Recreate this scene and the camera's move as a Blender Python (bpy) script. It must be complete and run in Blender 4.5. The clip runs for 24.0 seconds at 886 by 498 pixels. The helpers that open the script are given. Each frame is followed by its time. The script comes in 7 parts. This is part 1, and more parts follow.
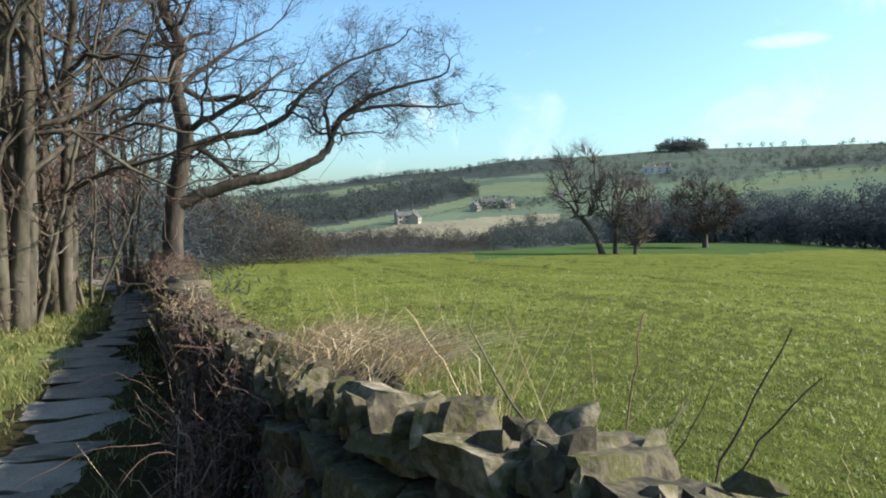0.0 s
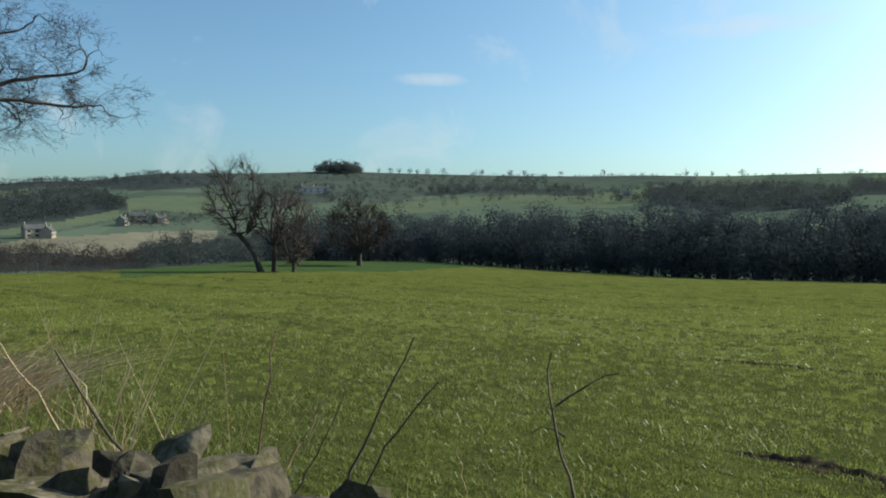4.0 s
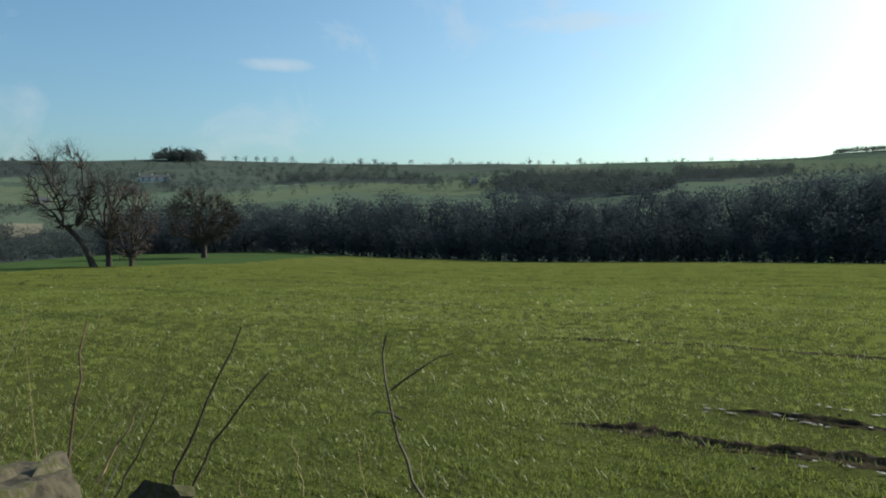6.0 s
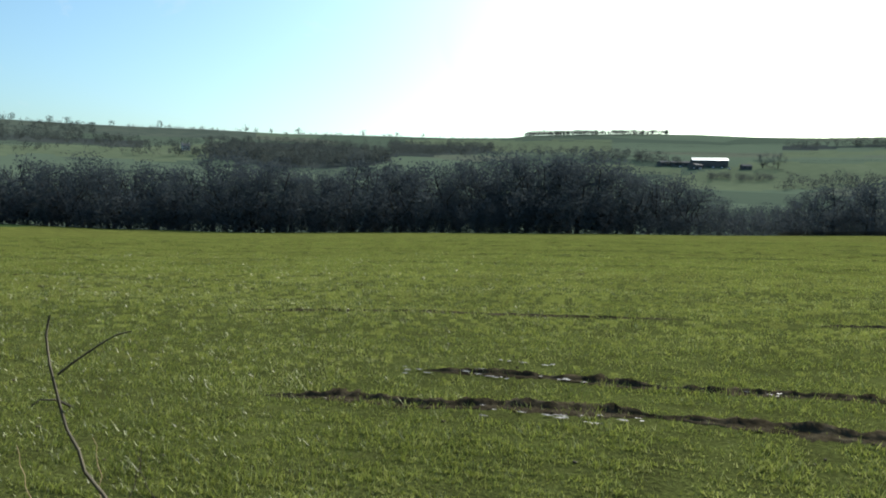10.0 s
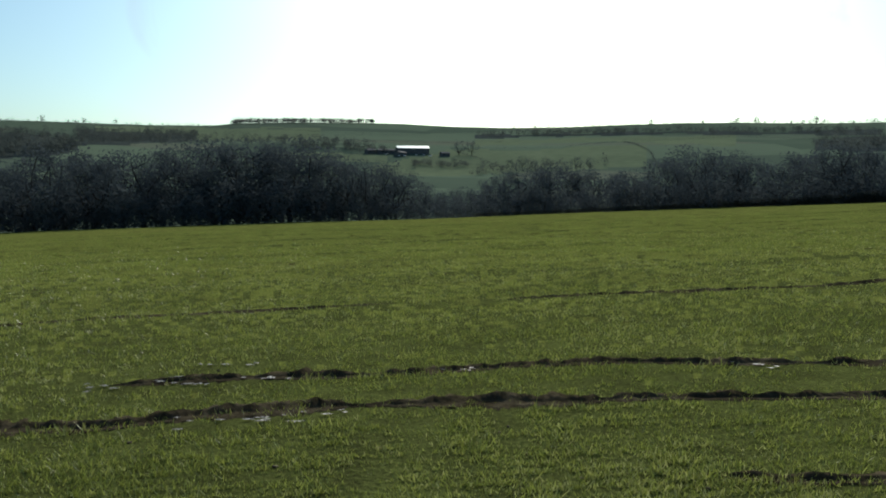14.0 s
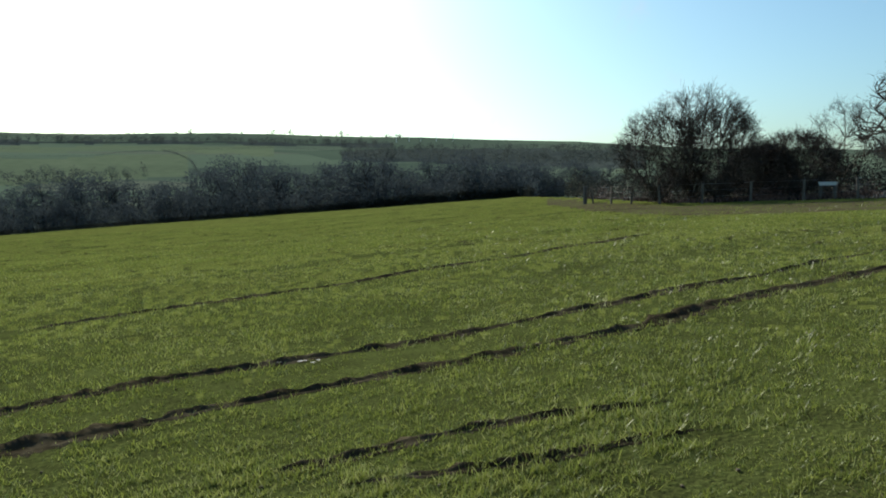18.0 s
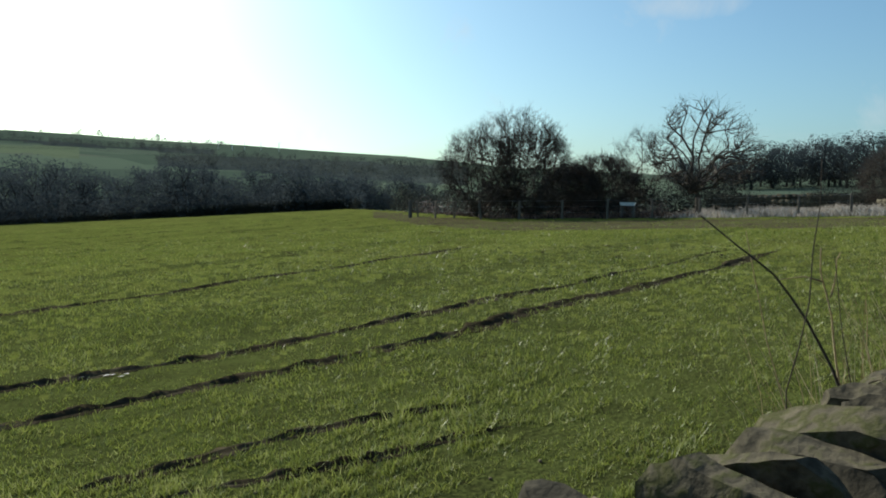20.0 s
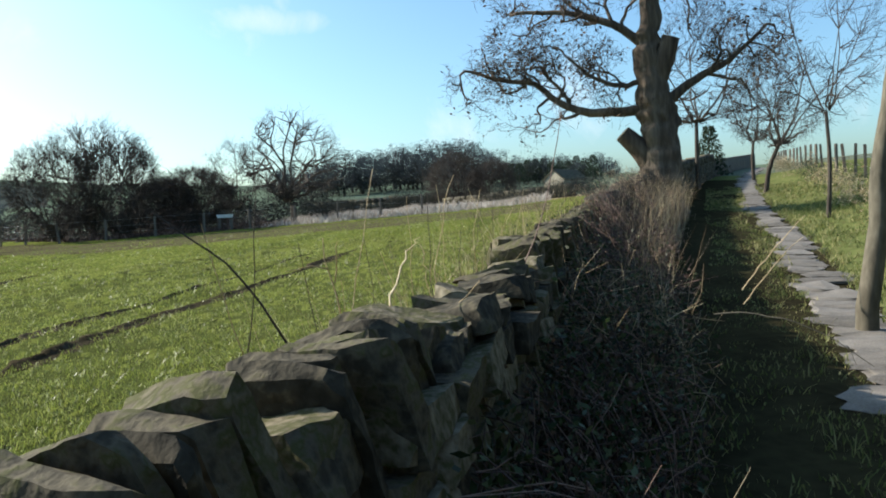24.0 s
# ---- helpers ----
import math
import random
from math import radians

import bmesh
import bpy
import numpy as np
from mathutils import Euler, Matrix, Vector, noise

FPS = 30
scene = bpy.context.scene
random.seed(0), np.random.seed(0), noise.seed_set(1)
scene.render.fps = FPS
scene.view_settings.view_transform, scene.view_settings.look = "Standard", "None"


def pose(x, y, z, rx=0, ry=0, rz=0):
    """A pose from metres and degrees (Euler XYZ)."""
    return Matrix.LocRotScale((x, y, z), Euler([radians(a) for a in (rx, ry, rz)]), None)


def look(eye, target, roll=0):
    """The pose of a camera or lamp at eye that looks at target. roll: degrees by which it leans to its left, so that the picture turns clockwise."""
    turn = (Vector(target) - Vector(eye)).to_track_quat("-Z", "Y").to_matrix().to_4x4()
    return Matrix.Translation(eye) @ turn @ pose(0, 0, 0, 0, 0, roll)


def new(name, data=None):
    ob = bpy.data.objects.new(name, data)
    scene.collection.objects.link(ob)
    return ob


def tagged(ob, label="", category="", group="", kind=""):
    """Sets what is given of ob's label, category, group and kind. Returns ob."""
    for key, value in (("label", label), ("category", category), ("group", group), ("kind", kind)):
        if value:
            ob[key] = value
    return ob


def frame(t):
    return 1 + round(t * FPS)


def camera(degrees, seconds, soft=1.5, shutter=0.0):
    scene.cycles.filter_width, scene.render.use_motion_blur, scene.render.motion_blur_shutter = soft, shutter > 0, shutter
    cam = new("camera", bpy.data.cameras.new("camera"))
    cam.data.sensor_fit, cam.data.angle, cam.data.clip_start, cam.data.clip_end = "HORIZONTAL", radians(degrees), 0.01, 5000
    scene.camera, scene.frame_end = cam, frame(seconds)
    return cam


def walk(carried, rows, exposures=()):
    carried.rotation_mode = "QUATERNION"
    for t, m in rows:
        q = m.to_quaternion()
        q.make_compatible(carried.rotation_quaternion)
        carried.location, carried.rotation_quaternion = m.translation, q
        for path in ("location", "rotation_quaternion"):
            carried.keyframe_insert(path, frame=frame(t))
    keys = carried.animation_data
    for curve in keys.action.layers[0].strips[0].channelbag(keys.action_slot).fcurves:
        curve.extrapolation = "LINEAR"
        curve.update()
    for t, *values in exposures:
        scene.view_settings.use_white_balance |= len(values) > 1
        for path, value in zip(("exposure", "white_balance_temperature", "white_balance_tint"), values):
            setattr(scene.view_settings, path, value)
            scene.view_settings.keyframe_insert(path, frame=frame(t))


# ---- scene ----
cam = camera(62.2, 24.0, soft=1.9)
PATH = [
    (0.0, pose(0.109, -0.025, 1.629, 86.80, 0.71, 0.00)),
    (0.5, pose(0.127, 0.012, 1.624, 87.29, -0.19, -3.88)),
    (1.0, pose(0.139, 0.039, 1.620, 87.66, -0.02, -7.69)),
    (1.5, pose(0.144, 0.042, 1.620, 87.91, -0.15, -11.23)),
    (2.0, pose(0.145, 0.037, 1.620, 88.10, -0.56, -14.76)),
    (2.5, pose(0.145, 0.023, 1.622, 88.22, -0.44, -17.87)),
    (4.5, pose(0.248, 0.030, 1.603, 88.10, -0.90, -28.84)),
    (5.0, pose(0.271, 0.035, 1.597, 87.95, -0.95, -31.75)),
    (5.5, pose(0.286, 0.027, 1.592, 87.83, -0.91, -34.64)),
    (6.0, pose(0.301, 0.016, 1.592, 87.39, -0.02, -37.59)),
    (6.5, pose(0.311, 0.015, 1.589, 87.08, -0.40, -40.36)),
    (7.0, pose(0.315, 0.009, 1.590, 86.79, -0.42, -43.15)),
    (7.5, pose(0.327, 0.002, 1.589, 86.52, -0.52, -45.82)),
    (8.0, pose(0.335, -0.008, 1.589, 86.25, -0.94, -48.45)),
    (8.5, pose(0.350, -0.024, 1.592, 86.00, -0.60, -51.15)),
    (9.0, pose(0.360, -0.044, 1.594, 85.76, -0.36, -53.83)),
    (9.5, pose(0.371, -0.054, 1.591, 85.56, -0.69, -56.51)),
    (10.0, pose(0.381, -0.059, 1.590, 85.36, -1.31, -59.24)),
    (10.5, pose(0.395, -0.065, 1.582, 85.28, -1.09, -62.12)),
    (11.0, pose(0.419, -0.075, 1.574, 85.28, -1.44, -64.86)),
    (11.5, pose(0.461, -0.090, 1.569, 85.25, -1.38, -67.57)),
    (13.5, pose(0.603, -0.114, 1.593, 85.22, -2.56, -77.61)),
    (14.0, pose(0.579, -0.142, 1.615, 84.74, -0.17, -81.37)),
    (14.5, pose(0.580, -0.147, 1.617, 84.00, 0.64, -87.26)),
    (15.0, pose(0.585, -0.134, 1.614, 83.34, 0.81, -94.40)),
    (15.5, pose(0.582, -0.135, 1.614, 83.04, 0.42, -99.27)),
    (16.0, pose(0.575, -0.145, 1.623, 83.50, 0.18, -102.92)),
    (16.5, pose(0.563, -0.150, 1.623, 84.03, 0.14, -105.98)),
    (17.0, pose(0.559, -0.156, 1.628, 84.42, 0.43, -109.05)),
    (17.5, pose(0.545, -0.171, 1.628, 84.83, 0.73, -112.32)),
    (18.0, pose(0.524, -0.183, 1.628, 85.28, 0.80, -115.77)),
    (18.5, pose(0.502, -0.176, 1.616, 85.51, 1.23, -119.20)),
    (20.5, pose(0.409, -0.157, 1.603, 86.61, -0.83, -132.63)),
    (21.0, pose(0.390, -0.176, 1.603, 86.83, 0.15, -136.24)),
    (21.5, pose(0.363, -0.185, 1.598, 86.95, 0.49, -139.93)),
    (22.0, pose(0.338, -0.229, 1.581, 87.00, 0.17, -143.62)),
    (22.5, pose(0.280, -0.307, 1.567, 86.94, 0.55, -147.47)),
    (23.0, pose(0.221, -0.354, 1.561, 86.96, 0.20, -151.29)),
    (23.5, pose(0.147, -0.391, 1.546, 86.93, 1.60, -155.24)),
    (24.0, pose(0.086, -0.410, 1.546, 86.66, 2.82, -159.29)),
]
EXPOSURES = [(0, 0.85), (1, 0.6), (2.5, 0.35), (5, -0.1), (6, -0.1), (8, 0.28), (10, 0.22), (11.5, 0.0), (13.5, -0.35), (14, -0.35), (15, 0.05), (17, 0.1), (18, -0.06), (21, -0.12), (22.5, 0.15), (24, 0.62)]
EXPOSURES = [(t, e, 6350, float(np.interp(t, [0, 2.5, 5, 11, 18, 22, 24], [13, 12, 8, 10, 7, 7, 12]))) for t, e in EXPOSURES]
walk(cam, PATH, EXPOSURES)

# ---- world and sun ----
SUN_AZ, SUN_EL = 90.0, 29.5          # degrees clockwise from +y, and above the horizon
CLOUDS = ((146.2, 14.2, 4.0, 1.2), (25.2, 11.2, 3.0, 0.6), (47.5, 14.4, 6.0, 0.9))   # bearing, height, half width and half height, degrees
world = bpy.data.worlds.new("world")
scene.world = world
world.use_nodes = True
wn, wl = world.node_tree.nodes, world.node_tree.links
wn.clear()
w_out = wn.new("ShaderNodeOutputWorld")
w_bg = wn.new("ShaderNodeBackground")
w_sky = wn.new("ShaderNodeTexSky")
w_sky.sky_type = "NISHITA"
w_sky.sun_disc = False
w_sky.sun_elevation = radians(SUN_EL)
w_sky.sun_rotation = radians(SUN_AZ)
w_sky.altitude = 200
w_sky.air_density = 1.0
w_sky.dust_density = 2.2
w_sky.ozone_density = 1.0
w_bg.inputs["Strength"].default_value = 0.135
w_tint = wn.new("ShaderNodeMix")            # the film's cyan cast of the sky
w_tint.data_type, w_tint.blend_type = "RGBA", "MULTIPLY"
w_tint.inputs[0].default_value = 1.0
w_tint.inputs[7].default_value = (0.74, 1.01, 1.1, 1)
wl.new(w_sky.outputs[0], w_tint.inputs[6])
w_cloud = wn.new("ShaderNodeTexNoise")       # thin wisps of high cloud
w_cloud.inputs["Scale"].default_value = 5.5
w_cloud.inputs["Detail"].default_value = 7
w_cloud.inputs["Roughness"].default_value = 0.6
w_cloud.inputs["Distortion"].default_value = 0.7
w_wisp = wn.new("ShaderNodeMapRange")
w_wisp.inputs["From Min"].default_value, w_wisp.inputs["From Max"].default_value = 0.57, 0.8
w_wisp.inputs["To Max"].default_value = 0.6
wl.new(w_cloud.outputs[0], w_wisp.inputs[0])
w_mix = wn.new("ShaderNodeMix")
w_mix.data_type = "RGBA"
w_mix.inputs[7].default_value = (5.2, 5.6, 5.8, 1)
w_dir = wn.new("ShaderNodeTexCoord")
w_puff = w_wisp.outputs[0]
for c_az, c_el, c_wide, c_tall in CLOUDS:           # small clouds: soft ellipses broken up by the same noise
    a_, e_ = radians(c_az), radians(c_el)
    aim = Vector((math.sin(a_) * math.cos(e_), math.cos(a_) * math.cos(e_), math.sin(e_)))
    side_ = Vector((math.cos(a_), -math.sin(a_), 0))
    terms = []
    for axis, size in ((side_, c_wide), (aim.cross(side_), c_tall)):
        dot = wn.new("ShaderNodeVectorMath")
        dot.operation = "DOT_PRODUCT"
        dot.inputs[1].default_value = axis / math.tan(radians(size))
        wl.new(w_dir.outputs["Generated"], dot.inputs[0])
        sq = wn.new("ShaderNodeMath")
        sq.operation = "MULTIPLY"
        wl.new(dot.outputs["Value"], sq.inputs[0])
        wl.new(dot.outputs["Value"], sq.inputs[1])
        terms.append(sq.outputs[0])
    rad = wn.new("ShaderNodeMath")
    wl.new(terms[0], rad.inputs[0])
    wl.new(terms[1], rad.inputs[1])
    torn = wn.new("ShaderNodeMath")
    torn.operation = "MULTIPLY_ADD"
    torn.inputs[1].default_value = 4.5
    wl.new(w_cloud.outputs[0], torn.inputs[0])
    wl.new(rad.outputs[0], torn.inputs[2])
    body = wn.new("ShaderNodeMapRange")
    body.inputs["From Min"].default_value, body.inputs["From Max"].default_value = 3.3, 1.7
    body.inputs["To Max"].default_value = 0.75
    wl.new(torn.outputs[0], body.inputs[0])
    front = wn.new("ShaderNodeVectorMath")
    front.operation = "DOT_PRODUCT"
    front.inputs[1].default_value = aim
    wl.new(w_dir.outputs["Generated"], front.inputs[0])
    ahead = wn.new("ShaderNodeMath")
    ahead.operation = "GREATER_THAN"
    ahead.inputs[1].default_value = 0.0
    wl.new(front.outputs["Value"], ahead.inputs[0])
    only = wn.new("ShaderNodeMath")
    only.operation = "MULTIPLY"
    wl.new(body.outputs[0], only.inputs[0])
    wl.new(ahead.outputs[0], only.inputs[1])
    most = wn.new("ShaderNodeMath")
    most.operation = "MAXIMUM"
    wl.new(w_puff, most.inputs[0])
    wl.new(only.outputs[0], most.inputs[1])
    w_puff = most.outputs[0]
wl.new(w_puff, w_mix.inputs[0])
wl.new(w_tint.outputs[2], w_mix.inputs[6])
wl.new(w_mix.outputs[2], w_bg.inputs[0])
wl.new(w_bg.outputs[0], w_out.inputs[0])

sun = new("sun", bpy.data.lights.new("sun", "SUN"))
sun.data.energy = 5.4
sun.data.angle = radians(0.55)
sun.data.color = (1.0, 0.93, 0.82)
_az, _el = radians(SUN_AZ), radians(SUN_EL)
sun_from = Vector((math.sin(_az) * math.cos(_el), math.cos(_az) * math.cos(_el), math.sin(_el)))
sun.matrix_world = look(sun_from * 200, (0, 0, 0))

# ---- materials ----
def ramp(nodes, stops):
    r = nodes.new("ShaderNodeValToRGB")
    while len(r.color_ramp.elements) < len(stops):
        r.color_ramp.elements.new(0.5)
    for e, (p, c) in zip(r.color_ramp.elements, stops):
        e.position, e.color = p, (*c, 1)
    return r


def surface(name, stops, fine=20.0, coarse=1.5, mix=0.5, rough=0.85, bump=0.3, depth=0.01, translucent=0.0,
            spec=0.3, per_object=0.0, per_island=0.0, metal=0.0, space="Object", stretch=(1, 1, 1)):
    """A rough natural surface: two scales of noise choose among the colours of a ramp."""
    m = bpy.data.materials.new(name)
    m.use_nodes = True
    n, l = m.node_tree.nodes, m.node_tree.links
    n.clear()
    out = n.new("ShaderNodeOutputMaterial")
    bsdf = n.new("ShaderNodeBsdfPrincipled")
    co = n.new("ShaderNodeTexCoord")
    mp = n.new("ShaderNodeMapping")
    mp.inputs["Scale"].default_value = stretch
    l.new(co.outputs[space], mp.inputs[0])
    a, b = n.new("ShaderNodeTexNoise"), n.new("ShaderNodeTexNoise")
    a.inputs["Scale"].default_value, b.inputs["Scale"].default_value = fine, coarse
    a.inputs["Detail"].default_value, b.inputs["Detail"].default_value = 6, 4
    l.new(mp.outputs[0], a.inputs[0])
    l.new(mp.outputs[0], b.inputs[0])
    mx = n.new("ShaderNodeMix")
    mx.inputs[0].default_value = mix
    l.new(a.outputs[0], mx.inputs[2])
    l.new(b.outputs[0], mx.inputs[3])
    value = mx.outputs[0]
    if per_object or per_island:
        src = n.new("ShaderNodeObjectInfo").outputs["Random"] if per_object else n.new("ShaderNodeNewGeometry").outputs["Random Per Island"]
        sub = n.new("ShaderNodeMath")
        sub.operation = "MULTIPLY_ADD"
        sub.inputs[1].default_value = per_object or per_island
        sub.inputs[2].default_value = -0.5 * (per_object or per_island)
        l.new(src, sub.inputs[0])
        add = n.new("ShaderNodeMath")
        l.new(value, add.inputs[0])
        l.new(sub.outputs[0], add.inputs[1])
        value = add.outputs[0]
    rp = ramp(n, stops)
    l.new(value, rp.inputs[0])
    l.new(rp.outputs[0], bsdf.inputs["Base Color"])
    bsdf.inputs["Roughness"].default_value = rough
    bsdf.inputs["Specular IOR Level"].default_value = spec
    bsdf.inputs["Metallic"].default_value = metal
    if bump:
        bp = n.new("ShaderNodeBump")
        bp.inputs["Strength"].default_value, bp.inputs["Distance"].default_value = bump, depth
        l.new(a.outputs[0], bp.inputs["Height"])
        l.new(bp.outputs[0], bsdf.inputs["Normal"])
    if translucent:
        tr = n.new("ShaderNodeBsdfTranslucent")
        l.new(rp.outputs[0], tr.inputs[0])
        ms = n.new("ShaderNodeMixShader")
        ms.inputs[0].default_value = translucent
        l.new(bsdf.outputs[0], ms.inputs[1])
        l.new(tr.outputs[0], ms.inputs[2])
        l.new(ms.outputs[0], out.inputs[0])
    else:
        l.new(bsdf.outputs[0], out.inputs[0])
    return m


STONE = surface("gritstone", [(0.25, (0.028, 0.025, 0.018)), (0.4, (0.055, 0.048, 0.034)), (0.49, (0.11, 0.094, 0.063)), (0.56, (0.072, 0.072, 0.028)), (0.63, (0.14, 0.12, 0.078)), (0.78, (0.26, 0.225, 0.155))],
                fine=30, coarse=6, mix=0.45, rough=0.95, bump=0.8, depth=0.014, per_object=0.3, spec=0.1)
STONE_FAR = surface("gritstone_weathered", [(0.3, (0.025, 0.022, 0.016)), (0.5, (0.065, 0.056, 0.036)), (0.7, (0.12, 0.104, 0.068))],
                    fine=20, coarse=3, rough=0.92, bump=0.6, depth=0.012, per_island=0.3)
FLAG = surface("flagstone", [(0.3, (0.085, 0.076, 0.062)), (0.5, (0.17, 0.152, 0.126)), (0.7, (0.26, 0.235, 0.2))],
               fine=35, coarse=2, rough=0.85, bump=0.4, depth=0.006, per_object=0.2)
EARTH = surface("earth", [(0.3, (0.05, 0.038, 0.025)), (0.6, (0.11, 0.085, 0.055)), (0.8, (0.16, 0.125, 0.08))],
                fine=12, coarse=1.2, rough=0.95, bump=0.8, depth=0.03)
BARK = surface("bark", [(0.3, (0.024, 0.019, 0.015)), (0.5, (0.065, 0.052, 0.04)), (0.72, (0.13, 0.115, 0.09))],
               fine=14, coarse=2, rough=0.95, bump=0.9, depth=0.02, stretch=(1, 1, 0.25))
BARK_OAK = surface("oak_bark", [(0.3, (0.03, 0.021, 0.015)), (0.48, (0.09, 0.066, 0.046)), (0.7, (0.2, 0.155, 0.11))],
                   fine=9, coarse=1.2, rough=0.95, bump=1.0, depth=0.06, stretch=(1, 1, 0.16))
# ochre bark of the lane trees, with sunlight put into its colour
BARK_LIT = surface("sunlit_ochre_bark", [(0.3, (0.035, 0.029, 0.021)), (0.5, (0.075, 0.064, 0.045)), (0.7, (0.14, 0.122, 0.085))], fine=12, coarse=1.5, rough=0.95, bump=0.8, depth=0.015, stretch=(1, 1, 0.3))
BRUSH = surface("dead_brush", [(0.3, (0.05, 0.037, 0.026)), (0.5, (0.115, 0.088, 0.058)), (0.75, (0.23, 0.185, 0.12))], fine=3, coarse=0.5, rough=0.9, bump=0, per_island=0.5, translucent=0.3)
BARK_PALE = surface("grey_bark", [(0.3, (0.05, 0.044, 0.03)), (0.5, (0.11, 0.096, 0.066)), (0.7, (0.18, 0.16, 0.115))],
                    fine=16, coarse=2, rough=0.9, bump=0.6, depth=0.01, stretch=(1, 1, 0.4))
TWIG = surface("twig", [(0.3, (0.028, 0.022, 0.017)), (0.7, (0.075, 0.058, 0.044))], fine=6, coarse=0.6, rough=0.9, bump=0)
# woodland twigs lifted to a blue-grey that carries the air's haze
TWIG_HAZED = surface("hazed_far_twig", [(0.3, (0.047, 0.06, 0.067)), (0.7, (0.077, 0.089, 0.093))], fine=2, coarse=0.2, rough=1.0, spec=0.0, bump=0, translucent=0.4)
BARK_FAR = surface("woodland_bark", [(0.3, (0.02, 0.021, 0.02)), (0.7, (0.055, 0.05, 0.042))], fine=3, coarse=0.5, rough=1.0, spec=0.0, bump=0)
DRY = surface("dry_stalk", [(0.3, (0.252, 0.178, 0.094)), (0.5, (0.45, 0.347, 0.198)), (0.72, (0.615, 0.505, 0.33))], fine=5, coarse=1.5, rough=0.8,
              bump=0, per_island=0.5, translucent=0.2)
BLEACHED = surface("bleached_grass", [(0.3, (0.26, 0.22, 0.18)), (0.5, (0.42, 0.37, 0.31)), (0.72, (0.58, 0.53, 0.47))], fine=2, coarse=0.4, rough=0.9, bump=0, per_island=0.4, translucent=0.35)
BRAMBLE = surface("bramble_cane", [(0.3, (0.03, 0.018, 0.015)), (0.5, (0.085, 0.05, 0.04)), (0.75, (0.24, 0.155, 0.115))], fine=6, coarse=1, rough=0.7,
                  bump=0, per_island=0.6)
LEAF_DEAD = surface("dead_leaf", [(0.3, (0.04, 0.025, 0.016)), (0.55, (0.11, 0.07, 0.042)), (0.75, (0.2, 0.13, 0.085))], fine=8, coarse=2, rough=0.8,
                    bump=0, per_island=0.6, translucent=0.3)
LEAF_GREEN = surface("bramble_leaf", [(0.3, (0.018, 0.03, 0.011)), (0.55, (0.04, 0.065, 0.02)), (0.75, (0.09, 0.11, 0.045))], fine=8, coarse=2, rough=0.5,
                     bump=0, per_island=0.6, translucent=0.25)
CONIFER = surface("conifer", [(0.3, (0.012, 0.025, 0.012)), (0.7, (0.035, 0.055, 0.025))], fine=2, coarse=0.3, rough=0.9, bump=0)
# the palest stop paints glints of light on some blades
CROP = surface("crop_blade", [(0.26, (0.094, 0.118, 0.024)), (0.42, (0.172, 0.208, 0.038)), (0.56, (0.26, 0.3, 0.062)), (0.72, (0.315, 0.34, 0.09)), (0.8, (0.36, 0.375, 0.15))], fine=3, coarse=0.35, mix=0.6,
               rough=0.45, spec=0.4, bump=0, per_island=0.55, translucent=0.4)
VERGE = surface("verge_grass", [(0.3, (0.09, 0.12, 0.03)), (0.5, (0.19, 0.21, 0.06)), (0.75, (0.36, 0.32, 0.14))], fine=3, coarse=0.7,
                rough=0.6, bump=0, per_island=0.5, translucent=0.35)
WOOD_GREY = surface("weathered_wood", [(0.3, (0.07, 0.058, 0.045)), (0.7, (0.18, 0.155, 0.125))], fine=20, coarse=2, rough=0.9, bump=0.5, depth=0.005,
                    stretch=(1, 1, 0.15))
CUT = surface("cut_wood", [(0.3, (0.3, 0.2, 0.11)), (0.7, (0.5, 0.37, 0.23))], fine=15, coarse=3, rough=0.85, bump=0.3)
SLATE = surface("slate_roof", [(0.3, (0.07, 0.07, 0.07)), (0.7, (0.14, 0.14, 0.14))], fine=3, coarse=0.4, rough=0.95, spec=0.1, bump=0.2)
WHITE = surface("white_paint", [(0.3, (0.7, 0.7, 0.68)), (0.7, (0.82, 0.82, 0.8))], fine=3, coarse=0.5, rough=0.4, bump=0)
METAL = surface("sheet_metal", [(0.3, (0.35, 0.37, 0.38)), (0.7, (0.5, 0.52, 0.53))], fine=2, coarse=0.3, rough=0.35, metal=0.8, bump=0)
BOARD = surface("dark_boarding", [(0.3, (0.06, 0.055, 0.05)), (0.7, (0.13, 0.12, 0.11))], fine=2, coarse=0.3, rough=0.8, bump=0)
DARK = surface("window_dark", [(0.3, (0.02, 0.02, 0.025)), (0.7, (0.04, 0.04, 0.045))], fine=2, coarse=0.3, rough=0.2, bump=0)
HEDGE = surface("hedge_twig", [(0.3, (0.026, 0.031, 0.028)), (0.6, (0.046, 0.05, 0.043)), (0.8, (0.068, 0.066, 0.053))], fine=2, coarse=0.3, rough=1.0, spec=0.0,
                bump=0, per_island=0.5, translucent=0.4)
# blue-grey in the base colour stands in for haze over distant woods
FARTREE_HAZED = surface("hazed_far_foliage", [(0.3, (0.05, 0.06, 0.056)), (0.55, (0.068, 0.08, 0.072)), (0.8, (0.095, 0.103, 0.088))], fine=0.06, coarse=0.012,
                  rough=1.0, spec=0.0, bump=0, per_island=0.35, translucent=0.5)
SCRUB_FAR = surface("far_scrub", [(0.3, (0.045, 0.042, 0.038)), (0.55, (0.075, 0.066, 0.058)), (0.8, (0.11, 0.098, 0.082))], fine=0.3, coarse=0.05, rough=1.0, spec=0.0, bump=0, per_island=0.35, translucent=0.5)
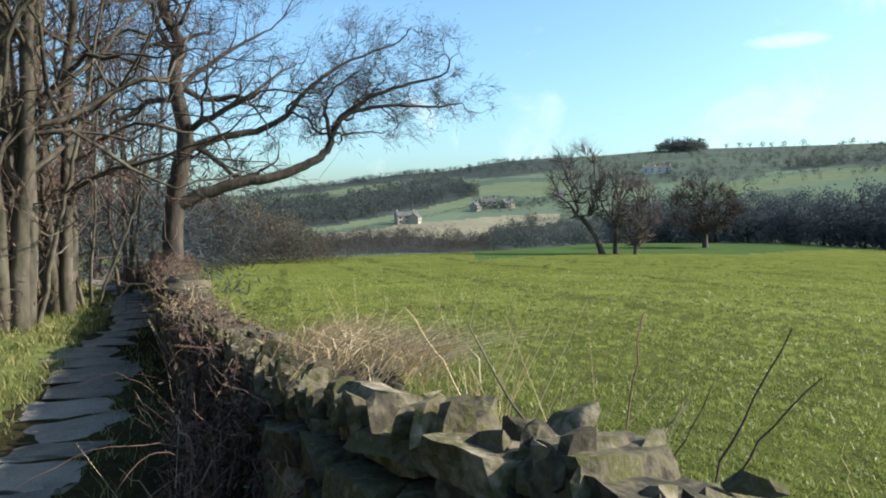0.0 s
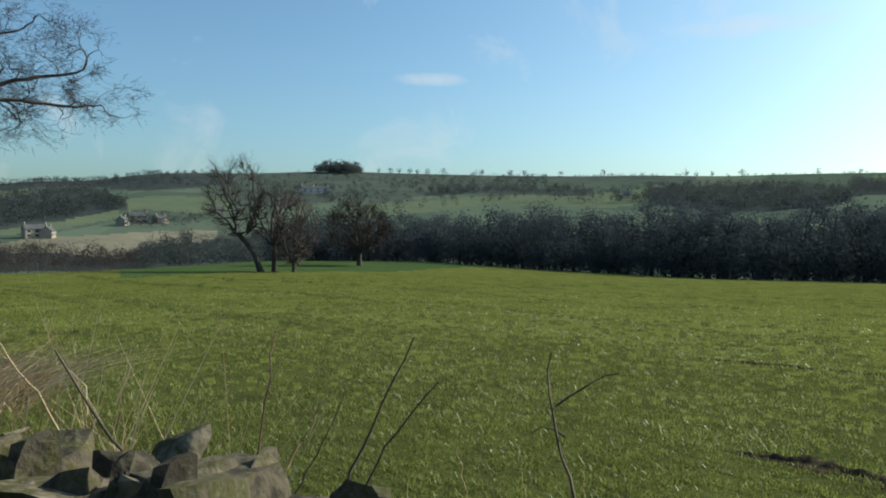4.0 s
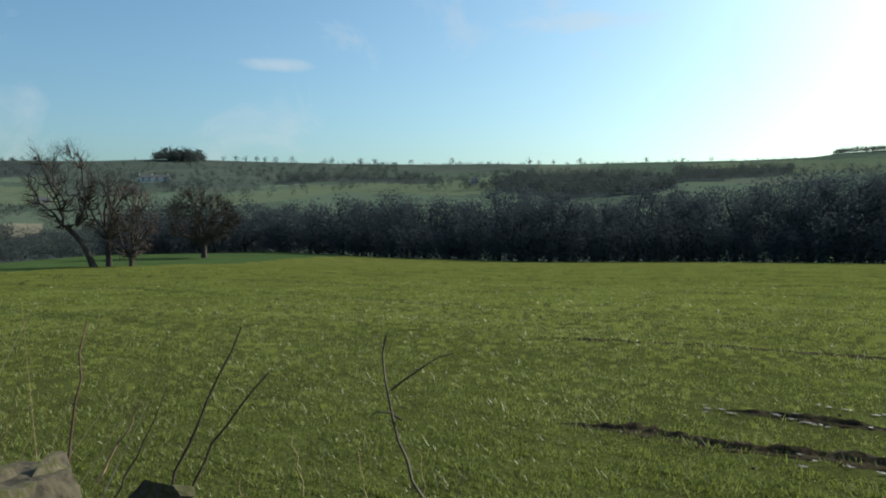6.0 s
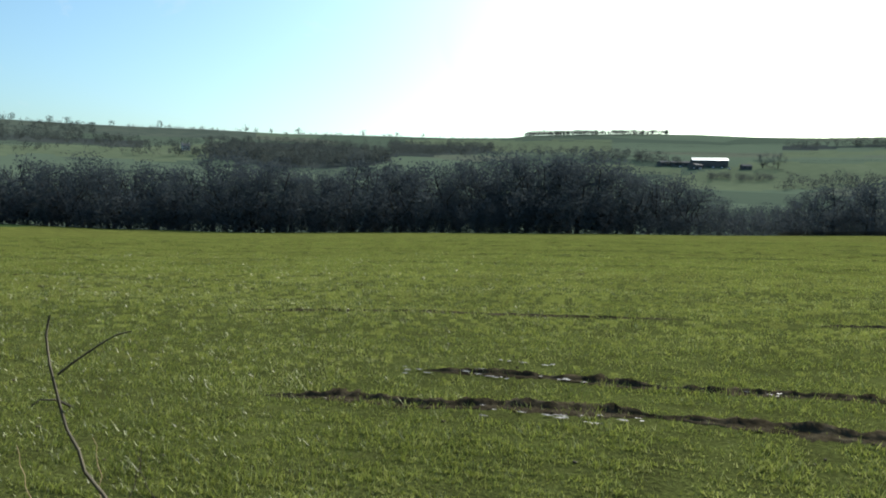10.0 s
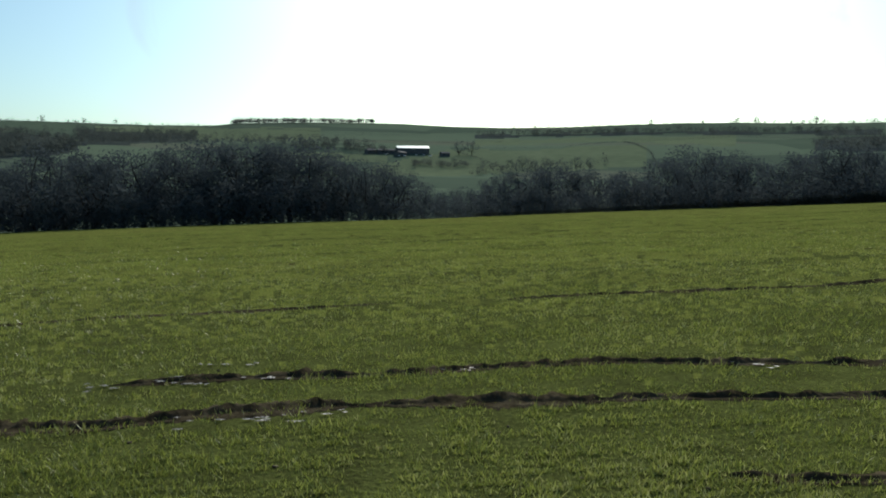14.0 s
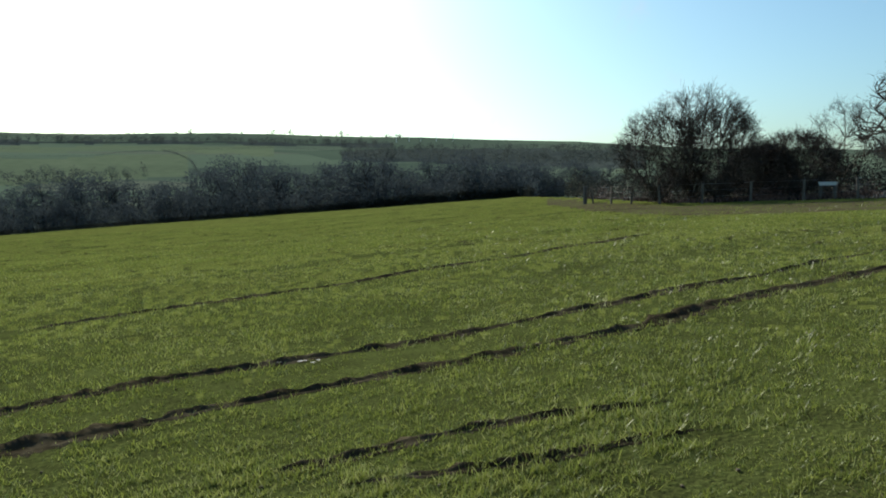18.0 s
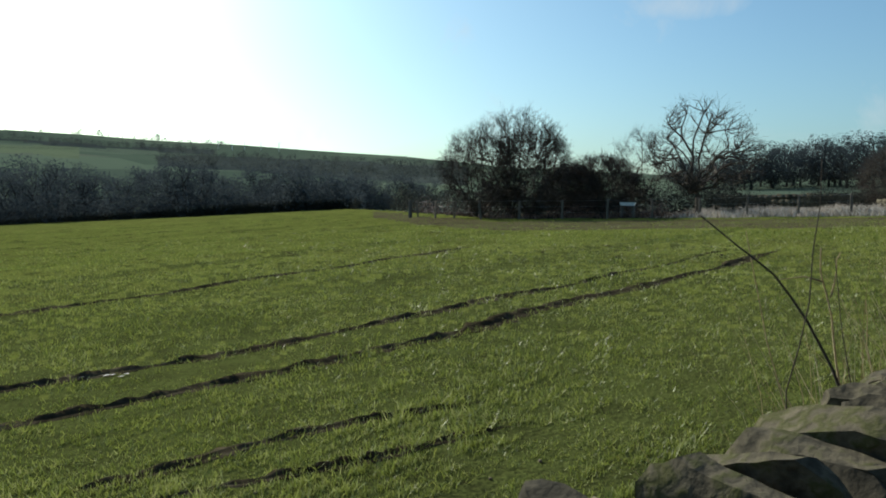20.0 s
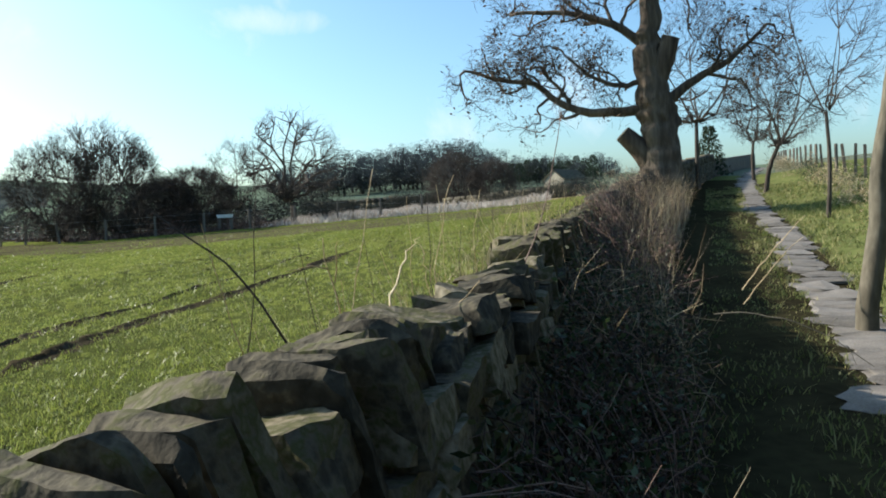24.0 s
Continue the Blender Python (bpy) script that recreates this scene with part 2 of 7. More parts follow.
CROP_FAR = surface("crop_blade_far", [(0.26, (0.088, 0.118, 0.024)), (0.45, (0.15, 0.195, 0.038)), (0.6, (0.21, 0.255, 0.055)), (0.78, (0.27, 0.3, 0.085))], fine=1.1, coarse=0.16, mix=0.6,
                   rough=0.9, spec=0.08, bump=0, per_island=0.3, translucent=0.4)

# ---- mesh tools ----
def raw(name, verts, faces, mat, smooth=False):
    """A mesh from arrays; faces all have the same number of corners."""
    verts, faces = np.asarray(verts, np.float32), np.asarray(faces, np.int32)
    me = bpy.data.meshes.new(name)
    k = faces.shape[1]
    me.vertices.add(len(verts))
    me.vertices.foreach_set("co", verts.ravel())
    me.loops.add(faces.size)
    me.loops.foreach_set("vertex_index", faces.ravel())
    me.polygons.add(len(faces))
    me.polygons.foreach_set("loop_start", np.arange(0, faces.size, k, dtype=np.int32))
    me.polygons.foreach_set("loop_total", np.full(len(faces), k, np.int32))
    if smooth:
        me.polygons.foreach_set("use_smooth", np.ones(len(faces), bool))
    me.update(calc_edges=True)
    me.materials.append(mat)
    return me


def part(name, me, parent=None, label="", at=(0, 0, 0)):
    """One mesh object; under a thing it is a part of it."""
    ob = new(name, me)
    ob.location = at
    if parent is not None:
        ob.parent = parent
    if label:
        ob["label"] = label
    return ob


def empty(name, at, label, category, group="", kind="", turn=0.0):
    ob = new(name)
    ob.empty_display_size = 0.2
    ob.location, ob.rotation_euler = at, (0, 0, turn)
    return tagged(ob, label, category, group, kind)


class Soup:
    """Quads gathered from tubes, blades and slabs."""

    def __init__(self):
        self.v, self.f, self.n = [], [], 0

    def add(self, v, f):
        v = np.asarray(v, float)
        self.v.append(v)
        self.f.append(np.asarray(f, int) + self.n)
        self.n += len(v)

    def tube(self, pts, radii, sides=4):
        pts, radii = np.asarray(pts, float), np.asarray(radii, float)
        n = len(pts)
        d = np.gradient(pts, axis=0)
        d /= np.linalg.norm(d, axis=1, keepdims=True) + 1e-9
        ref = np.array([0.31, 0.23, 0.92]) if abs(d[0, 2]) < 0.8 else np.array([0.95, 0.2, 0.1])
        u = np.cross(d, ref)
        u /= np.linalg.norm(u, axis=1, keepdims=True) + 1e-9
        w = np.cross(d, u)
        a = np.arange(sides) * 2 * np.pi / sides
        ring = np.cos(a)[None, :, None] * u[:, None] + np.sin(a)[None, :, None] * w[:, None]
        v = (pts[:, None] + ring * radii[:, None, None]).reshape(-1, 3)
        i = np.arange(n - 1)[:, None] * sides
        j = np.arange(sides)[None]
        f = np.stack([i + j, i + (j + 1) % sides, i + sides + (j + 1) % sides, i + sides + j], -1).reshape(-1, 4)
        self.add(v, f)

    def mesh(self, name, mat, smooth=False):
        return raw(name, np.concatenate(self.v), np.concatenate(self.f), mat, smooth)


def unit(v):
    v = np.asarray(v, float)
    return v / (np.linalg.norm(v) + 1e-9)


def quads(centres, sizes, rng, aspect=0.6, flat=0.0):
    """Small leaf-like quads at the given centres, turned at random."""
    n = len(centres)
    a = rng.normal(size=(n, 3))
    b = rng.normal(size=(n, 3))
    a[:, 2] *= 1 - flat
    b[:, 2] *= 1 - flat
    a /= np.linalg.norm(a, axis=1, keepdims=True)
    b -= (a * b).sum(1, keepdims=True) * a
    b /= np.linalg.norm(b, axis=1, keepdims=True) + 1e-9
    s = np.asarray(sizes).reshape(-1, 1)
    a, b = a * s, b * s * aspect
    c = np.asarray(centres, float)
    v = np.stack([c - a, c + b * 0.8, c + a, c - b * 0.8], 1).reshape(-1, 3)
    return v, np.arange(4 * n).reshape(-1, 4)


def blades(base, height, width, lean, rng, bend=0.35):
    """Grass blades of two quads each, from their feet."""
    n = len(base)
    ang = rng.uniform(0, 2 * np.pi, n)
    side = np.stack([np.cos(ang), np.sin(ang), np.zeros(n)], -1) * np.asarray(width).reshape(-1, 1) / 2
    la = rng.uniform(0, 2 * np.pi, n)
    ld = np.stack([np.cos(la), np.sin(la), np.zeros(n)], -1) * (np.asarray(lean) * np.asarray(height)).reshape(-1, 1)
    h = np.asarray(height).reshape(-1, 1) * np.array([[0, 0, 1.0]])
    m = base + h * 0.55 + ld * bend
    t = base + h + ld
    v = np.stack([base - side, base + side, m + side * 0.8, m - side * 0.8, t + side * 0.12, t - side * 0.12], 1).reshape(-1, 3)
    i = np.arange(n)[:, None] * 6
    f = np.concatenate([i + np.array([[0, 1, 2, 3]]), i + np.array([[3, 2, 4, 5]])])
    return v, f


def slivers(base, height, width, lean, rng):
    """Grass blades of one tapering quad each."""
    n = len(base)
    ang, la = rng.uniform(0, 2 * np.pi, n), rng.uniform(0, 2 * np.pi, n)
    side = np.stack([np.cos(ang), np.sin(ang), np.zeros(n)], -1) * np.asarray(width).reshape(-1, 1) / 2
    ld = np.stack([np.cos(la), np.sin(la), np.zeros(n)], -1) * (np.asarray(lean) * np.asarray(height)).reshape(-1, 1)
    t = base + np.asarray(height).reshape(-1, 1) * np.array([[0, 0, 1.0]]) + ld
    v = np.stack([base - side, base + side, t + side * 0.25, t - side * 0.25], 1).reshape(-1, 3)
    return v, np.arange(4 * n).reshape(-1, 4)


class Tree:
    """Grows limbs, branches and twigs; the thick ones go to the trunk's mesh, the fine ones to the crown's."""

    def __init__(self, seed):
        self.rng = np.random.default_rng(seed)
        self.wood, self.twigs, self.tips = Soup(), Soup(), []

    def limb(self, pts, r0, r1, sides=7):
        pts = np.asarray(pts, float)
        self.wood.tube(pts, np.linspace(r0, r1, len(pts)), sides)

    def grow(self, p, d, length, r, depth, levels, up=0.12, wander=0.22, kids=4, spread=0.8, shrink=0.62, thin=0.012, start=0.25, flat=0.0):
        rng = self.rng
        n = 6 if depth < 2 else (5 if depth < levels else 2)
        pts, dirs = [np.array(p, float)], [unit(d)]
        for i in range(n):
            nd = dirs[-1] + rng.normal(0, wander, 3) + np.array([0, 0, up])
            nd[2] *= 1 - flat
            nd = unit(nd)
            dirs.append(nd)
            pts.append(pts[-1] + nd * length / n)
        last = depth >= levels
        end = r * (0.25 if last else 0.55)
        (self.wood if r > thin * 2 else self.twigs).tube(pts, np.linspace(r, end, n + 1), 6 if r > 0.06 else (4 if r > 0.02 else 3))
        if last:
            self.tips.append(pts[-1])
            return
        k = kids + rng.integers(-1, 2)
        for j in range(k):
            f = 1.0 if j == 0 else rng.uniform(start, 1.0)
            x = f * n
            i = min(int(x), n - 1)
            q = pts[i] + (pts[i + 1] - pts[i]) * (x - i)
            base = dirs[i + 1]
            side = unit(np.cross(base, rng.normal(size=3)))
            nd = unit(base + side * rng.uniform(0.5, 1.1) * spread * (0.45 if j == 0 else 1))
            rr = r * (0.6 if j == 0 else rng.uniform(0.35, 0.55)) * (1 - 0.3 * f)
            self.grow(q, nd, length * shrink * rng.uniform(0.75, 1.2), max(rr, thin * 0.5), depth + 1, levels, up, wander, kids, spread, shrink, thin, start, flat)

    def along(self, pts, r0, r1, count, length, levels, lo=0.3, **kw):
        """A limb through the given points, with branches along it."""
        pts = np.asarray(pts, float)
        fine = smooth_line(pts, 4)
        fine[1:-1] += self.rng.normal(0, 0.012, fine[1:-1].shape)
        self.limb(fine, r0, r1)
        for j in range(count):
            f = lo + (1 - lo) * (j + self.rng.uniform(0, 1)) / count
            x = f * (len(fine) - 1)
            i = min(int(x), len(fine) - 2)
            d = unit(fine[i + 1] - fine[i])
            side = unit(np.cross(d, self.rng.normal(size=3)))
            r = (r0 + (r1 - r0) * f) * 0.5
            self.grow(fine[i], unit(d * 0.7 + side * 0.9), length * self.rng.uniform(0.6, 1.15) * (1.1 - 0.5 * f), r, 1, levels, **kw)
        self.grow(fine[-1], unit(fine[-1] - fine[-2]), length * 0.7, r1, 1, levels, **kw)

    def fuzz(self, per, length, width, spread=0.6):
        """Fine end twigs: thin slivers off every tip."""
        tips = np.repeat(np.array(self.tips), per, 0)
        mid = tips.mean(0)
        d = (tips - mid) / (np.linalg.norm(tips - mid, axis=1, keepdims=True) + 1e-6) + self.rng.normal(0, spread, tips.shape) + np.array([0, 0, 0.25])
        d /= np.linalg.norm(d, axis=1, keepdims=True)
        w = np.cross(d, self.rng.normal(size=d.shape))
        w /= np.linalg.norm(w, axis=1, keepdims=True) + 1e-9
        b = tips + self.rng.normal(0, length * 0.35, tips.shape)
        e = b + d * length * self.rng.uniform(0.5, 1.2, (len(b), 1))
        w = w * width / 2
        v = np.stack([b - w, b + w, e + w * 0.4, e - w * 0.4], 1).reshape(-1, 3)
        self.twigs.add(v, np.arange(len(v)).reshape(-1, 4))

    def mist(self, per, size, reach):
        """A haze of the finest twigs round every tip: small flecks in loose clumps."""
        tips = np.repeat(np.array(self.tips), per, 0)
        c = tips + self.rng.normal(0, reach, tips.shape).clip(-1.5 * reach, 1.5 * reach)
        v, f = quads(c, size * self.rng.uniform(0.5, 1.3, len(c)), self.rng, 0.42)
        self.twigs.add(v, f)

    def crown(self, height, width, fork, limbs, r, levels=4, kids=4, thin=0.012, wander=0.22, up=0.08, lean=(0, 0), low=1.15, spread=0.8):
        """A trunk that forks into limbs which fill a rounded crown."""
        rng = self.rng
        hf = height * fork
        top = np.array([lean[0], lean[1], hf])
        if fork > 0.04:
            pts = smooth_line([np.array([0, 0, -0.3]), np.array([lean[0] * 0.3, lean[1] * 0.3, hf * 0.5]) + rng.normal(0, 0.02 * height * fork, 3) * [1, 1, 0], top], 4)
            self.wood.tube(pts, np.linspace(r * 1.15, r * 0.85, len(pts)) * (1 + 0.35 * np.exp(-np.arange(len(pts)) * 1.6)), 9)
        for i in range(limbs):
            ph = i * 2.4 + rng.uniform(-0.4, 0.4)
            tilt = low * math.sqrt((i + 0.4) / limbs)
            d = np.array([math.sin(tilt) * math.cos(ph), math.sin(tilt) * math.sin(ph), math.cos(tilt)])
            reach = 1 / math.sqrt((d[0] ** 2 + d[1] ** 2) / (width / 2) ** 2 + (d[2] / (height - hf)) ** 2)
            q = top + (np.array([d[0], d[1], 0]) * r * 1.5 if fork <= 0.04 else 0) - np.array([0, 0, rng.uniform(0, 0.25) * hf if i > 1 else 0])
            self.grow(q, d, reach * 0.46, r * rng.uniform(0.5, 0.75), 1, levels, up=up, wander=wander, kids=kids, spread=spread, shrink=0.62, thin=thin, start=0.35)

    def dome(self, height, width, fork, mains, mids, fines, r, thin=0.012, low=0.25, lean=(0, 0), bow=0.075):
        """A rounded bare crown: main limbs, boughs and fine branches, each springing from the nearest wood inside it."""
        rng = self.rng
        hf = max(height * fork, 0.1)
        fk = np.array([lean[0], lean[1], hf])
        if fork > 0.04:
            pts = smooth_line([np.array([0, 0, -0.3]), fk * [0.35, 0.35, 0.5] + rng.normal(0, 0.02 * hf, 3) * [1, 1, 0], fk], 4)
            self.wood.tube(pts, np.linspace(r * 1.15, r * 0.8, len(pts)) * (1 + 0.4 * np.exp(-np.arange(len(pts)) * 1.5)), 9)
        zc = height * (low + 1) * 0.5
        mid = np.array([lean[0] * 1.2, lean[1] * 1.2, zc])
        nodes, size = [fk + rng.normal(0, r * 1.2, 3) * [1, 1, 0.3] for _ in range(3)], [r * 0.75] * 3
        lobes = rng.normal(size=(7, 3))
        for count, lo_, hi_, k in ((mains, 0.45, 0.7, 0.62), (mids, 0.65, 0.92, 0.55), (fines, 0.7, 1.0, 0.5)):
            d = rng.normal(size=(count, 3))
            d /= np.linalg.norm(d, axis=1, keepdims=True) + 1e-9
            uneven = 1 + 0.13 * np.sin(d @ lobes.T * 2.2).sum(1) / 2.6
            goal = mid + d * np.array([width / 2, width / 2, height - zc]) * (rng.uniform(lo_, hi_, count) ** 0.6 * uneven)[:, None]
            base_n, base_s = np.array(nodes), np.array(size)
            for g_ in goal[np.argsort(np.linalg.norm(goal - fk, axis=1))]:
                far_ = np.linalg.norm(base_n - g_, axis=1) + np.where(np.linalg.norm(base_n - fk, axis=1) > 0.9 * np.linalg.norm(g_ - fk), 99, 0)
                i = int(np.argmin(far_))
                a, rr = base_n[i], max(base_s[i] * k * rng.uniform(0.8, 1.1), thin * 0.5)
                ln = np.linalg.norm(g_ - a)
                t = np.linspace(0, 1, 5)[:, None]
                p = a + (g_ - a) * t + rng.normal(0, bow * ln, 3) * (4 * t * (1 - t)) + np.array([0, 0, -0.06 * ln]) * (4 * t * (1 - t))
                p[1:-1] += rng.normal(0, 0.035 * ln, (3, 3))
                (self.wood if rr > thin * 1.6 else self.twigs).tube(p, np.linspace(rr, rr * 0.5, 5), 6 if rr > 0.06 else (4 if rr > 0.025 else 3))
                for q, s_ in zip(p[2:], (0.8, 0.65, 0.5)):
                    nodes.append(q)
                    size.append(rr * s_ / 0.62)
                if count == (fines or mids):
                    self.tips.append(p[-1])
                    if fines:
                        self.tips.append(p[3])

    def fit(self, height, width):
        """Scale what has grown to the wanted height and breadth."""
        v = np.concatenate(self.wood.v + self.twigs.v)
        kz = height / np.percentile(v[:, 2], 99.7)
        kx = width / (2 * np.percentile(np.hypot(v[:, 0], v[:, 1]), 98))
        k = np.array([kx, kx, kz])
        for soup in (self.wood, self.twigs):
            soup.v = [q * k for q in soup.v]
        self.tips = [q * k for q in self.tips]

    def build(self, name, at, label, category="tree", group="", bark=None, twig=None, turn=0.0, scale=1.0):
        root = empty(name, at, label, category, group, turn=turn)
        root.scale = (scale,) * 3
        if self.wood.n:
            part("trunk", self.wood.mesh("trunk", bark or BARK, True), root)
        if self.twigs.n:
            part("crown", self.twigs.mesh("crown", twig or TWIG), root, "bare twigs")
        return root


def smooth_line(pts, per):
    """A Catmull-Rom line through points, with so many steps a span."""
    p = np.asarray(pts, float)
    e = np.concatenate([[2 * p[0] - p[1]], p, [2 * p[-1] - p[-2]]])
    out = []
    for i in range(1, len(e) - 2):
        for s in range(per):
            t = s / per
            a, b, c, d = e[i - 1:i + 3]
            out.append(0.5 * (2 * b + (c - a) * t + (2 * a - 5 * b + 4 * c - d) * t * t + (3 * b - a - 3 * c + d) * t ** 3))
    out.append(p[-1])
    return np.array(out)


# ---- the lie of the land ----
EYE = np.array([0.35, -0.15, 1.6])
#        azimuth, near distance, its dip, edge distance, its dip (degrees; distances in metres)
LAND = [(-30, 35, -4.6, 60, -3.2), (-14, 50, -4.5, 75, -3.7), (0, 60, -4.3, 85, -3.5), (8, 80, -3.75, 120, -3.1), (12, 86, -3.65, 140, -2.8),
        (25, 90, -3.65, 140, -2.76), (34, 92, -3.75, 125, -3.3), (45, 80, -4.1, 112, -3.6), (66, 80, -3.6, 115, -3.24), (80, 80, -3.3, 118, -2.9),
        (97, 80, -2.6, 118, -2.08), (110, 75, -1.9, 112, -1.42), (122, 70, -1.2, 104, -0.66), (127, 45, -1.3, 60, -0.85), (133, 36, -1.9, 46, -1.3),
        (146, 36, -1.4, 46, -1.0), (162, 30, -1.0, 42, -0.45), (172, 25, -0.6, 40, 0.3), (180, 25, 0.0, 40, 0.8), (200, 25, 0.2, 40, 1.0), (330, 35, -4.6, 60, -3.2)]
SKYLINE = [(-30, 0.8), (-14.4, 1.1), (-12.3, 1.5), (-8, 2.0), (-3.6, 2.6), (0.7, 2.9), (3, 3.3), (5, 3.55), (7.3, 3.68), (11.6, 3.77), (16, 4.03), (20, 4.08), (25, 4.02), (31, 3.95), (37, 3.95),
           (41, 4.0), (47, 3.9), (53, 3.98), (60, 3.95), (64, 4.03), (66, 4.25), (70, 4.4), (74, 4.45), (78, 4.4), (82, 4.2), (86.4, 4.1), (91, 4.13), (95, 4.25), (99, 4.3), (103, 4.25), (108, 4.05),
           (114, 3.95), (119, 3.7), (126, 3.4), (135, 2.6), (150, 2.0), (165, 2.2), (180, 1.5), (190, 1.0), (330, 0.8)]
WALL_LINE = [(-11.0, 30.0), (-8.0, 21.0), (-4.6, 12.6), (-2.3, 7.0), (-1.3, 5.0), (-0.68, 3.6), (-0.25, 2.4), (0.05, 1.83), (0.42, 1.4), (0.66, 1.08), (0.78, 0.7), (0.85, 0.1), (0.89, -1.2), (1.01, -2.8), (1.45, -6.7), (1.85, -10.0), (2.15, -15.0),
             (2.1, -24.0), (0.6, -45.0), (-3.0, -80.0)]
PATH_LINE = [(-16.0, 36.0), (-10.5, 22.0), (-5.7, 13.4), (-3.85, 8.3), (-2.42, 4.0), (-1.5, 0.0), (-1.25, -5.0), (-1.25, -11.0), (-1.3, -18.0), (-1.0, -26.0), (-1.4, -45.0),
             (-5.0, -80.0)]


def off_line(x, y, line):
    """Signed distance to a line, positive on its field side, and the way along it."""
    p = np.asarray(line, float)
    a, b = p[:-1], p[1:]
    best = None
    along = np.r_[0, np.cumsum(np.linalg.norm(b - a, axis=1))]
    x, y = np.asarray(x, float), np.asarray(y, float)
    dist = np.full(x.shape, 1e9)
    sign, way = np.ones(x.shape), np.zeros(x.shape)
    for k in range(len(a)):
        d = b[k] - a[k]
        n2 = d @ d
        t = np.clip(((x - a[k][0]) * d[0] + (y - a[k][1]) * d[1]) / n2, 0, 1)
        ex, ey = x - a[k][0] - t * d[0], y - a[k][1] - t * d[1]
        r = np.hypot(ex, ey)
        near = r < dist
        s = np.where(ex * -d[1] + ey * d[0] >= 0, 1.0, -1.0)
        dist, sign, way = np.where(near, r, dist), np.where(near, s, sign), np.where(near, along[k] + t * math.sqrt(n2), way)
    return dist * sign, way


def table(az, rows, col):
    r = np.asarray(rows, float)
    return np.interp((np.asarray(az) + 30) % 360 - 30, r[:, 0], r[:, col])


def path_height(y):
    y = np.asarray(y, float)
    return np.interp(-y, [-40, -14, 9, 16, 22, 32, 45, 80, 200], [-1.2, 0.0, 0.0, 0.38, 0.8, 1.55, 2.4, 4.2, 8])


def lay_of_land():
    """Distance and height of the field's middle and edge for every half degree, smoothed."""
    a = np.arange(720) / 2
    cols = []
    for c, e, wide in ((1, 2, 10), (3, 4, 2)):
        d = table(a, LAND, c)
        z = EYE[2] + d * np.tan(np.radians(table(a, LAND, e)))
        k = np.exp(-0.5 * (np.arange(-40, 41) / wide) ** 2)
        k /= k.sum()
        for v in (d, z):
            w = np.convolve(np.r_[v[-40:], v, v[:40]], k, "valid")
            cols.append(np.r_[w, w[:1]])
    return cols


LAY = lay_of_land()


def land(x, y):
    """The height of the ground."""
    x, y = np.asarray(x, float), np.asarray(y, float)
    dx, dy = x - EYE[0], y - EYE[1]
    r = np.hypot(dx, dy)
    az = np.degrees(np.arctan2(dx, dy))
    tan = lambda d: np.tan(np.radians(d))
    sky = table(az, SKYLINE, 1)
    r1, z1, r2, z2 = (np.interp(az % 360, np.arange(721) / 2, c) for c in LAY)
    a = (az + 30) % 360 - 30
    valley = np.interp(a, [-30, 118, 130, 150, 200, 330], [1, 1, 0.25, 0, 0, 1])
    r3, z3 = r2 + 60, z2 - 5 * valley + (1 - valley) * 0.6
    r4, z4 = r2 + 230, z2 - 14 * valley + (1 - valley) * 8
    r5, z5 = np.full(r.shape, 620.0), EYE[2] + 620 * tan(sky * (0.9 - 0.7 * valley) - 0.6 * valley)
    r6, z6 = np.full(r.shape, 1000.0), EYE[2] + 1000 * tan(sky * (0.95 - 0.27 * valley))
    r7, z7 = np.full(r.shape, 1500.0), EYE[2] + 1500 * tan(sky)
    r8, z8 = np.full(r.shape, 6000.0), z7 * 0.9
    R = [0 * r, r1, r2, r3, r4, r5, r6, r7, r8]
    Z = [0 * r + 0.2, z1, z2, z3, z4, z5, z6, z7, z8]
    z = np.full(r.shape, 0.2)
    for i in range(len(R) - 1):
        t = np.clip((r - R[i]) / (R[i + 1] - R[i]), 0, 1)
        if i > 2:
            t = t * t * (3 - 2 * t) * 0.5 + t * 0.5
        z = np.where(r >= R[i], Z[i] + (Z[i + 1] - Z[i]) * t, z)
    s, _ = off_line(x, y, WALL_LINE)
    p, _ = off_line(x, y, PATH_LINE)
    zp = path_height(y)
    west = zp + 0.05 * (1 - np.exp(-(np.abs(p) / 0.6) ** 2)) + 0.45 * np.clip((-p - 1.0) / 2.5, 0, 1) ** 1.5 + np.clip(-p - 3.5, 0, 40) * 0.03
    k = np.clip((s + 0.15) / 0.3, 0, 1)
    local = west + (z - west) * k
    # on the far side of the path the ground follows the lane until it is well away
    far = np.clip((r - 60) / 60, 0, 1) * np.where(s < 0, 1, 0)
    return local * (1 - far) + z * far


def ground_at(x, y):
    return float(land(np.array([x]), np.array([y]))[0])


def polar(az, r):
    a = math.radians(az)
    return EYE[0] + r * math.sin(a), EYE[1] + r * math.cos(a)


def place(az, r, sink=0.0):
    x, y = polar(az, r)
    return (x, y, ground_at(x, y) - sink)


SLOPES = {}


def hill(az, el):
    """The place on the far slope that shows at a bearing and height of view."""
    az = round(az, 1)
    if az not in SLOPES:
        rr = np.arange(230, 1560, 6.0)
        a = math.radians(az)
        x, y = EYE[0] + rr * math.sin(a), EYE[1] + rr * math.cos(a)
        z = land(x, y)
        SLOPES[az] = (rr, x, y, z, np.degrees(np.arctan2(z - EYE[2], rr)))
    rr, x, y, z, e = SLOPES[az]
    ok = np.nonzero(e >= el)[0]
    k = ok[0] if len(ok) else len(rr) - 1
    return np.array([x[k], y[k], z[k]]), float(rr[k])

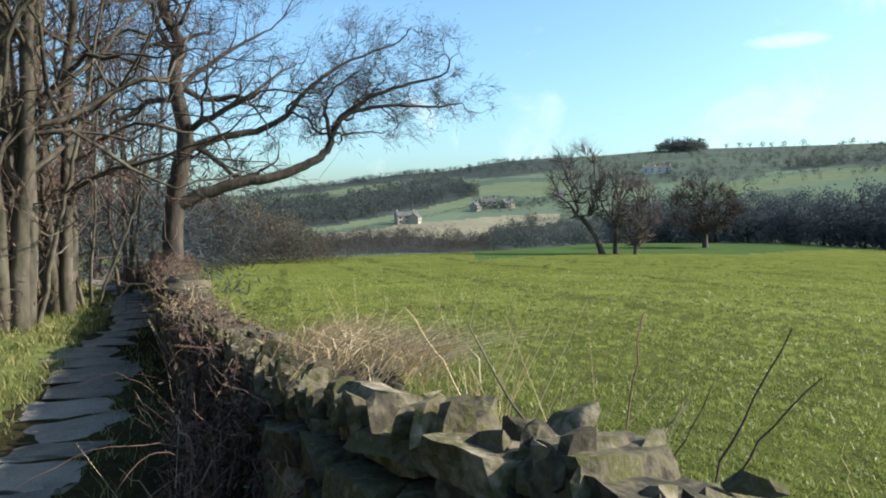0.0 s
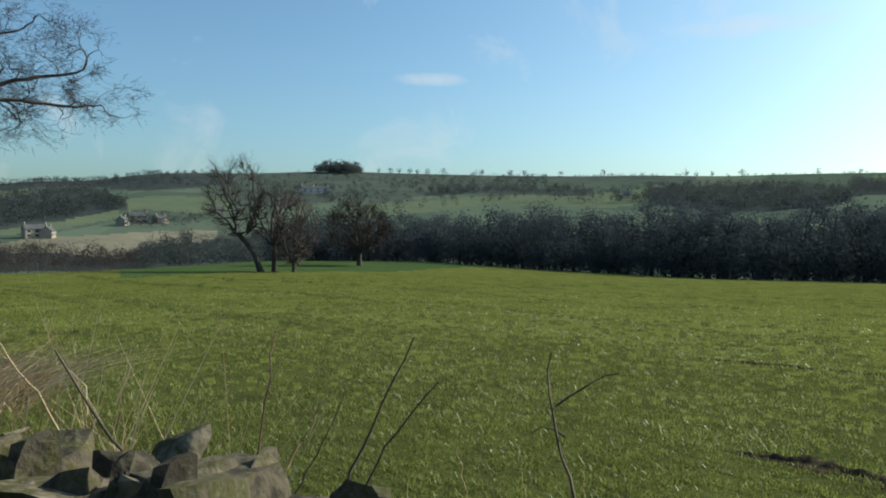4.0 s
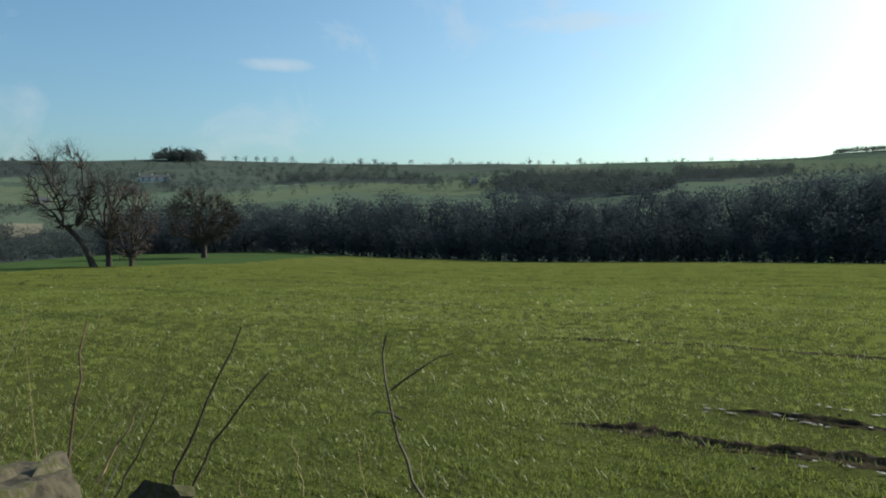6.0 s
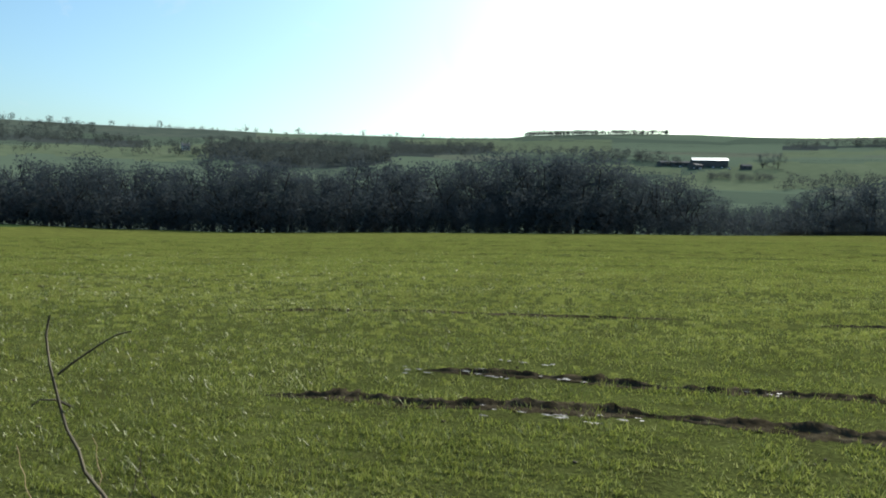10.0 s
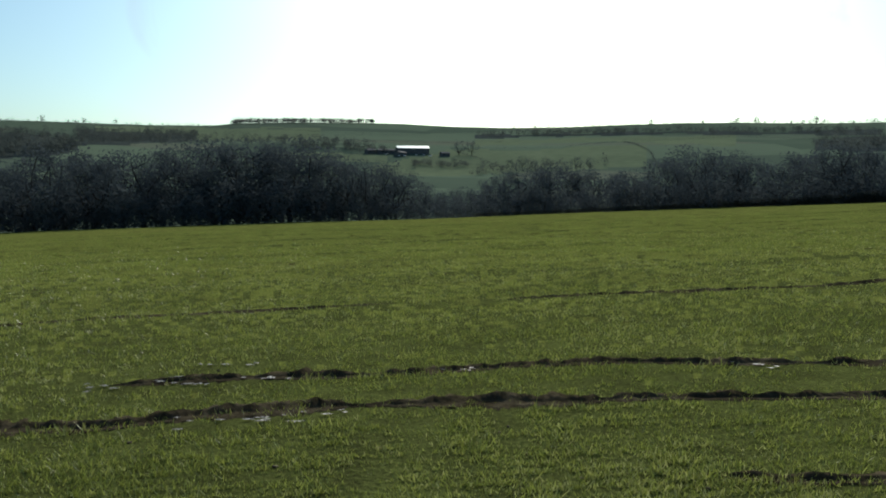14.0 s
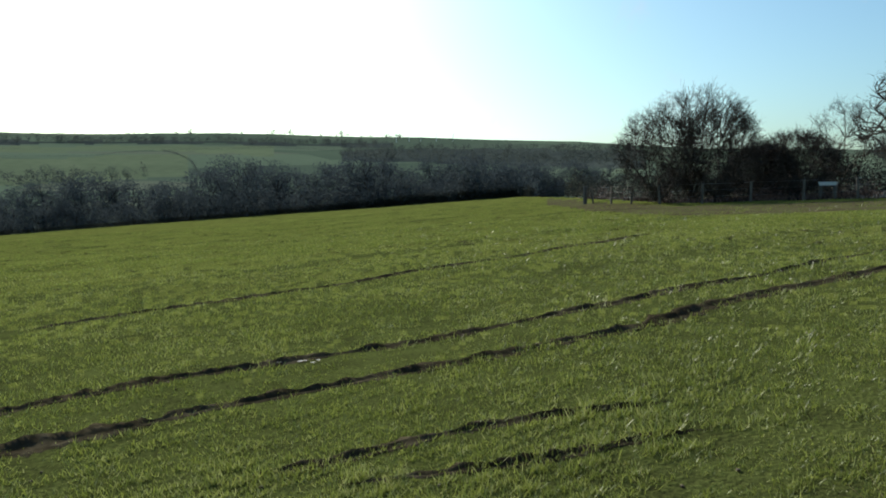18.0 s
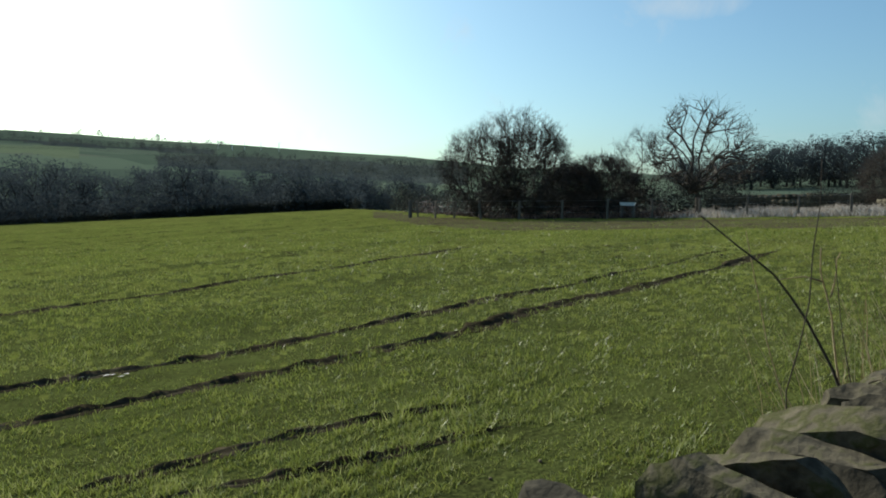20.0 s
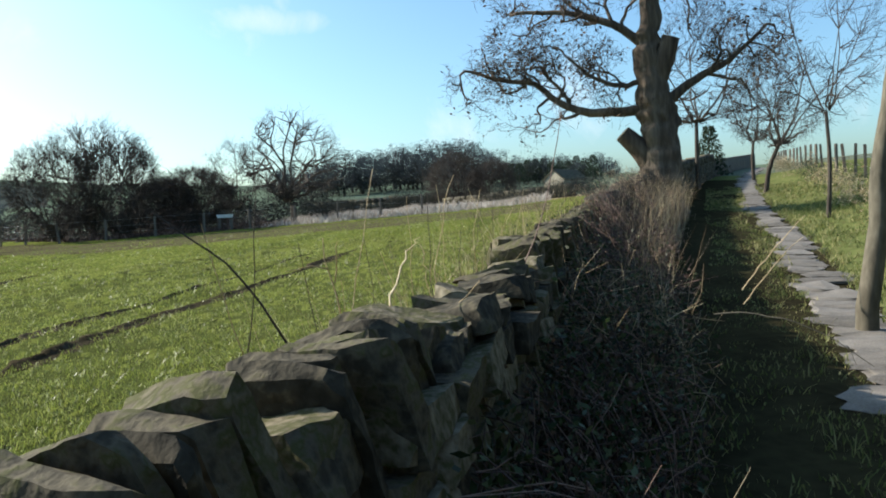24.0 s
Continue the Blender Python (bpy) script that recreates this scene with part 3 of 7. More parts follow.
# ---- ground ----
def patchwork(name):
    """Distant pasture: enclosed fields that differ in green and straw, colours greyed for haze."""
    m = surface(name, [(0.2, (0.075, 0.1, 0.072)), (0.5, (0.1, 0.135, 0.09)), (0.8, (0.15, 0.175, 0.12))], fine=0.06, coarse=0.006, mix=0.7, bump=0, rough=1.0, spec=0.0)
    n, l = m.node_tree.nodes, m.node_tree.links
    bsdf = next(x for x in n if x.type == "BSDF_PRINCIPLED")
    rp = next(x for x in n if x.type == "VALTORGB")
    co = next(x for x in n if x.type == "TEX_COORD")
    mp = n.new("ShaderNodeMapping")
    mp.inputs["Rotation"].default_value = (0, 0, 0.5)
    mp.inputs["Scale"].default_value = (1.0, 0.55, 0.0)
    l.new(co.outputs["Object"], mp.inputs[0])
    vo = n.new("ShaderNodeTexVoronoi")
    vo.inputs["Scale"].default_value = 0.0075
    vo.inputs["Randomness"].default_value = 0.75
    l.new(mp.outputs[0], vo.inputs["Vector"])
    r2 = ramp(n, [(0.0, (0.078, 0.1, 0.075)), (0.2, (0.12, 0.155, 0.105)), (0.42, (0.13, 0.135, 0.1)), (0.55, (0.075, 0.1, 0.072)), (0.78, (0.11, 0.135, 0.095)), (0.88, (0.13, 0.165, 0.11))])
    r2.color_ramp.interpolation = "CONSTANT"
    sp = n.new("ShaderNodeSeparateColor")
    l.new(vo.outputs["Color"], sp.inputs[0])
    l.new(sp.outputs[0], r2.inputs[0])
    mx = n.new("ShaderNodeMix")
    mx.data_type = "RGBA"
    mx.inputs[0].default_value = 0.6
    l.new(rp.outputs[0], mx.inputs[6])
    l.new(r2.outputs[0], mx.inputs[7])
    l.new(mx.outputs[2], bsdf.inputs["Base Color"])
    return m


def crop_ground():
    """Soil under young cereal: green all over from afar, drilled in rows, with thin brown places."""
    m = surface("crop_field", [(0.34, (0.052, 0.05, 0.018)), (0.45, (0.092, 0.1, 0.026)), (0.55, (0.135, 0.152, 0.036)), (0.7, (0.18, 0.2, 0.05))],
                fine=18.0, coarse=0.5, mix=0.35, rough=1.0, spec=0.0, bump=0.6, depth=0.02)
    return m


GROUND_MATS = [crop_ground(),
               surface("verge", [(0.3, (0.06, 0.05, 0.025)), (0.5, (0.12, 0.14, 0.045)), (0.75, (0.22, 0.2, 0.085))], fine=6, coarse=0.8, rough=1.0, spec=0.0, bump=0.8, depth=0.04),
               surface("rough_grass", [(0.3, (0.12, 0.09, 0.05)), (0.5, (0.24, 0.19, 0.11)), (0.75, (0.36, 0.3, 0.2))], fine=1.5, coarse=0.15, rough=1.0, spec=0.0, bump=0.8, depth=0.1),
               patchwork("pasture"),
               surface("wood_floor", [(0.3, (0.035, 0.03, 0.02)), (0.7, (0.08, 0.07, 0.04))], fine=0.5, coarse=0.05, rough=1.0, spec=0.0, bump=0.5, depth=0.1),
               surface("headland", [(0.3, (0.055, 0.045, 0.028)), (0.52, (0.09, 0.08, 0.042)), (0.72, (0.1, 0.112, 0.038))], fine=1.6, coarse=0.2, rough=1.0, spec=0.0, bump=0.8, depth=0.05),
               surface("soil_and_lane_shade", [(0.3, (0.02, 0.016, 0.01)), (0.6, (0.045, 0.04, 0.02)), (0.8, (0.05, 0.06, 0.022))], fine=9, coarse=1.2, rough=1.0, spec=0.0, bump=0.9, depth=0.04),
               # far wood floor, bright pasture and moor hold distance haze in their colours
               surface("hazed_wood_floor", [(0.3, (0.04, 0.05, 0.048)), (0.55, (0.062, 0.073, 0.066)), (0.75, (0.085, 0.095, 0.078))], fine=0.09, coarse=0.012, rough=1.0, spec=0.0, bump=0),
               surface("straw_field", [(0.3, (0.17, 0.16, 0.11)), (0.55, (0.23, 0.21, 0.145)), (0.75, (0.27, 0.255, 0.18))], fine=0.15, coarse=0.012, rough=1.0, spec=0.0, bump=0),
               surface("hazed_bright_pasture", [(0.3, (0.105, 0.13, 0.08)), (0.55, (0.13, 0.16, 0.095)), (0.75, (0.155, 0.18, 0.11))], fine=0.08, coarse=0.01, rough=1.0, spec=0.0, bump=0),
               surface("drilled_soil", [(0.3, (0.034, 0.035, 0.014)), (0.5, (0.068, 0.078, 0.023)), (0.7, (0.11, 0.128, 0.036))], fine=30, coarse=2.5, mix=0.4, rough=1.0, spec=0.0, bump=0.8, depth=0.03),
               surface("hazed_rough_moor", [(0.3, (0.06, 0.076, 0.065)), (0.5, (0.085, 0.105, 0.082)), (0.72, (0.115, 0.13, 0.095))], fine=0.07, coarse=0.014, rough=1.0, spec=0.0, bump=0),
               surface("brow_shade", [(0.3, (0.045, 0.075, 0.026)), (0.55, (0.062, 0.098, 0.034)), (0.75, (0.085, 0.12, 0.042))], fine=1.2, coarse=0.15, rough=1.0, spec=0.0, bump=0.3, depth=0.02)]
# what grows where on the far slopes: strips given by bearing, lower and upper height of view
MOOR = [[(-15, 0.4, 1.3), (-8, 1.5, 2.3), (0, 2.2, 3.2), (10, 2.6, 4)], [(9, 1.2, 4), (15, 1.5, 4.2), (21, 1.8, 4.3), (27, 2.6, 4.2), (33, 3.1, 4.2)], [(33, 3.3, 4.3), (45, 3.4, 4.3)]]
WOODS = [[(-15, 0.9, 1.3), (-8, 1.6, 2.1), (-3.6, 2.2, 2.7), (0, 2.5, 3.0), (3, 2.2, 3.3), (6, 2.5, 3.5), (10, 2.95, 3.6)],
         [(-15, -1.9, 0.4), (-13, -1.6, 0.55), (-8, -1.15, 0.9), (-3.7, -0.4, 1.7), (-0.1, 0.3, 2.4), (2.6, 0.95, 1.3)],
         [(-10, -3.6, -2.7), (-6, -3.5, -2.2), (-1.5, -3.5, -2.2), (3.5, -3.6, -2.8)], [(3.3, -3.6, -2.9), (5, -3.6, -1.6), (9.5, -3.6, -1.2), (16, -3.5, -0.7), (24, -3.5, -0.3)],
         [(25, 2.35, 2.65), (28, 2.5, 2.85), (31, 2.6, 2.95), (36.9, 2.5, 3.0)], [(41.5, 1.9, 3.1), (46, 1.4, 3.25), (50, 1.3, 3.25), (53.5, 1.6, 3.0), (55, 2.1, 2.6)],
         [(55, 2.4, 3.45), (58, 2.55, 3.4), (63, 2.9, 3.4)], [(84, 3.3, 3.55), (92, 3.45, 3.7), (99, 3.5, 3.7), (112, 3.15, 3.5)], [(108, 2.2, 3.0), (114, 2.0, 3.1), (122, 1.6, 3.0), (131, 1.2, 2.6)]]
STRAW = [[(-10, -2.8, -2.1), (-3.7, -2.4, -1.35), (3, -2.6, -0.75), (9, -1.5, -0.45)]]
BRIGHT = [[(-10, -1.8, -1.35), (-3.7, -0.95, -0.2), (2.1, 0.2, 0.8)], [(0.3, 1.2, 1.45), (5, 0.85, 1.85), (10, 0.7, 2.1)], [(-15, 0.5, 0.75), (-8, 1.05, 1.5), (-3.6, 1.75, 2.15)],
          [(20.5, 0.6, 1.6), (26, 1.3, 1.95), (31.5, 1.8, 2.45)], [(27, 1.9, 2.3), (37, 1.6, 2.5), (41.5, 1.8, 2.9)], [(56, 3.5, 3.75), (60, 2.9, 3.8), (66, 3.0, 3.9), (72, 3.1, 4.0)],
          [(76, 0.4, 1.2), (82, 0.4, 2.4), (90, 0.8, 2.5), (97, 1.2, 2.9)], [(68, 1.4, 2.2), (77, 1.4, 2.0)], [(84, 2.75, 3.2), (94, 3.05, 3.3), (103, 2.6, 3.4)], [(119, 2.7, 2.85), (124, 2.6, 2.72)]]


def within(az, el, strips):
    """Which of the given bearings and heights lie in one of the strips."""
    hit = np.zeros(np.shape(az), bool)
    for rows_ in strips:
        q = np.asarray(rows_, float)
        hit |= (az >= q[0, 0]) & (az <= q[-1, 0]) & (el > np.interp(az, q[:, 0], q[:, 1])) & (el < np.interp(az, q[:, 0], q[:, 2]))
    return hit


NA = 640
radii = [0.0]
r = 0.35
while r < 6000:
    radii.append(r)
    r *= 1.028 if r < 200 else (1.02 if r < 1560 else 1.1)
radii = np.array(radii[1:])
azs = np.radians(np.arange(NA) * 360 / NA)
gx = EYE[0] + radii[:, None] * np.sin(azs)[None]
gy = EYE[1] + radii[:, None] * np.cos(azs)[None]
gz = land(gx, gy)
# the field is not flat: low swells and clods
gz += np.where((radii[:, None] > 2) & (radii[:, None] < 130), 0.03 * np.sin(gx * 1.3 + 2 * np.sin(gy * 0.31)) * np.sin(gy * 0.9 + gx * 0.2), 0)
gv = np.stack([gx, gy, gz], -1).reshape(-1, 3)
i = (np.arange(len(radii) - 1)[:, None] * NA)
j = np.arange(NA)[None]
gf = np.stack([i + j, i + NA + j, i + NA + (j + 1) % NA, i + (j + 1) % NA], -1).reshape(-1, 4)
centre = np.array([[EYE[0], EYE[1], ground_at(EYE[0], EYE[1])]])
gv = np.concatenate([gv, centre])
cap = np.stack([np.arange(NA), (np.arange(NA) + 1) % NA, np.full(NA, len(gv) - 1), np.full(NA, len(gv) - 1)], -1)
me = raw("ground", gv, gf, GROUND_MATS[0], True)
for m in GROUND_MATS[1:]:
    me.materials.append(m)
mid = gv[gf].mean(1)
s_wall, _ = off_line(mid[:, 0], mid[:, 1], WALL_LINE)
mr = np.hypot(mid[:, 0] - EYE[0], mid[:, 1] - EYE[1])
ma = (np.degrees(np.arctan2(mid[:, 0] - EYE[0], mid[:, 1] - EYE[1])) + 30) % 360 - 30
edge = table(ma, LAND, 3)
idx = np.full(len(mid), 0)
idx[s_wall < 0.25] = 1
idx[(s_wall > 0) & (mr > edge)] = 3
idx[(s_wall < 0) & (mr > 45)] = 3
idx[(s_wall > 0) & (mr > edge) & (mr < edge + 70) & (ma < 124)] = 4
idx[(s_wall > 0) & (mr > edge + 1) & (mr < edge + 26) & (ma > 124) & (ma < 172)] = 2
idx[(s_wall > 0) & (mr > edge * 0.66) & (mr < edge * 0.9) & (ma > 123.5) & (ma < 168)] = 5
el_ = np.degrees(np.arctan2(mid[:, 2] - EYE[2], mr)) + 0.09 * np.sin(mid[:, 0] * 0.05 + 2 * np.sin(mid[:, 1] * 0.013)) * np.sin(mid[:, 1] * 0.043)
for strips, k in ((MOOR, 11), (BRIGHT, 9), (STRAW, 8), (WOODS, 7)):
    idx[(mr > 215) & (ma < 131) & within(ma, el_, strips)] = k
soil_rng = np.random.default_rng(15)
idx[(idx == 0) & (soil_rng.random(len(mid)) > np.clip((mr - 6) / 17, 0, 1))] = 10
# thin brown lines between the drill passes, and darker green behind the brow
q_, l_ = mid[:, 0] * 0.975 + mid[:, 1] * 0.22, mid[:, 1] * 0.975 - mid[:, 0] * 0.22
band = np.sin(q_ * 1.7 + 1.3 * np.sin(l_ * 0.05)) + np.sin(q_ * 0.73 + 2 + 1.1 * np.sin(l_ * 0.033)) + 0.8 * np.sin(q_ * 3.1 + 1 + np.sin(l_ * 0.11))
idx[(idx == 0) & (mr < 75) & (band > 1.25) & (soil_rng.random(len(mid)) < 0.75)] = 10
# shade on the field behind the brow, painted as a darker green
idx[(idx == 0) & (mr > table(ma, LAND, 1) + 1.5 + 4 * np.clip(ma - 22, 0, 20)) & (ma > 2) & (ma < 33)] = 12
# path to wall: dark soil, its colour also holding the wall's shade
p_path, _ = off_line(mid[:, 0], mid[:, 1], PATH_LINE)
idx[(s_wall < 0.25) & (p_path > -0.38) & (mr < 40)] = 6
me.polygons.foreach_set("material_index", idx.astype(np.int32))
ground = tagged(new("ground", me), "gently sloping green crop field, verges and far hillside pastures", "ground", kind="structure")

# ---- dry-stone wall ----
WL = smooth_line([(*p, 0) for p in WALL_LINE], 12)[:, :2]
WS = np.r_[0, np.cumsum(np.linalg.norm(np.diff(WL, axis=0), axis=1))]


def wall_point(s):
    x, y = np.interp(s, WS, WL[:, 0]), np.interp(s, WS, WL[:, 1])
    x2, y2 = np.interp(s + 0.05, WS, WL[:, 0]), np.interp(s + 0.05, WS, WL[:, 1])
    return x, y, math.atan2(y2 - y, x2 - x)


def wall_way(y):
    """Distance along the wall at which it passes a given y."""
    return float(np.interp(-y, -WL[:, 1], WS))


def wall_top(y):
    """Height of the body's top, under the coping."""
    return float(path_height(y)) + float(np.interp(-y, [-30, -8, -5.2, -3.2, -1.9, -1.4, -1.05, -0.8, -0.4, 0, 1.2, 3.0, 8, 24, 80], [0.46, 0.48, 0.64, 0.8, 0.98, 1.02, 0.93, 0.89, 0.95, 0.97, 1.0, 1.06, 1.08, 1.0, 1.0]))


def split_stone(name, seed, dims, slope=0.0, wedge=0.0, chips=6, rough=0.01, batter=0.0):
    """A split slab: corners broken off along flat planes, its top sloping to one side, its faces slightly hollow."""
    rng_ = np.random.default_rng(seed)
    bm = bmesh.new()
    bmesh.ops.create_cube(bm, size=1.0)
    for v in bm.verts:
        up_ = v.co.z + 0.5
        x_, y_, z_ = v.co
        if y_ < 0 < z_:
            y_ *= 1 - batter * rng_.uniform(0.85, 1.15)
        v.co = Vector((x_ * dims[0] * (1 - wedge * up_) + rng_.normal(0, 0.006), y_ * dims[1] * (1 - 0.04 * up_) + rng_.normal(0, 0.012), z_ * dims[2] - slope * up_ * (y_ + 0.15) + rng_.normal(0, 0.009)))
    for k in range(chips):
        d = Vector((rng_.choice([-1, 1]) * rng_.uniform(0.2, 1), rng_.choice([-1, 1]) * rng_.uniform(0.1, 1), rng_.uniform(0.1, 1.2) if k < chips - 1 else rng_.uniform(-1, 0.3))).normalized()
        reach = max(v.co.dot(d) for v in bm.verts)
        cut_ = bmesh.ops.bisect_plane(bm, geom=bm.verts[:] + bm.edges[:] + bm.faces[:], plane_co=d * (reach - rng_.uniform(0.006, 0.034)), plane_no=d, clear_outer=True)
        rim = [e for e in cut_["geom_cut"] if isinstance(e, bmesh.types.BMEdge)]
        if len(rim) > 2:
            bmesh.ops.edgeloop_fill(bm, edges=rim)
    bmesh.ops.triangulate(bm, faces=bm.faces[:])
    long_ = [e for e in bm.edges if e.calc_length() > 0.12]
    bmesh.ops.subdivide_edges(bm, edges=long_, cuts=2)
    bmesh.ops.triangulate(bm, faces=bm.faces[:])
    bmesh.ops.subdivide_edges(bm, edges=[e for e in bm.edges if e.calc_length() > 0.045], cuts=1)
    bmesh.ops.triangulate(bm, faces=bm.faces[:])
    off = Vector(rng_.uniform(-50, 50, 3))
    for v in bm.verts:
        v.co += noise.noise_vector(v.co * 7 + off) * rough * 1.3 + noise.noise_vector(v.co * 22 + off) * rough * 0.6
    for q in bm.faces:
        q.smooth = True
    bm.normal_update()
    me = bpy.data.meshes.new(name)
    bm.to_mesh(me)
    bm.free()
    me.set_sharp_from_angle(angle=radians(46))
    me.materials.append(STONE)
    return me


vr = np.random.default_rng(3)
COPING = []
for k in range(30):
    dims = (vr.uniform(0.05, 0.085) if k % 7 else vr.uniform(0.09, 0.11), vr.uniform(0.28, 0.34), vr.uniform(0.28, 0.32))
    COPING.append((split_stone("coping_stone", 100 + k, dims, vr.uniform(-0.03, 0.09), vr.uniform(0.08, 0.3), 6, 0.012, 0.12), dims))
CAPS = []
for k in range(7):
    dims = (vr.uniform(0.16, 0.3), vr.uniform(0.28, 0.38), vr.uniform(0.05, 0.09))
    CAPS.append((split_stone("coping_stone", 150 + k, dims, 0.06, 0.08, 9, 0.015), dims))
RUBBLE = []
for k in range(9):
    dims = (vr.uniform(0.06, 0.13), vr.uniform(0.08, 0.15), vr.uniform(0.03, 0.055))
    RUBBLE.append((split_stone("coping_stone", 240 + k, dims, 0.03, 0.1, 7, 0.008), dims))
TEETH = []
for k in range(9):
    dims = (vr.uniform(0.02, 0.042), vr.uniform(0.07, 0.13), vr.uniform(0.08, 0.13))
    TEETH.append((split_stone("coping_stone", 260 + k, dims, vr.uniform(-0.1, 0.15), vr.uniform(0.1, 0.4), 5, 0.007), dims))
BLOCKS = []
for k in range(26):
    dims = (vr.uniform(0.15, 0.4), 0.24, vr.uniform(0.085, 0.14))
    BLOCKS.append((split_stone("stone", 200 + k, dims, 0.0, 0.0, 4, 0.009), dims))

wall = empty("wall_dry_stone", (0, 0, 0), "mossy gritstone dry-stone wall with upright coping stones", "wall", kind="structure")
# the hearting inside
core = Soup()
ss = np.arange(WS[0], WS[-1], 0.5)
rows = []
for s in ss:
    x, y, a = wall_point(s)
    nx_, ny_ = -math.sin(a), math.cos(a)
    zb, zt = float(path_height(y)) - 0.4, wall_top(y)
    rows.append([(x + nx_ * w, y + ny_ * w, z) for w, z in ((-0.2, zb), (-0.15, zt), (0.15, zt), (0.2, zb))])
core_v = np.array(rows).reshape(-1, 3)
core_f = [[i * 4 + k, i * 4 + k + 1, i * 4 + 5 + k, i * 4 + 4 + k] for i in range(len(ss) - 1) for k in range(3)]
part("hearting", raw("hearting", core_v, core_f, EARTH), wall, "dark packed hearting")

rng = np.random.default_rng(5)


def lay(me, name, x, y, z, a, size, tilt, roll=0.0):
    ob = part(name, me, wall)
    ob.matrix_local = Matrix.Translation((x, y, z)) @ Euler((roll, tilt, a)).to_matrix().to_4x4() @ Matrix.Diagonal((*size, 1))
    return ob


s, s_end = wall_way(7.5), wall_way(-13.0)
while s < s_end:
    x, y, a = wall_point(s)
    flat = rng.random() < 0.03 or (-4.4 < y < -2.15) or y > 0.95
    pile = CAPS if flat else COPING
    me_, dims = pile[rng.integers(len(pile))]
    lean = rng.normal(0, 0.07) if flat else -0.36 + rng.normal(0, 0.06)
    x, y, a = wall_point(s + dims[0] / 2)
    z = wall_top(y) + dims[2] * 0.4 - 0.015 + rng.normal(0, 0.009) + (0.1 if flat else 0)
    off = 0.02 + rng.normal(0, 0.03)
    lay(me_, "coping_stone", x - math.sin(a) * off, y + math.cos(a) * off, z, a + rng.normal(0, 0.05) + (math.pi if rng.random() < 0.3 and flat else 0), (1, 1, 1), lean, rng.normal(0, 0.05))
    if flat:
        me_, dims2 = CAPS[rng.integers(7)]
        lay(me_, "coping_stone", x + rng.normal(0, 0.02), y + rng.normal(0, 0.03), wall_top(y) + 0.07, a + rng.normal(0, 0.1), (1, 1, 1.1), rng.normal(0, 0.05), rng.normal(0, 0.05))
    if flat and y > 0.75:
        for across in (-0.1, 0.01, 0.12):
            me_, dims2 = RUBBLE[rng.integers(9)]
            o2, b2 = across + rng.normal(0, 0.02), rng.uniform(-0.08, 0.08)
            lay(me_, "coping_stone", x - math.sin(a) * o2 + math.cos(a) * b2, y + math.cos(a) * o2 + math.sin(a) * b2, wall_top(y) + 0.145 + rng.uniform(-0.012, 0.012), a + rng.normal(0, 0.5), (1, 1, 1), rng.normal(0, 0.12), rng.normal(0, 0.12))
        for b2 in np.arange(-dims[0] / 2, dims[0] / 2, 0.06):
            me_, dims2 = TEETH[rng.integers(9)]
            o2 = -0.13 + rng.normal(0, 0.012)
            if rng.random() < 0.8:
                lay(me_, "coping_stone", x - math.sin(a) * o2 + math.cos(a) * b2, y + math.cos(a) * o2 + math.sin(a) * b2, wall_top(y) + 0.14 + rng.uniform(-0.02, 0.015), a + rng.normal(0, 0.15), (1, 1, 1), rng.normal(-0.05, 0.12), rng.normal(0, 0.08))
    s += dims[0] * (0.98 if flat else 1.06)

# coursed face on the lane side
z0 = -0.05
while z0 < 1.1:
    h = rng.uniform(0.095, 0.135)
    s = wall_way(2.6) + rng.uniform(0, 0.2)
    while s < wall_way(-5.2):
        me_, dims = BLOCKS[rng.integers(26)]
        length = dims[0]
        x, y, a = wall_point(s + length / 2)
        zc = float(path_height(y)) + z0 + h / 2
        if zc < wall_top(y) + 0.02:
            out = 0.15 - 0.05 * (z0 / 1.1) + rng.normal(0, 0.014)
            lay(me_, "stone", x + math.sin(a) * out, y - math.cos(a) * out, zc, a + rng.normal(0, 0.05) + math.pi * (rng.random() < 0.5), (1, 1, h / dims[2]), rng.normal(0, 0.05), rng.normal(0, 0.05))
        s += length * 1.02
    z0 += h

# the rest of the wall, farther along the lane, as joined stonework
far = Soup()
boxv = np.array([[sx, sy, sz] for sz in (-0.5, 0.5) for sy in (-0.5, 0.5) for sx in (-0.5, 0.5)])
boxf = np.array([[0, 2, 3, 1], [4, 5, 7, 6], [0, 1, 5, 4], [2, 6, 7, 3], [0, 4, 6, 2], [1, 3, 7, 5]])


def add_box(soup, x, y, z, a, size, tilt=0.0, jit=0.08):
    m = np.array(Euler((0, tilt, a)).to_matrix())
    v = (boxv + rng.normal(0, jit, boxv.shape)) * np.array(size)
    soup.add(v @ m.T + np.array([x, y, z]), boxf)


for lo, hi, full in ((-5.5, -45.0, True), (26.0, 2.6, True)):
    for course in range(9):
        s = wall_way(lo)
        while s < wall_way(hi):
            length = rng.uniform(0.25, 0.5)
            x, y, a = wall_point(s)
            zc = float(path_height(y)) + 0.03 + course * 0.12
            if zc < wall_top(y):
                add_box(far, x, y, zc, a, (length, 0.44 - 0.012 * course + rng.normal(0, 0.015), 0.12))
            s += length
for lo, hi in ((-13.0, -45.0), (26.0, 7.5)):
    s = wall_way(lo)
    while s < wall_way(hi):
        t = rng.uniform(0.09, 0.18)
        x, y, a = wall_point(s)
        h = rng.uniform(0.22, 0.34)
        add_box(far, x, y, wall_top(y) + h * 0.48, a, (t * 1.1, 0.4, h), -0.25 + rng.normal(0, 0.1))
        s += t
tagged(part("stonework", far.mesh("stonework", STONE_FAR), wall, "far courses of the wall"), kind="stuff")

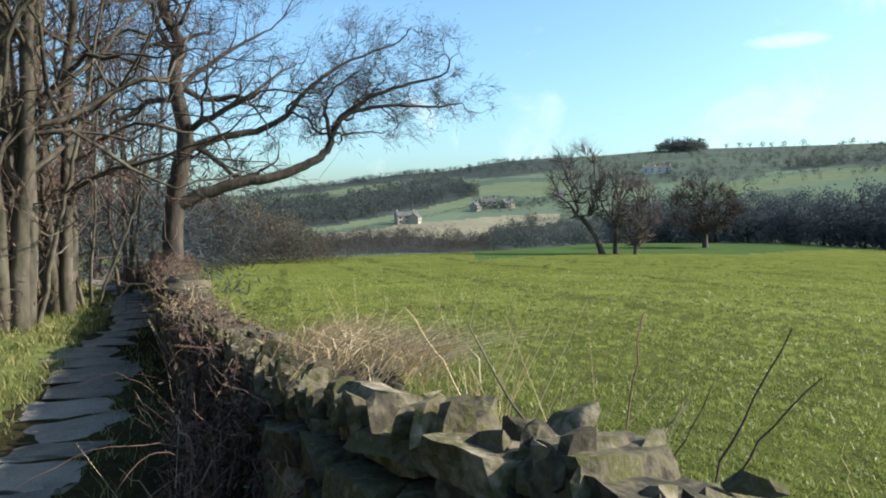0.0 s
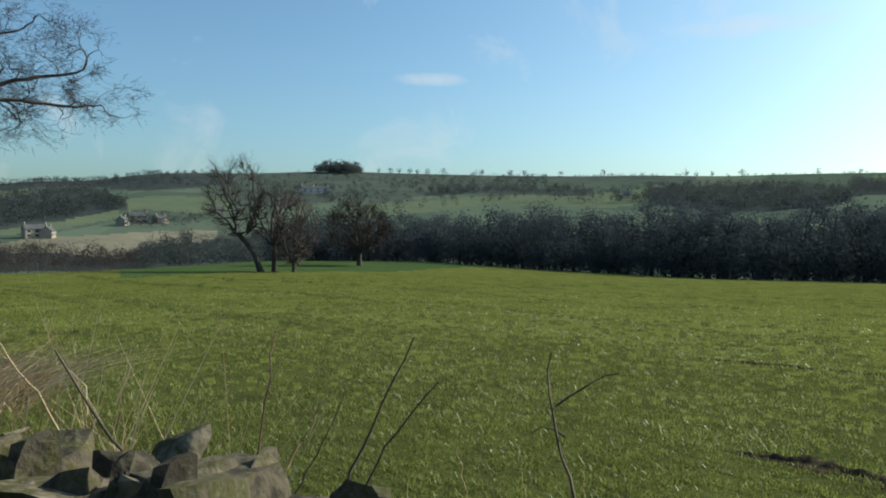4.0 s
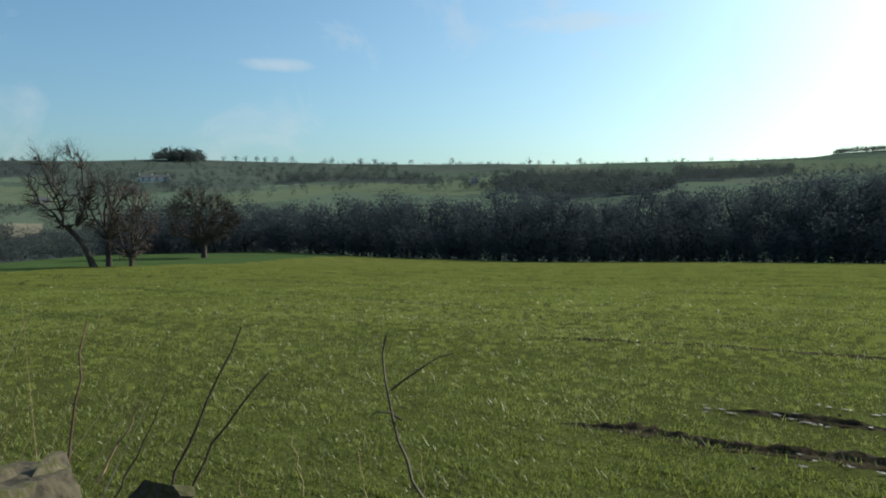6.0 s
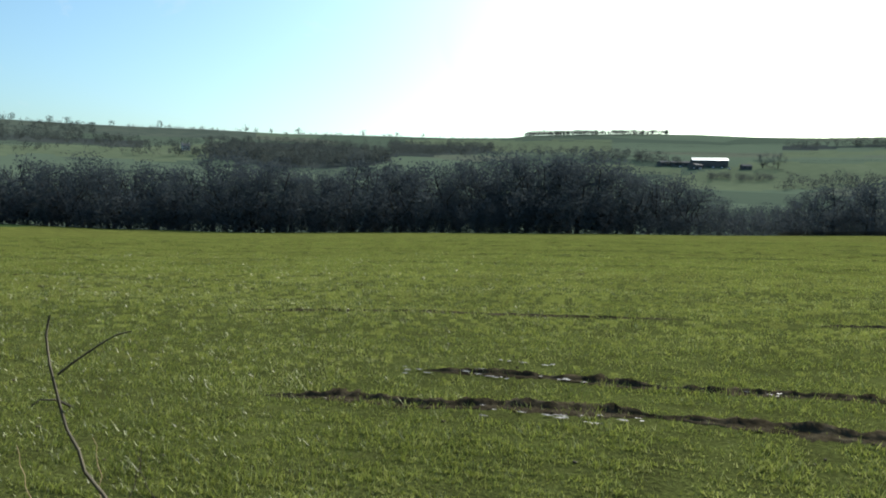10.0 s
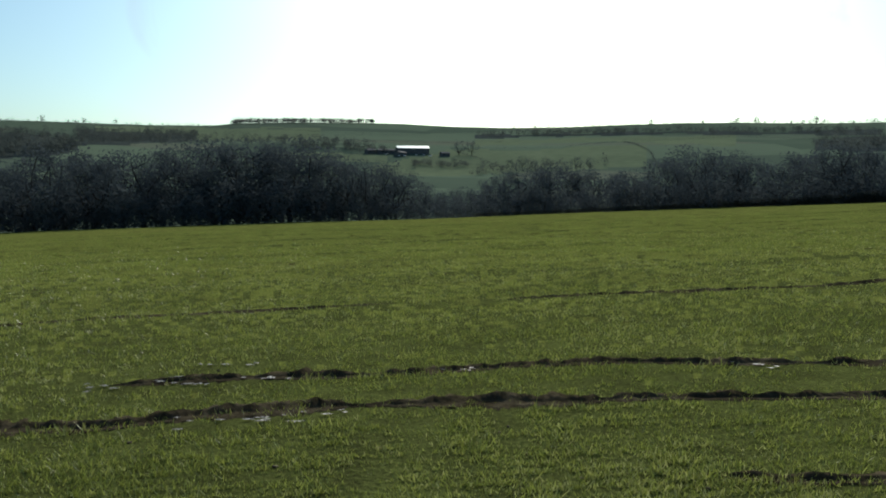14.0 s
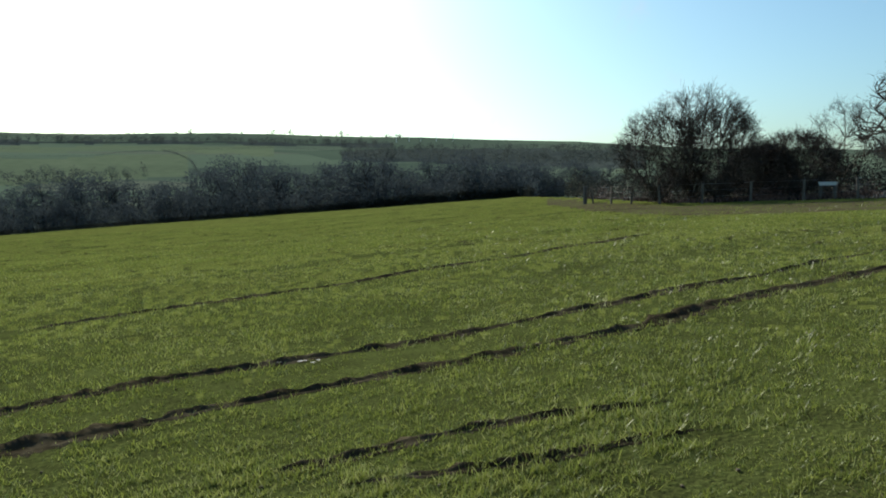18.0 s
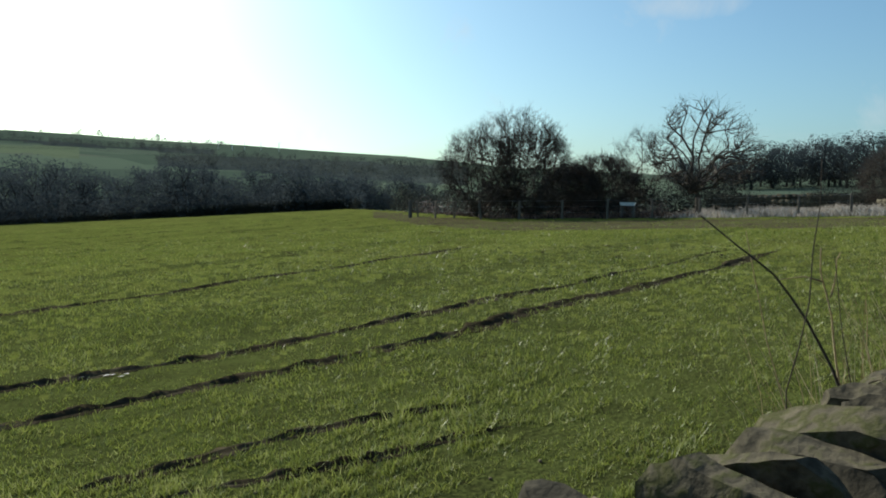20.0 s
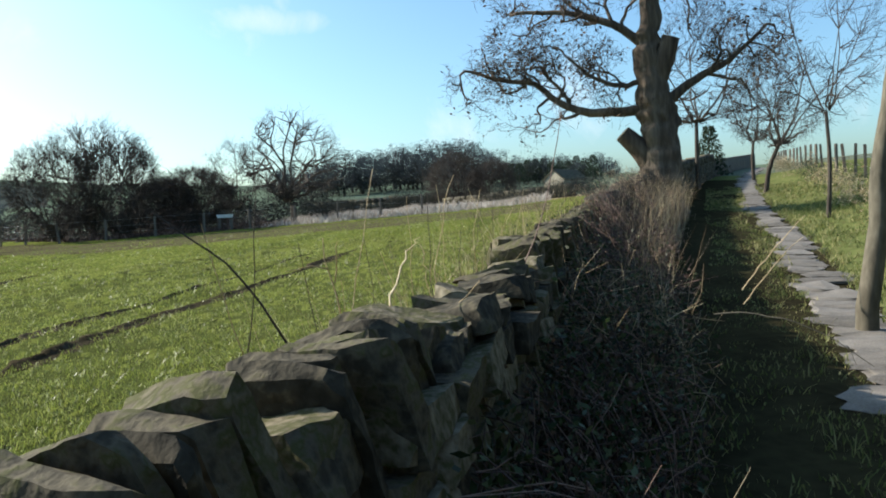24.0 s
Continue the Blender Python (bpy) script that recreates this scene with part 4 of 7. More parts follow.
# ---- flagged path ----
PL = smooth_line([(*p, 0) for p in PATH_LINE], 12)[:, :2]
PS = np.r_[0, np.cumsum(np.linalg.norm(np.diff(PL, axis=0), axis=1))]
path_thing = empty("path", (0, 0, 0), "worn stone-flag footpath beside the wall", "path", kind="structure")


def slab_mesh(seed):
    rng_ = np.random.default_rng(seed)
    bm = bmesh.new()
    bmesh.ops.create_cube(bm, size=1.0)
    bmesh.ops.subdivide_edges(bm, edges=bm.edges[:], cuts=3, use_grid_fill=True)
    off = Vector(rng_.uniform(-50, 50, 3))
    for v in bm.verts:
        c = v.co.copy()
        d = noise.noise_vector(c * 2.3 + off)
        e = max(abs(c.x), abs(c.y)) > 0.49
        v.co += Vector((d.x * 0.26 * e, d.y * 0.26 * e, d.z * 0.25))
        if e and c.z > 0.3:
            v.co.z -= 0.12
    me_ = bpy.data.meshes.new("flagstone")
    bm.to_mesh(me_)
    bm.free()
    me_.materials.append(FLAG)
    return me_


SLABS = [slab_mesh(300 + k) for k in range(8)]
s, end = float(np.interp(-30, -PL[:, 1], PS)), float(np.interp(60, -PL[:, 1], PS))
rng = np.random.default_rng(9)
while s < end:
    length = rng.uniform(0.35, 0.75)
    x, y = np.interp(s + length / 2, PS, PL[:, 0]), np.interp(s + length / 2, PS, PL[:, 1])
    x2, y2 = np.interp(s + length / 2 + 0.1, PS, PL[:, 0]), np.interp(s + length / 2 + 0.1, PS, PL[:, 1])
    a = math.atan2(y2 - y, x2 - x)
    slope = (float(path_height(y2)) - float(path_height(y))) / 0.1
    ob = part("flagstone", SLABS[rng.integers(8)], path_thing)
    w = rng.uniform(0.5, 0.8)
    sh = 0.06 + rng.normal(0, 0.09)
    ob.matrix_local = Matrix.Translation((x - math.sin(a) * sh, y + math.cos(a) * sh, float(path_height(y)) + 0.005)) @ Euler(
        (rng.normal(0, 0.025), -math.atan(slope) + rng.normal(0, 0.025), a + rng.normal(0, 0.14))).to_matrix().to_4x4() @ Matrix.Diagonal((length * 0.96, w, 0.09, 1))
    s += length + rng.uniform(0.03, 0.1)

# ---- trees by the lane, north ----
def up_from(az, r, dz=0.0):
    x, y = polar(az, r)
    return np.array([x, y, ground_at(x, y) + dz])


def screen(az, r):
    """Right and up, as seen from the lane, at a bearing."""
    a = math.radians(az)
    return np.array([math.cos(a), -math.sin(a), 0.0]), np.array([0, 0, 1.0]), np.array([math.sin(a), math.cos(a), 0.0])


def bent_tree():
    """The tree with one long limb that reaches out over the field."""
    az, d = -20.5, 14.6
    right, up, away = screen(az, d)
    P = lambda a, b, c=0.0: right * a + up * b + away * c
    t = Tree(11)
    trunk = [P(-0.1, -0.3), P(-0.15, 0.9), P(-0.1, 1.4), P(-0.06, 2.27), P(0.07, 2.9), P(0.16, 3.54), P(0.05, 4.16), P(0.0, 4.67), P(0.14, 5.1), P(-0.05, 5.54), P(-0.2, 6.0), P(-0.3, 7.2), P(0.0, 9.0)]
    t.along(trunk, 0.22, 0.05, 14, 2.0, 4, lo=0.45, up=0.06, wander=0.5, kids=5, thin=0.006)
    # the long limb: out, up through an elbow, and on to a low spray of twigs
    t.along([P(-0.08, 2.2), P(0.32, 2.39, -0.1), P(0.96, 2.61, -0.2), P(1.6, 2.73, -0.25), P(2.18, 2.92, -0.3), P(2.59, 3.14, -0.3), P(2.81, 3.43, -0.3), P(3.0, 3.9, -0.3), P(3.34, 4.15, -0.35), P(3.72, 4.36, -0.4), P(4.34, 4.56, -0.5), P(4.98, 4.74, -0.6)],
            0.13, 0.022, 12, 1.0, 4, lo=0.52, up=0.1, wander=0.45, kids=5, thin=0.005)
    t.along([P(2.79, 3.43, -0.3), P(2.76, 3.72, -0.28), P(2.71, 4.04, -0.26), P(2.88, 4.43, -0.3), P(3.3, 4.75, -0.3)], 0.05, 0.018, 7, 0.8, 4, lo=0.3, up=0.1, wander=0.45, kids=4, thin=0.005)
    t.along([P(2.96, 3.82, -0.3), P(3.43, 4.06, -0.35), P(4.12, 4.14, -0.45), P(4.83, 4.12, -0.55), P(5.4, 4.22, -0.6)], 0.05, 0.015, 10, 0.75, 4, lo=0.35, up=0.06, wander=0.4, kids=4, thin=0.005)
    t.along([P(3.0, 3.55, -0.3), P(3.4, 3.62, -0.35), P(3.8, 3.6, -0.4)], 0.025, 0.008, 4, 0.4, 3, lo=0.3, up=0.05, kids=3, thin=0.005)
    t.along([P(0.03, 3.6), P(0.41, 3.29, 0.1), P(0.76, 3.03, 0.1), P(1.02, 2.78, 0.12), P(1.44, 2.83, 0.15), P(1.77, 3.03, 0.2)], 0.07, 0.02, 6, 0.6, 4, lo=0.4, up=0.07, kids=4, thin=0.005)
    t.along([P(0.08, 3.2), P(0.63, 3.46, 0.2), P(1.48, 3.67, 0.3), P(2.04, 3.96, 0.3), P(2.42, 4.43, 0.3), P(2.91, 4.85, 0.3), P(3.41, 5.13, 0.3), P(4.3, 5.5, 0.3)], 0.085, 0.018, 12, 1.0, 4, lo=0.4, up=0.1, wander=0.45, kids=4, thin=0.005)
    t.along([P(0.0, 4.3), P(0.8, 5.0, 0.2), P(1.7, 5.6, 0.4)], 0.06, 0.02, 7, 1.2, 4, lo=0.2, up=0.1, kids=4, thin=0.005)
    t.fuzz(2, 0.16, 0.007, 0.8)
    t.build("tree", up_from(az, d), "leaning bare tree with one long limb over the field", bark=BARK, twig=TWIG)


bent_tree()


def lane_tree(seed, az, d, height, stems, radius, label, bark=None, spread=0.75, levels=4, reach=0.4, lean=0.12, kids=3, twig=None, group="", thin=0.008, lo=0.2, blen=0.26):
    t = Tree(seed)
    for k in range(stems):
        a = t.rng.uniform(0, 2 * math.pi)
        o = 0.0 if stems == 1 else radius * 1.6
        foot = np.array([math.cos(a) * o, math.sin(a) * o, -0.25])
        tip = np.array([math.cos(a) * lean * height, math.sin(a) * lean * height, height * t.rng.uniform(0.8, 1.05)])
        n = 7
        pts = [foot + (tip - foot) * i / (n - 1) + (t.rng.normal(0, 0.03 * height / 6, 3) if 0 < i else 0) for i in range(n)]
        r = radius * t.rng.uniform(0.7, 1.0)
        t.along(pts, r, r * 0.2, 13 if stems == 1 else 9, height * blen, levels, lo=lo, up=0.07, wander=0.34, kids=kids, spread=spread, thin=thin)
    t.fuzz(2, 0.22, max(0.007, d * 0.0004), 0.9)
    return t.build("tree", up_from(az, d), label, bark=bark or BARK, twig=twig, group=group)


lane_tree(21, -31.5, 11.8, 9.5, 5, 0.15, "tall bare multi-stemmed tree on the lane bank", bark=BARK_LIT, spread=0.9)
lane_tree(22, -28.3, 13.2, 9.0, 5, 0.12, "bare many-stemmed tree on the lane bank", bark=BARK_LIT, spread=0.9)
lane_tree(27, -30.2, 12.4, 5.5, 6, 0.045, "bare coppiced shrub on the lane bank", lean=0.3, bark=BARK_PALE, twig=BRAMBLE)
lane_tree(28, -26.6, 14.0, 4.8, 6, 0.04, "bare coppiced shrub beside the path", lean=0.35, bark=BARK_PALE, twig=BRAMBLE)
lane_tree(29, -29.0, 17.0, 6.5, 5, 0.06, "bare coppiced shrub behind the lane trees", lean=0.2)
lane_tree(23, -24.2, 15.5, 5.4, 4, 0.05, "pale bushy tree on the lane bank", bark=BARK_PALE, spread=0.9)
lane_tree(25, -26.0, 24.0, 9.0, 3, 0.12, "bare tree further down the lane")
lane_tree(26, -22.5, 30.0, 9.0, 3, 0.12, "bare tree further down the lane")

# ---- oak and saplings, south ----
def oak():
    az, d = 176.3, 24.0
    right, up, away = screen(az, d)
    P = lambda a, b, c=0.0: right * a + up * b + away * c
    t = Tree(31)
    trunk = smooth_line([P(0, -0.3), P(0.0, 0.8), P(0.1, 1.8), P(0.05, 3.0), P(-0.12, 4.2), P(-0.2, 5.2), P(-0.1, 6.4), P(-0.35, 7.6)], 5)
    trunk[1:] += t.rng.normal(0, 0.035, trunk[1:].shape)
    rads = np.interp(np.linspace(0, 1, len(trunk)), [0, 0.1, 0.3, 0.5, 0.62, 0.8, 1], [0.92, 0.66, 0.52, 0.47, 0.38, 0.29, 0.18])
    ring = []
    for i, (c_, r_) in enumerate(zip(smooth_line(trunk, 3), np.interp(np.arange(3 * len(trunk) - 2) / 3, np.arange(len(trunk)), rads))):
        for k in range(30):
            b_ = k * math.pi / 15
            q_ = Vector((math.cos(b_) * 1.6, math.sin(b_) * 1.6, c_[2] * 0.55))
            lump = 1 + 0.3 * noise.noise(q_ * 1.5) + 0.22 * noise.noise(q_ * 4 + Vector((9, 0, 0))) + 0.1 * abs(math.sin(b_ * 4 + c_[2] * 0.8))
            ring.append(c_ + np.array([math.cos(b_), math.sin(b_), 0]) * r_ * lump)
    n_ = len(ring) // 30
    ii, kk = np.arange(n_ - 1)[:, None] * 30, np.arange(30)[None]
    t.wood.add(np.array(ring), np.stack([ii + kk, ii + (kk + 1) % 30, ii + 30 + (kk + 1) % 30, ii + 30 + kk], -1).reshape(-1, 4))
    kw = dict(up=0.06, wander=0.5, kids=4, spread=0.95, thin=0.012)
    t.along([P(-0.3, 3.2), P(-1.3, 3.2), P(-2.2, 3.3), P(-3.0, 3.7), P(-3.7, 4.3), P(-4.7, 4.5), P(-5.8, 4.9)], 0.17, 0.05, 14, 2.0, 4, lo=0.35, **kw)
    t.along([P(-0.3, 4.1), P(-1.0, 4.0), P(-1.8, 4.3), P(-2.6, 5.0)], 0.1, 0.04, 7, 1.7, 4, lo=0.3, **kw)
    t.along([P(-0.1, 5.0), P(-1.2, 5.9), P(-2.6, 6.4), P(-4.2, 6.6)], 0.16, 0.05, 10, 2.3, 4, lo=0.25, **kw)
    t.along([P(-0.2, 6.6), P(0.8, 7.2), P(1.9, 7.5)], 0.14, 0.05, 7, 2.2, 4, lo=0.2, **kw)
    t.along([P(0.5, 3.5), P(1.2, 4.0), P(2.2, 4.5), P(3.2, 5.4)], 0.17, 0.04, 9, 1.9, 4, lo=0.4, **kw)
    t.along([P(-0.3, 7.4), P(-0.9, 9.0), P(-0.6, 10.6)], 0.2, 0.06, 10, 2.6, 4, lo=0.1, **kw)
    t.limb(smooth_line([P(-0.2, 1.6), P(-0.5, 2.0, -0.1), P(-1.0, 2.5, -0.2)], 3), 0.4, 0.27, 10)
    t.limb(smooth_line([P(0.05, 4.1), P(0.3, 4.7, -0.1), P(0.5, 5.3, -0.15)], 3), 0.35, 0.27, 10)
    t.fuzz(2, 0.22, 0.013, 0.9)
    root = t.build("oak_tree", up_from(az, d), "old pollarded oak with sawn limbs and a few brown leaves", bark=BARK_OAK)
    tips = np.array(t.tips)
    tips = tips[t.rng.random(len(tips)) < 0.5]
    v, f = quads(tips + t.rng.normal(0, 0.05, tips.shape), t.rng.uniform(0.04, 0.09, len(tips)), t.rng)
    part("leaves", raw("leaves", v, f, LEAF_DEAD), root, "clinging brown leaves")
    for q, n_, rr in ((P(-1.0, 2.5, -0.2), P(-0.8, 0.8, -0.2), 0.262), (P(0.5, 5.3, -0.15), P(0.3, 0.9, -0.1), 0.262)):
        m = Soup()
        n_ = unit(n_)
        m.tube([q - n_ * 0.02, q + n_ * 0.012], [rr, rr * 0.97], 12)
        m.tube([q + n_ * 0.012, q + n_ * 0.014], [rr * 0.97, 0.001], 12)
        part("sawn_end", m.mesh("sawn_end", CUT), root, "pale sawn limb end")


oak()
lane_tree(45, -169.7, 9.0, 7.0, 1, 0.13, "smooth grey-brown trunk on the lane bank", bark=BARK_PALE, lo=0.6)

# ---- scrub and trees beyond the field, south-east ----
def round_tree(seed, az, d, height, width, fork, counts, r, label, twig_w, per=5, length=0.45, low=0.1, bark=None, twig=None, group="", lean=(0, 0)):
    """A bare tree or bush with a rounded, twiggy crown."""
    t = Tree(seed)
    t.dome(height, width, fork, *counts, r, thin=twig_w * 1.1, low=low, lean=lean)
    t.fuzz(per, length, twig_w, 0.7)
    return t.build("tree", up_from(az, d), label, bark=bark, twig=twig, group=group)


BUSH = (16, 100, 640)
round_tree(41, -172.5, 21.0, 6.6, 3.2, 0.4, (8, 40, 240), 0.05, "slender bare sapling on the lane bank", 0.008, 3, 0.3, 0.36)
round_tree(42, -176.6, 30.0, 5.2, 3.6, 0.34, (9, 44, 260), 0.085, "windswept bare hawthorn by the lane", 0.011, 4, 0.3, 0.3, lean=(-0.5, 0))
round_tree(43, 178.9, 34.0, 8.0, 4.6, 0.36, (9, 48, 300), 0.095, "bare ash beside the lane", 0.012, 4, 0.35, 0.32)
round_tree(44, -177.4, 40.0, 5.6, 3.2, 0.34, (9, 40, 220), 0.08, "bare hawthorn further up the lane", 0.014, 4, 0.35, 0.3)
round_tree(51, 131.9, 47.0, 5.6, 5.2, 0.03, BUSH, 0.12, "dark bare hawthorn clump behind the field fence", 0.017, 5)
round_tree(52, 134.3, 48.0, 6.9, 6.2, 0.03, BUSH, 0.13, "tall dark bare hawthorn clump behind the field fence", 0.017, 5)
round_tree(57, 136.2, 47.0, 5.9, 4.6, 0.03, BUSH, 0.12, "dense dark hawthorn behind the field fence", 0.019, 6)
round_tree(53, 141.2, 49.0, 4.0, 5.0, 0.03, BUSH, 0.09, "dense dark thorn bush behind the field fence", 0.022, 8, 0.4)
round_tree(59, 139.2, 51.0, 3.4, 4.0, 0.03, BUSH, 0.09, "dense dark thorn bush behind the field fence", 0.028, 8, 0.4)
round_tree(54, 143.9, 56.0, 6.2, 4.0, 0.12, (9, 45, 240), 0.12, "pale bare tree behind the thorn bushes", 0.017, 4, 0.45, 0.2, bark=BARK_PALE)
round_tree(55, 148.2, 48.0, 6.7, 7.2, 0.2, (12, 60, 420), 0.19, "round-crowned bare tree in the rough ground", 0.012, 3, 0.4, 0.22)
round_tree(56, 160.8, 62.0, 4.4, 5.0, 0.03, BUSH, 0.1, "brown leafless thicket in the rough ground", 0.022, 5, 0.5, 0.05, twig=SCRUB_FAR)
round_tree(58, 163.2, 66.0, 3.8, 4.4, 0.03, BUSH, 0.1, "brown leafless thicket in the rough ground", 0.022, 5, 0.5, 0.05, twig=SCRUB_FAR)

# ---- three trees and the lone tree on the field's brow ----
BROW = "trees on the brow"
round_tree(61, 12.1, 86.0, 13.0, 7.6, 0.34, (8, 40, 280), 0.3, "tall leaning bare tree with broken top on the field brow", 0.017, 4, 0.7, 0.3, twig=SCRUB_FAR, group=BROW, lean=(-2.6, 0.4))
round_tree(62, 13.05, 87.0, 10.2, 7.6, 0.3, (8, 40, 280), 0.28, "bare spreading tree on the field brow", 0.017, 4, 0.7, 0.3, twig=SCRUB_FAR, group=BROW)
round_tree(63, 14.5, 86.0, 9.4, 5.6, 0.12, (9, 44, 280), 0.24, "bare bushy tree on the field brow", 0.018, 4, 0.7, 0.1, group=BROW, twig=BRAMBLE)
round_tree(64, 19.5, 112.0, 9.8, 9.8, 0.2, (11, 60, 400), 0.4, "lone dark bare tree at the wood edge", 0.05, 8, 0.7, 0.2)

# ---- woodland edge ----
WOOD = []
for k in range(9):          # six for the front of a wood, three close-grown ones for its inside
    t = Tree(500 + k)
    t.dome(10.0, (9.0, 10.5, 8.0, 9.5, 8.5, 10.0, 9.5, 11.0, 10.0)[k], (0.2, 0.26, 0.16, 0.22, 0.14, 0.2, 0.16, 0.2, 0.12)[k], 9, 46, 0, 0.26, thin=0.05, low=0.12)
    t.mist(*((66, 0.11, 0.5) if k < 6 else (64, 0.23, 0.7)))
    if k < 6:
        t.mist(56, 0.075, 0.7)
    WOOD.append((t.wood.mesh("trunk", BARK_FAR, True), t.twigs.mesh("crown", TWIG_HAZED)))
rng = np.random.default_rng(77)
TOPS = [(15, 1.0), (24, 1.4), (32, 1.7), (35.5, 2.0), (39, 1.2), (42, 2.4), (47, 2.3), (50, 1.5), (53.4, 2.6), (56.8, 1.9), (60.7, 2.9), (64.6, 2.6), (67.7, 3.5), (69.4, 3.4), (72.5, 2.5), (76.3, 1.6), (78.5, 0.8),
        (80.5, 0.1), (83, 0.0), (84.5, 0.5), (87.2, 1.8), (89, 1.2), (91, 2.3), (93.5, 0.9), (95, 1.1), (98.5, 2.5), (103, 2.8), (105.4, 2.6), (110.6, 3.2), (114.1, 2.4), (116.7, 2.9), (119.7, 2.1), (123, 0.6), (127, 1.0)]


def stand_tree(aa, d, top, label, group, inside=False):
    x, y, z = place(aa, d)
    k = rng.integers(6, 9) if inside else rng.integers(6)
    sc = max(top - z, 3.0) / 10.3
    root = empty("tree", (x, y, z), label, "tree", group, turn=rng.uniform(0, 6.28))
    root.scale = (sc * rng.uniform(0.95, 1.25), sc * rng.uniform(0.95, 1.25), sc)
    part("trunk", WOOD[k][0], root)
    part("crown", WOOD[k][1], root)


for lo, hi, step, back in ((14, 122, 2.3, 6), (15, 122, 2.7, 16), (14, 122, 2.6, 28)):
    a = lo
    while a < hi:
        aa = a + rng.uniform(-0.6, 0.6)
        d = float(table(np.array([aa]), LAND, 3)[0]) + back + rng.uniform(-3, 3)
        top = EYE[2] + d * math.tan(math.radians(np.interp(aa, *np.array(TOPS).T) + (rng.uniform(-1.5, 0.2) if back < 10 else rng.uniform(-0.9, 0.1))))
        stand_tree(aa, d, top, "dark bare woodland tree along the field edge", "woodland edge trees", back > 10)
        a += step * rng.uniform(0.7, 1.3)
for a in np.arange(120.5, 128.5, 0.55):
    d = rng.uniform(150, 180)
    top = EYE[2] + d * math.tan(math.radians(float(np.interp(a, [120.5, 124, 128.5], [2.3, 1.9, 1.7])) + rng.uniform(-0.5, 0.1)))
    stand_tree(a, d, top, "bare tree of the wood past the field corner", "woodland edge trees", rng.random() < 0.6)
# the wood on the rise to the south
for a in np.arange(147, 173, 0.5):
    d = rng.uniform(190, 240)
    top = EYE[2] + d * math.tan(math.radians(float(np.interp(a, [149, 153, 156, 161, 165, 173], [3.6, 4.5, 4.8, 4.9, 3.6, 3.2])) + rng.uniform(-0.6, 0.2)))
    stand_tree(a + rng.uniform(-0.3, 0.3), d, top, "bare tree of the wood on the rise", "trees of the southern wood", rng.random() < 0.6)


def thicket(name, points, sizes, mat, label, seed, per=60, leaf=0.25, kind="stuff", category="undergrowth", stretch=1.6, loose=0.35):
    """Many small twiggy tufts heaped over the given points."""
    rng_ = np.random.default_rng(seed)
    pts, sz = np.asarray(points, float), np.asarray(sizes, float)
    n = len(pts)
    d = rng_.normal(size=(n, per, 3))
    d /= np.linalg.norm(d, axis=2, keepdims=True)
    rad = rng_.uniform(0.25, 1, (n, per, 1)) ** 0.5
    rough = 1 + loose * rng_.normal(size=(n, per, 1))
    c = pts[:, None] + d * rad * rough * sz[:, None]
    s_ = (leaf * rng_.uniform(0.5, 1.3, (n, per)) * sz[:, 2:3].clip(0.3)).reshape(-1)
    v, f = quads(c.reshape(-1, 3), s_ * stretch, rng_, aspect=0.4 / stretch ** 2)
    return tagged(new(name, raw(name, v, f, mat)), label, category, kind=kind)


pts, sz = [], []
for a in np.arange(13, 122.6, 0.7):
    for back in (0.5, 6, 13):
        aa = a + rng.uniform(-0.3, 0.3)
        d = float(table(np.array([aa]), LAND, 3)[0]) + back + rng.uniform(-2, 2)
        x, y, z = place(aa, d)
        h = rng.uniform(2.8, 5.8) * (0.75 if aa > 95 else (0.6 if 75 < aa else 1))
        pts.append((x, y, z + h * 0.6))
        sz.append((rng.uniform(1.2, 2.4), rng.uniform(1.2, 2.4), h * 0.75))
thicket("undergrowth", pts, sz, TWIG_HAZED, "dark tangled undergrowth below the woodland edge", 1, per=340, leaf=0.095, stretch=1.0, loose=0.2)

pts, sz = [], []
for a in np.arange(146, 173, 0.3):
    x, y, z = place(a, rng.uniform(186, 225))
    h = rng.uniform(3, 6)
    pts.append((x, y, z + h * 0.5))
    sz.append((2.6, 2.6, h * 0.6))
thicket("undergrowth", pts, sz, HEDGE, "dark undergrowth of the wood on the rise", 3, per=220, leaf=0.09, stretch=1.0)

pts, sz = [], []
for a in np.arange(125.5, 151, 0.3):
    x, y, z = place(a, float(table(np.array([a]), LAND, 3)[0]) + rng.uniform(8, 15))
    h = rng.uniform(1.3, 2.6)
    pts.append((x, y, z + h * 0.45))
    sz.append((1.0, 1.0, h * 0.7))
thicket("undergrowth", pts, sz, HEDGE, "dark brush behind the hawthorns", 4, per=260, leaf=0.1, stretch=1.1, loose=0.2)

# dark bushes at the left edge of the field, down the lane
pts, sz = [], []
for a in np.arange(-19, 4, 0.45):
    d = float(np.interp(a, [-19, -10, 4], [48, 66, 92])) + rng.uniform(-4, 10)
    x, y, z = place(a, d)
    h = float(np.interp(a, [-19, -14, -9, 4], [5.5, 4.2, 2.0, 1.2])) * rng.uniform(0.7, 1.1)
    pts.append((x, y, z + h * 0.5))
    sz.append((2.0, 2.0, h * 0.6))
thicket("scrub", pts, sz, SCRUB_FAR, "brown leafless scrub at the foot of the field", 2, per=900, leaf=0.055, category="scrub", stretch=1.2, loose=0.16)
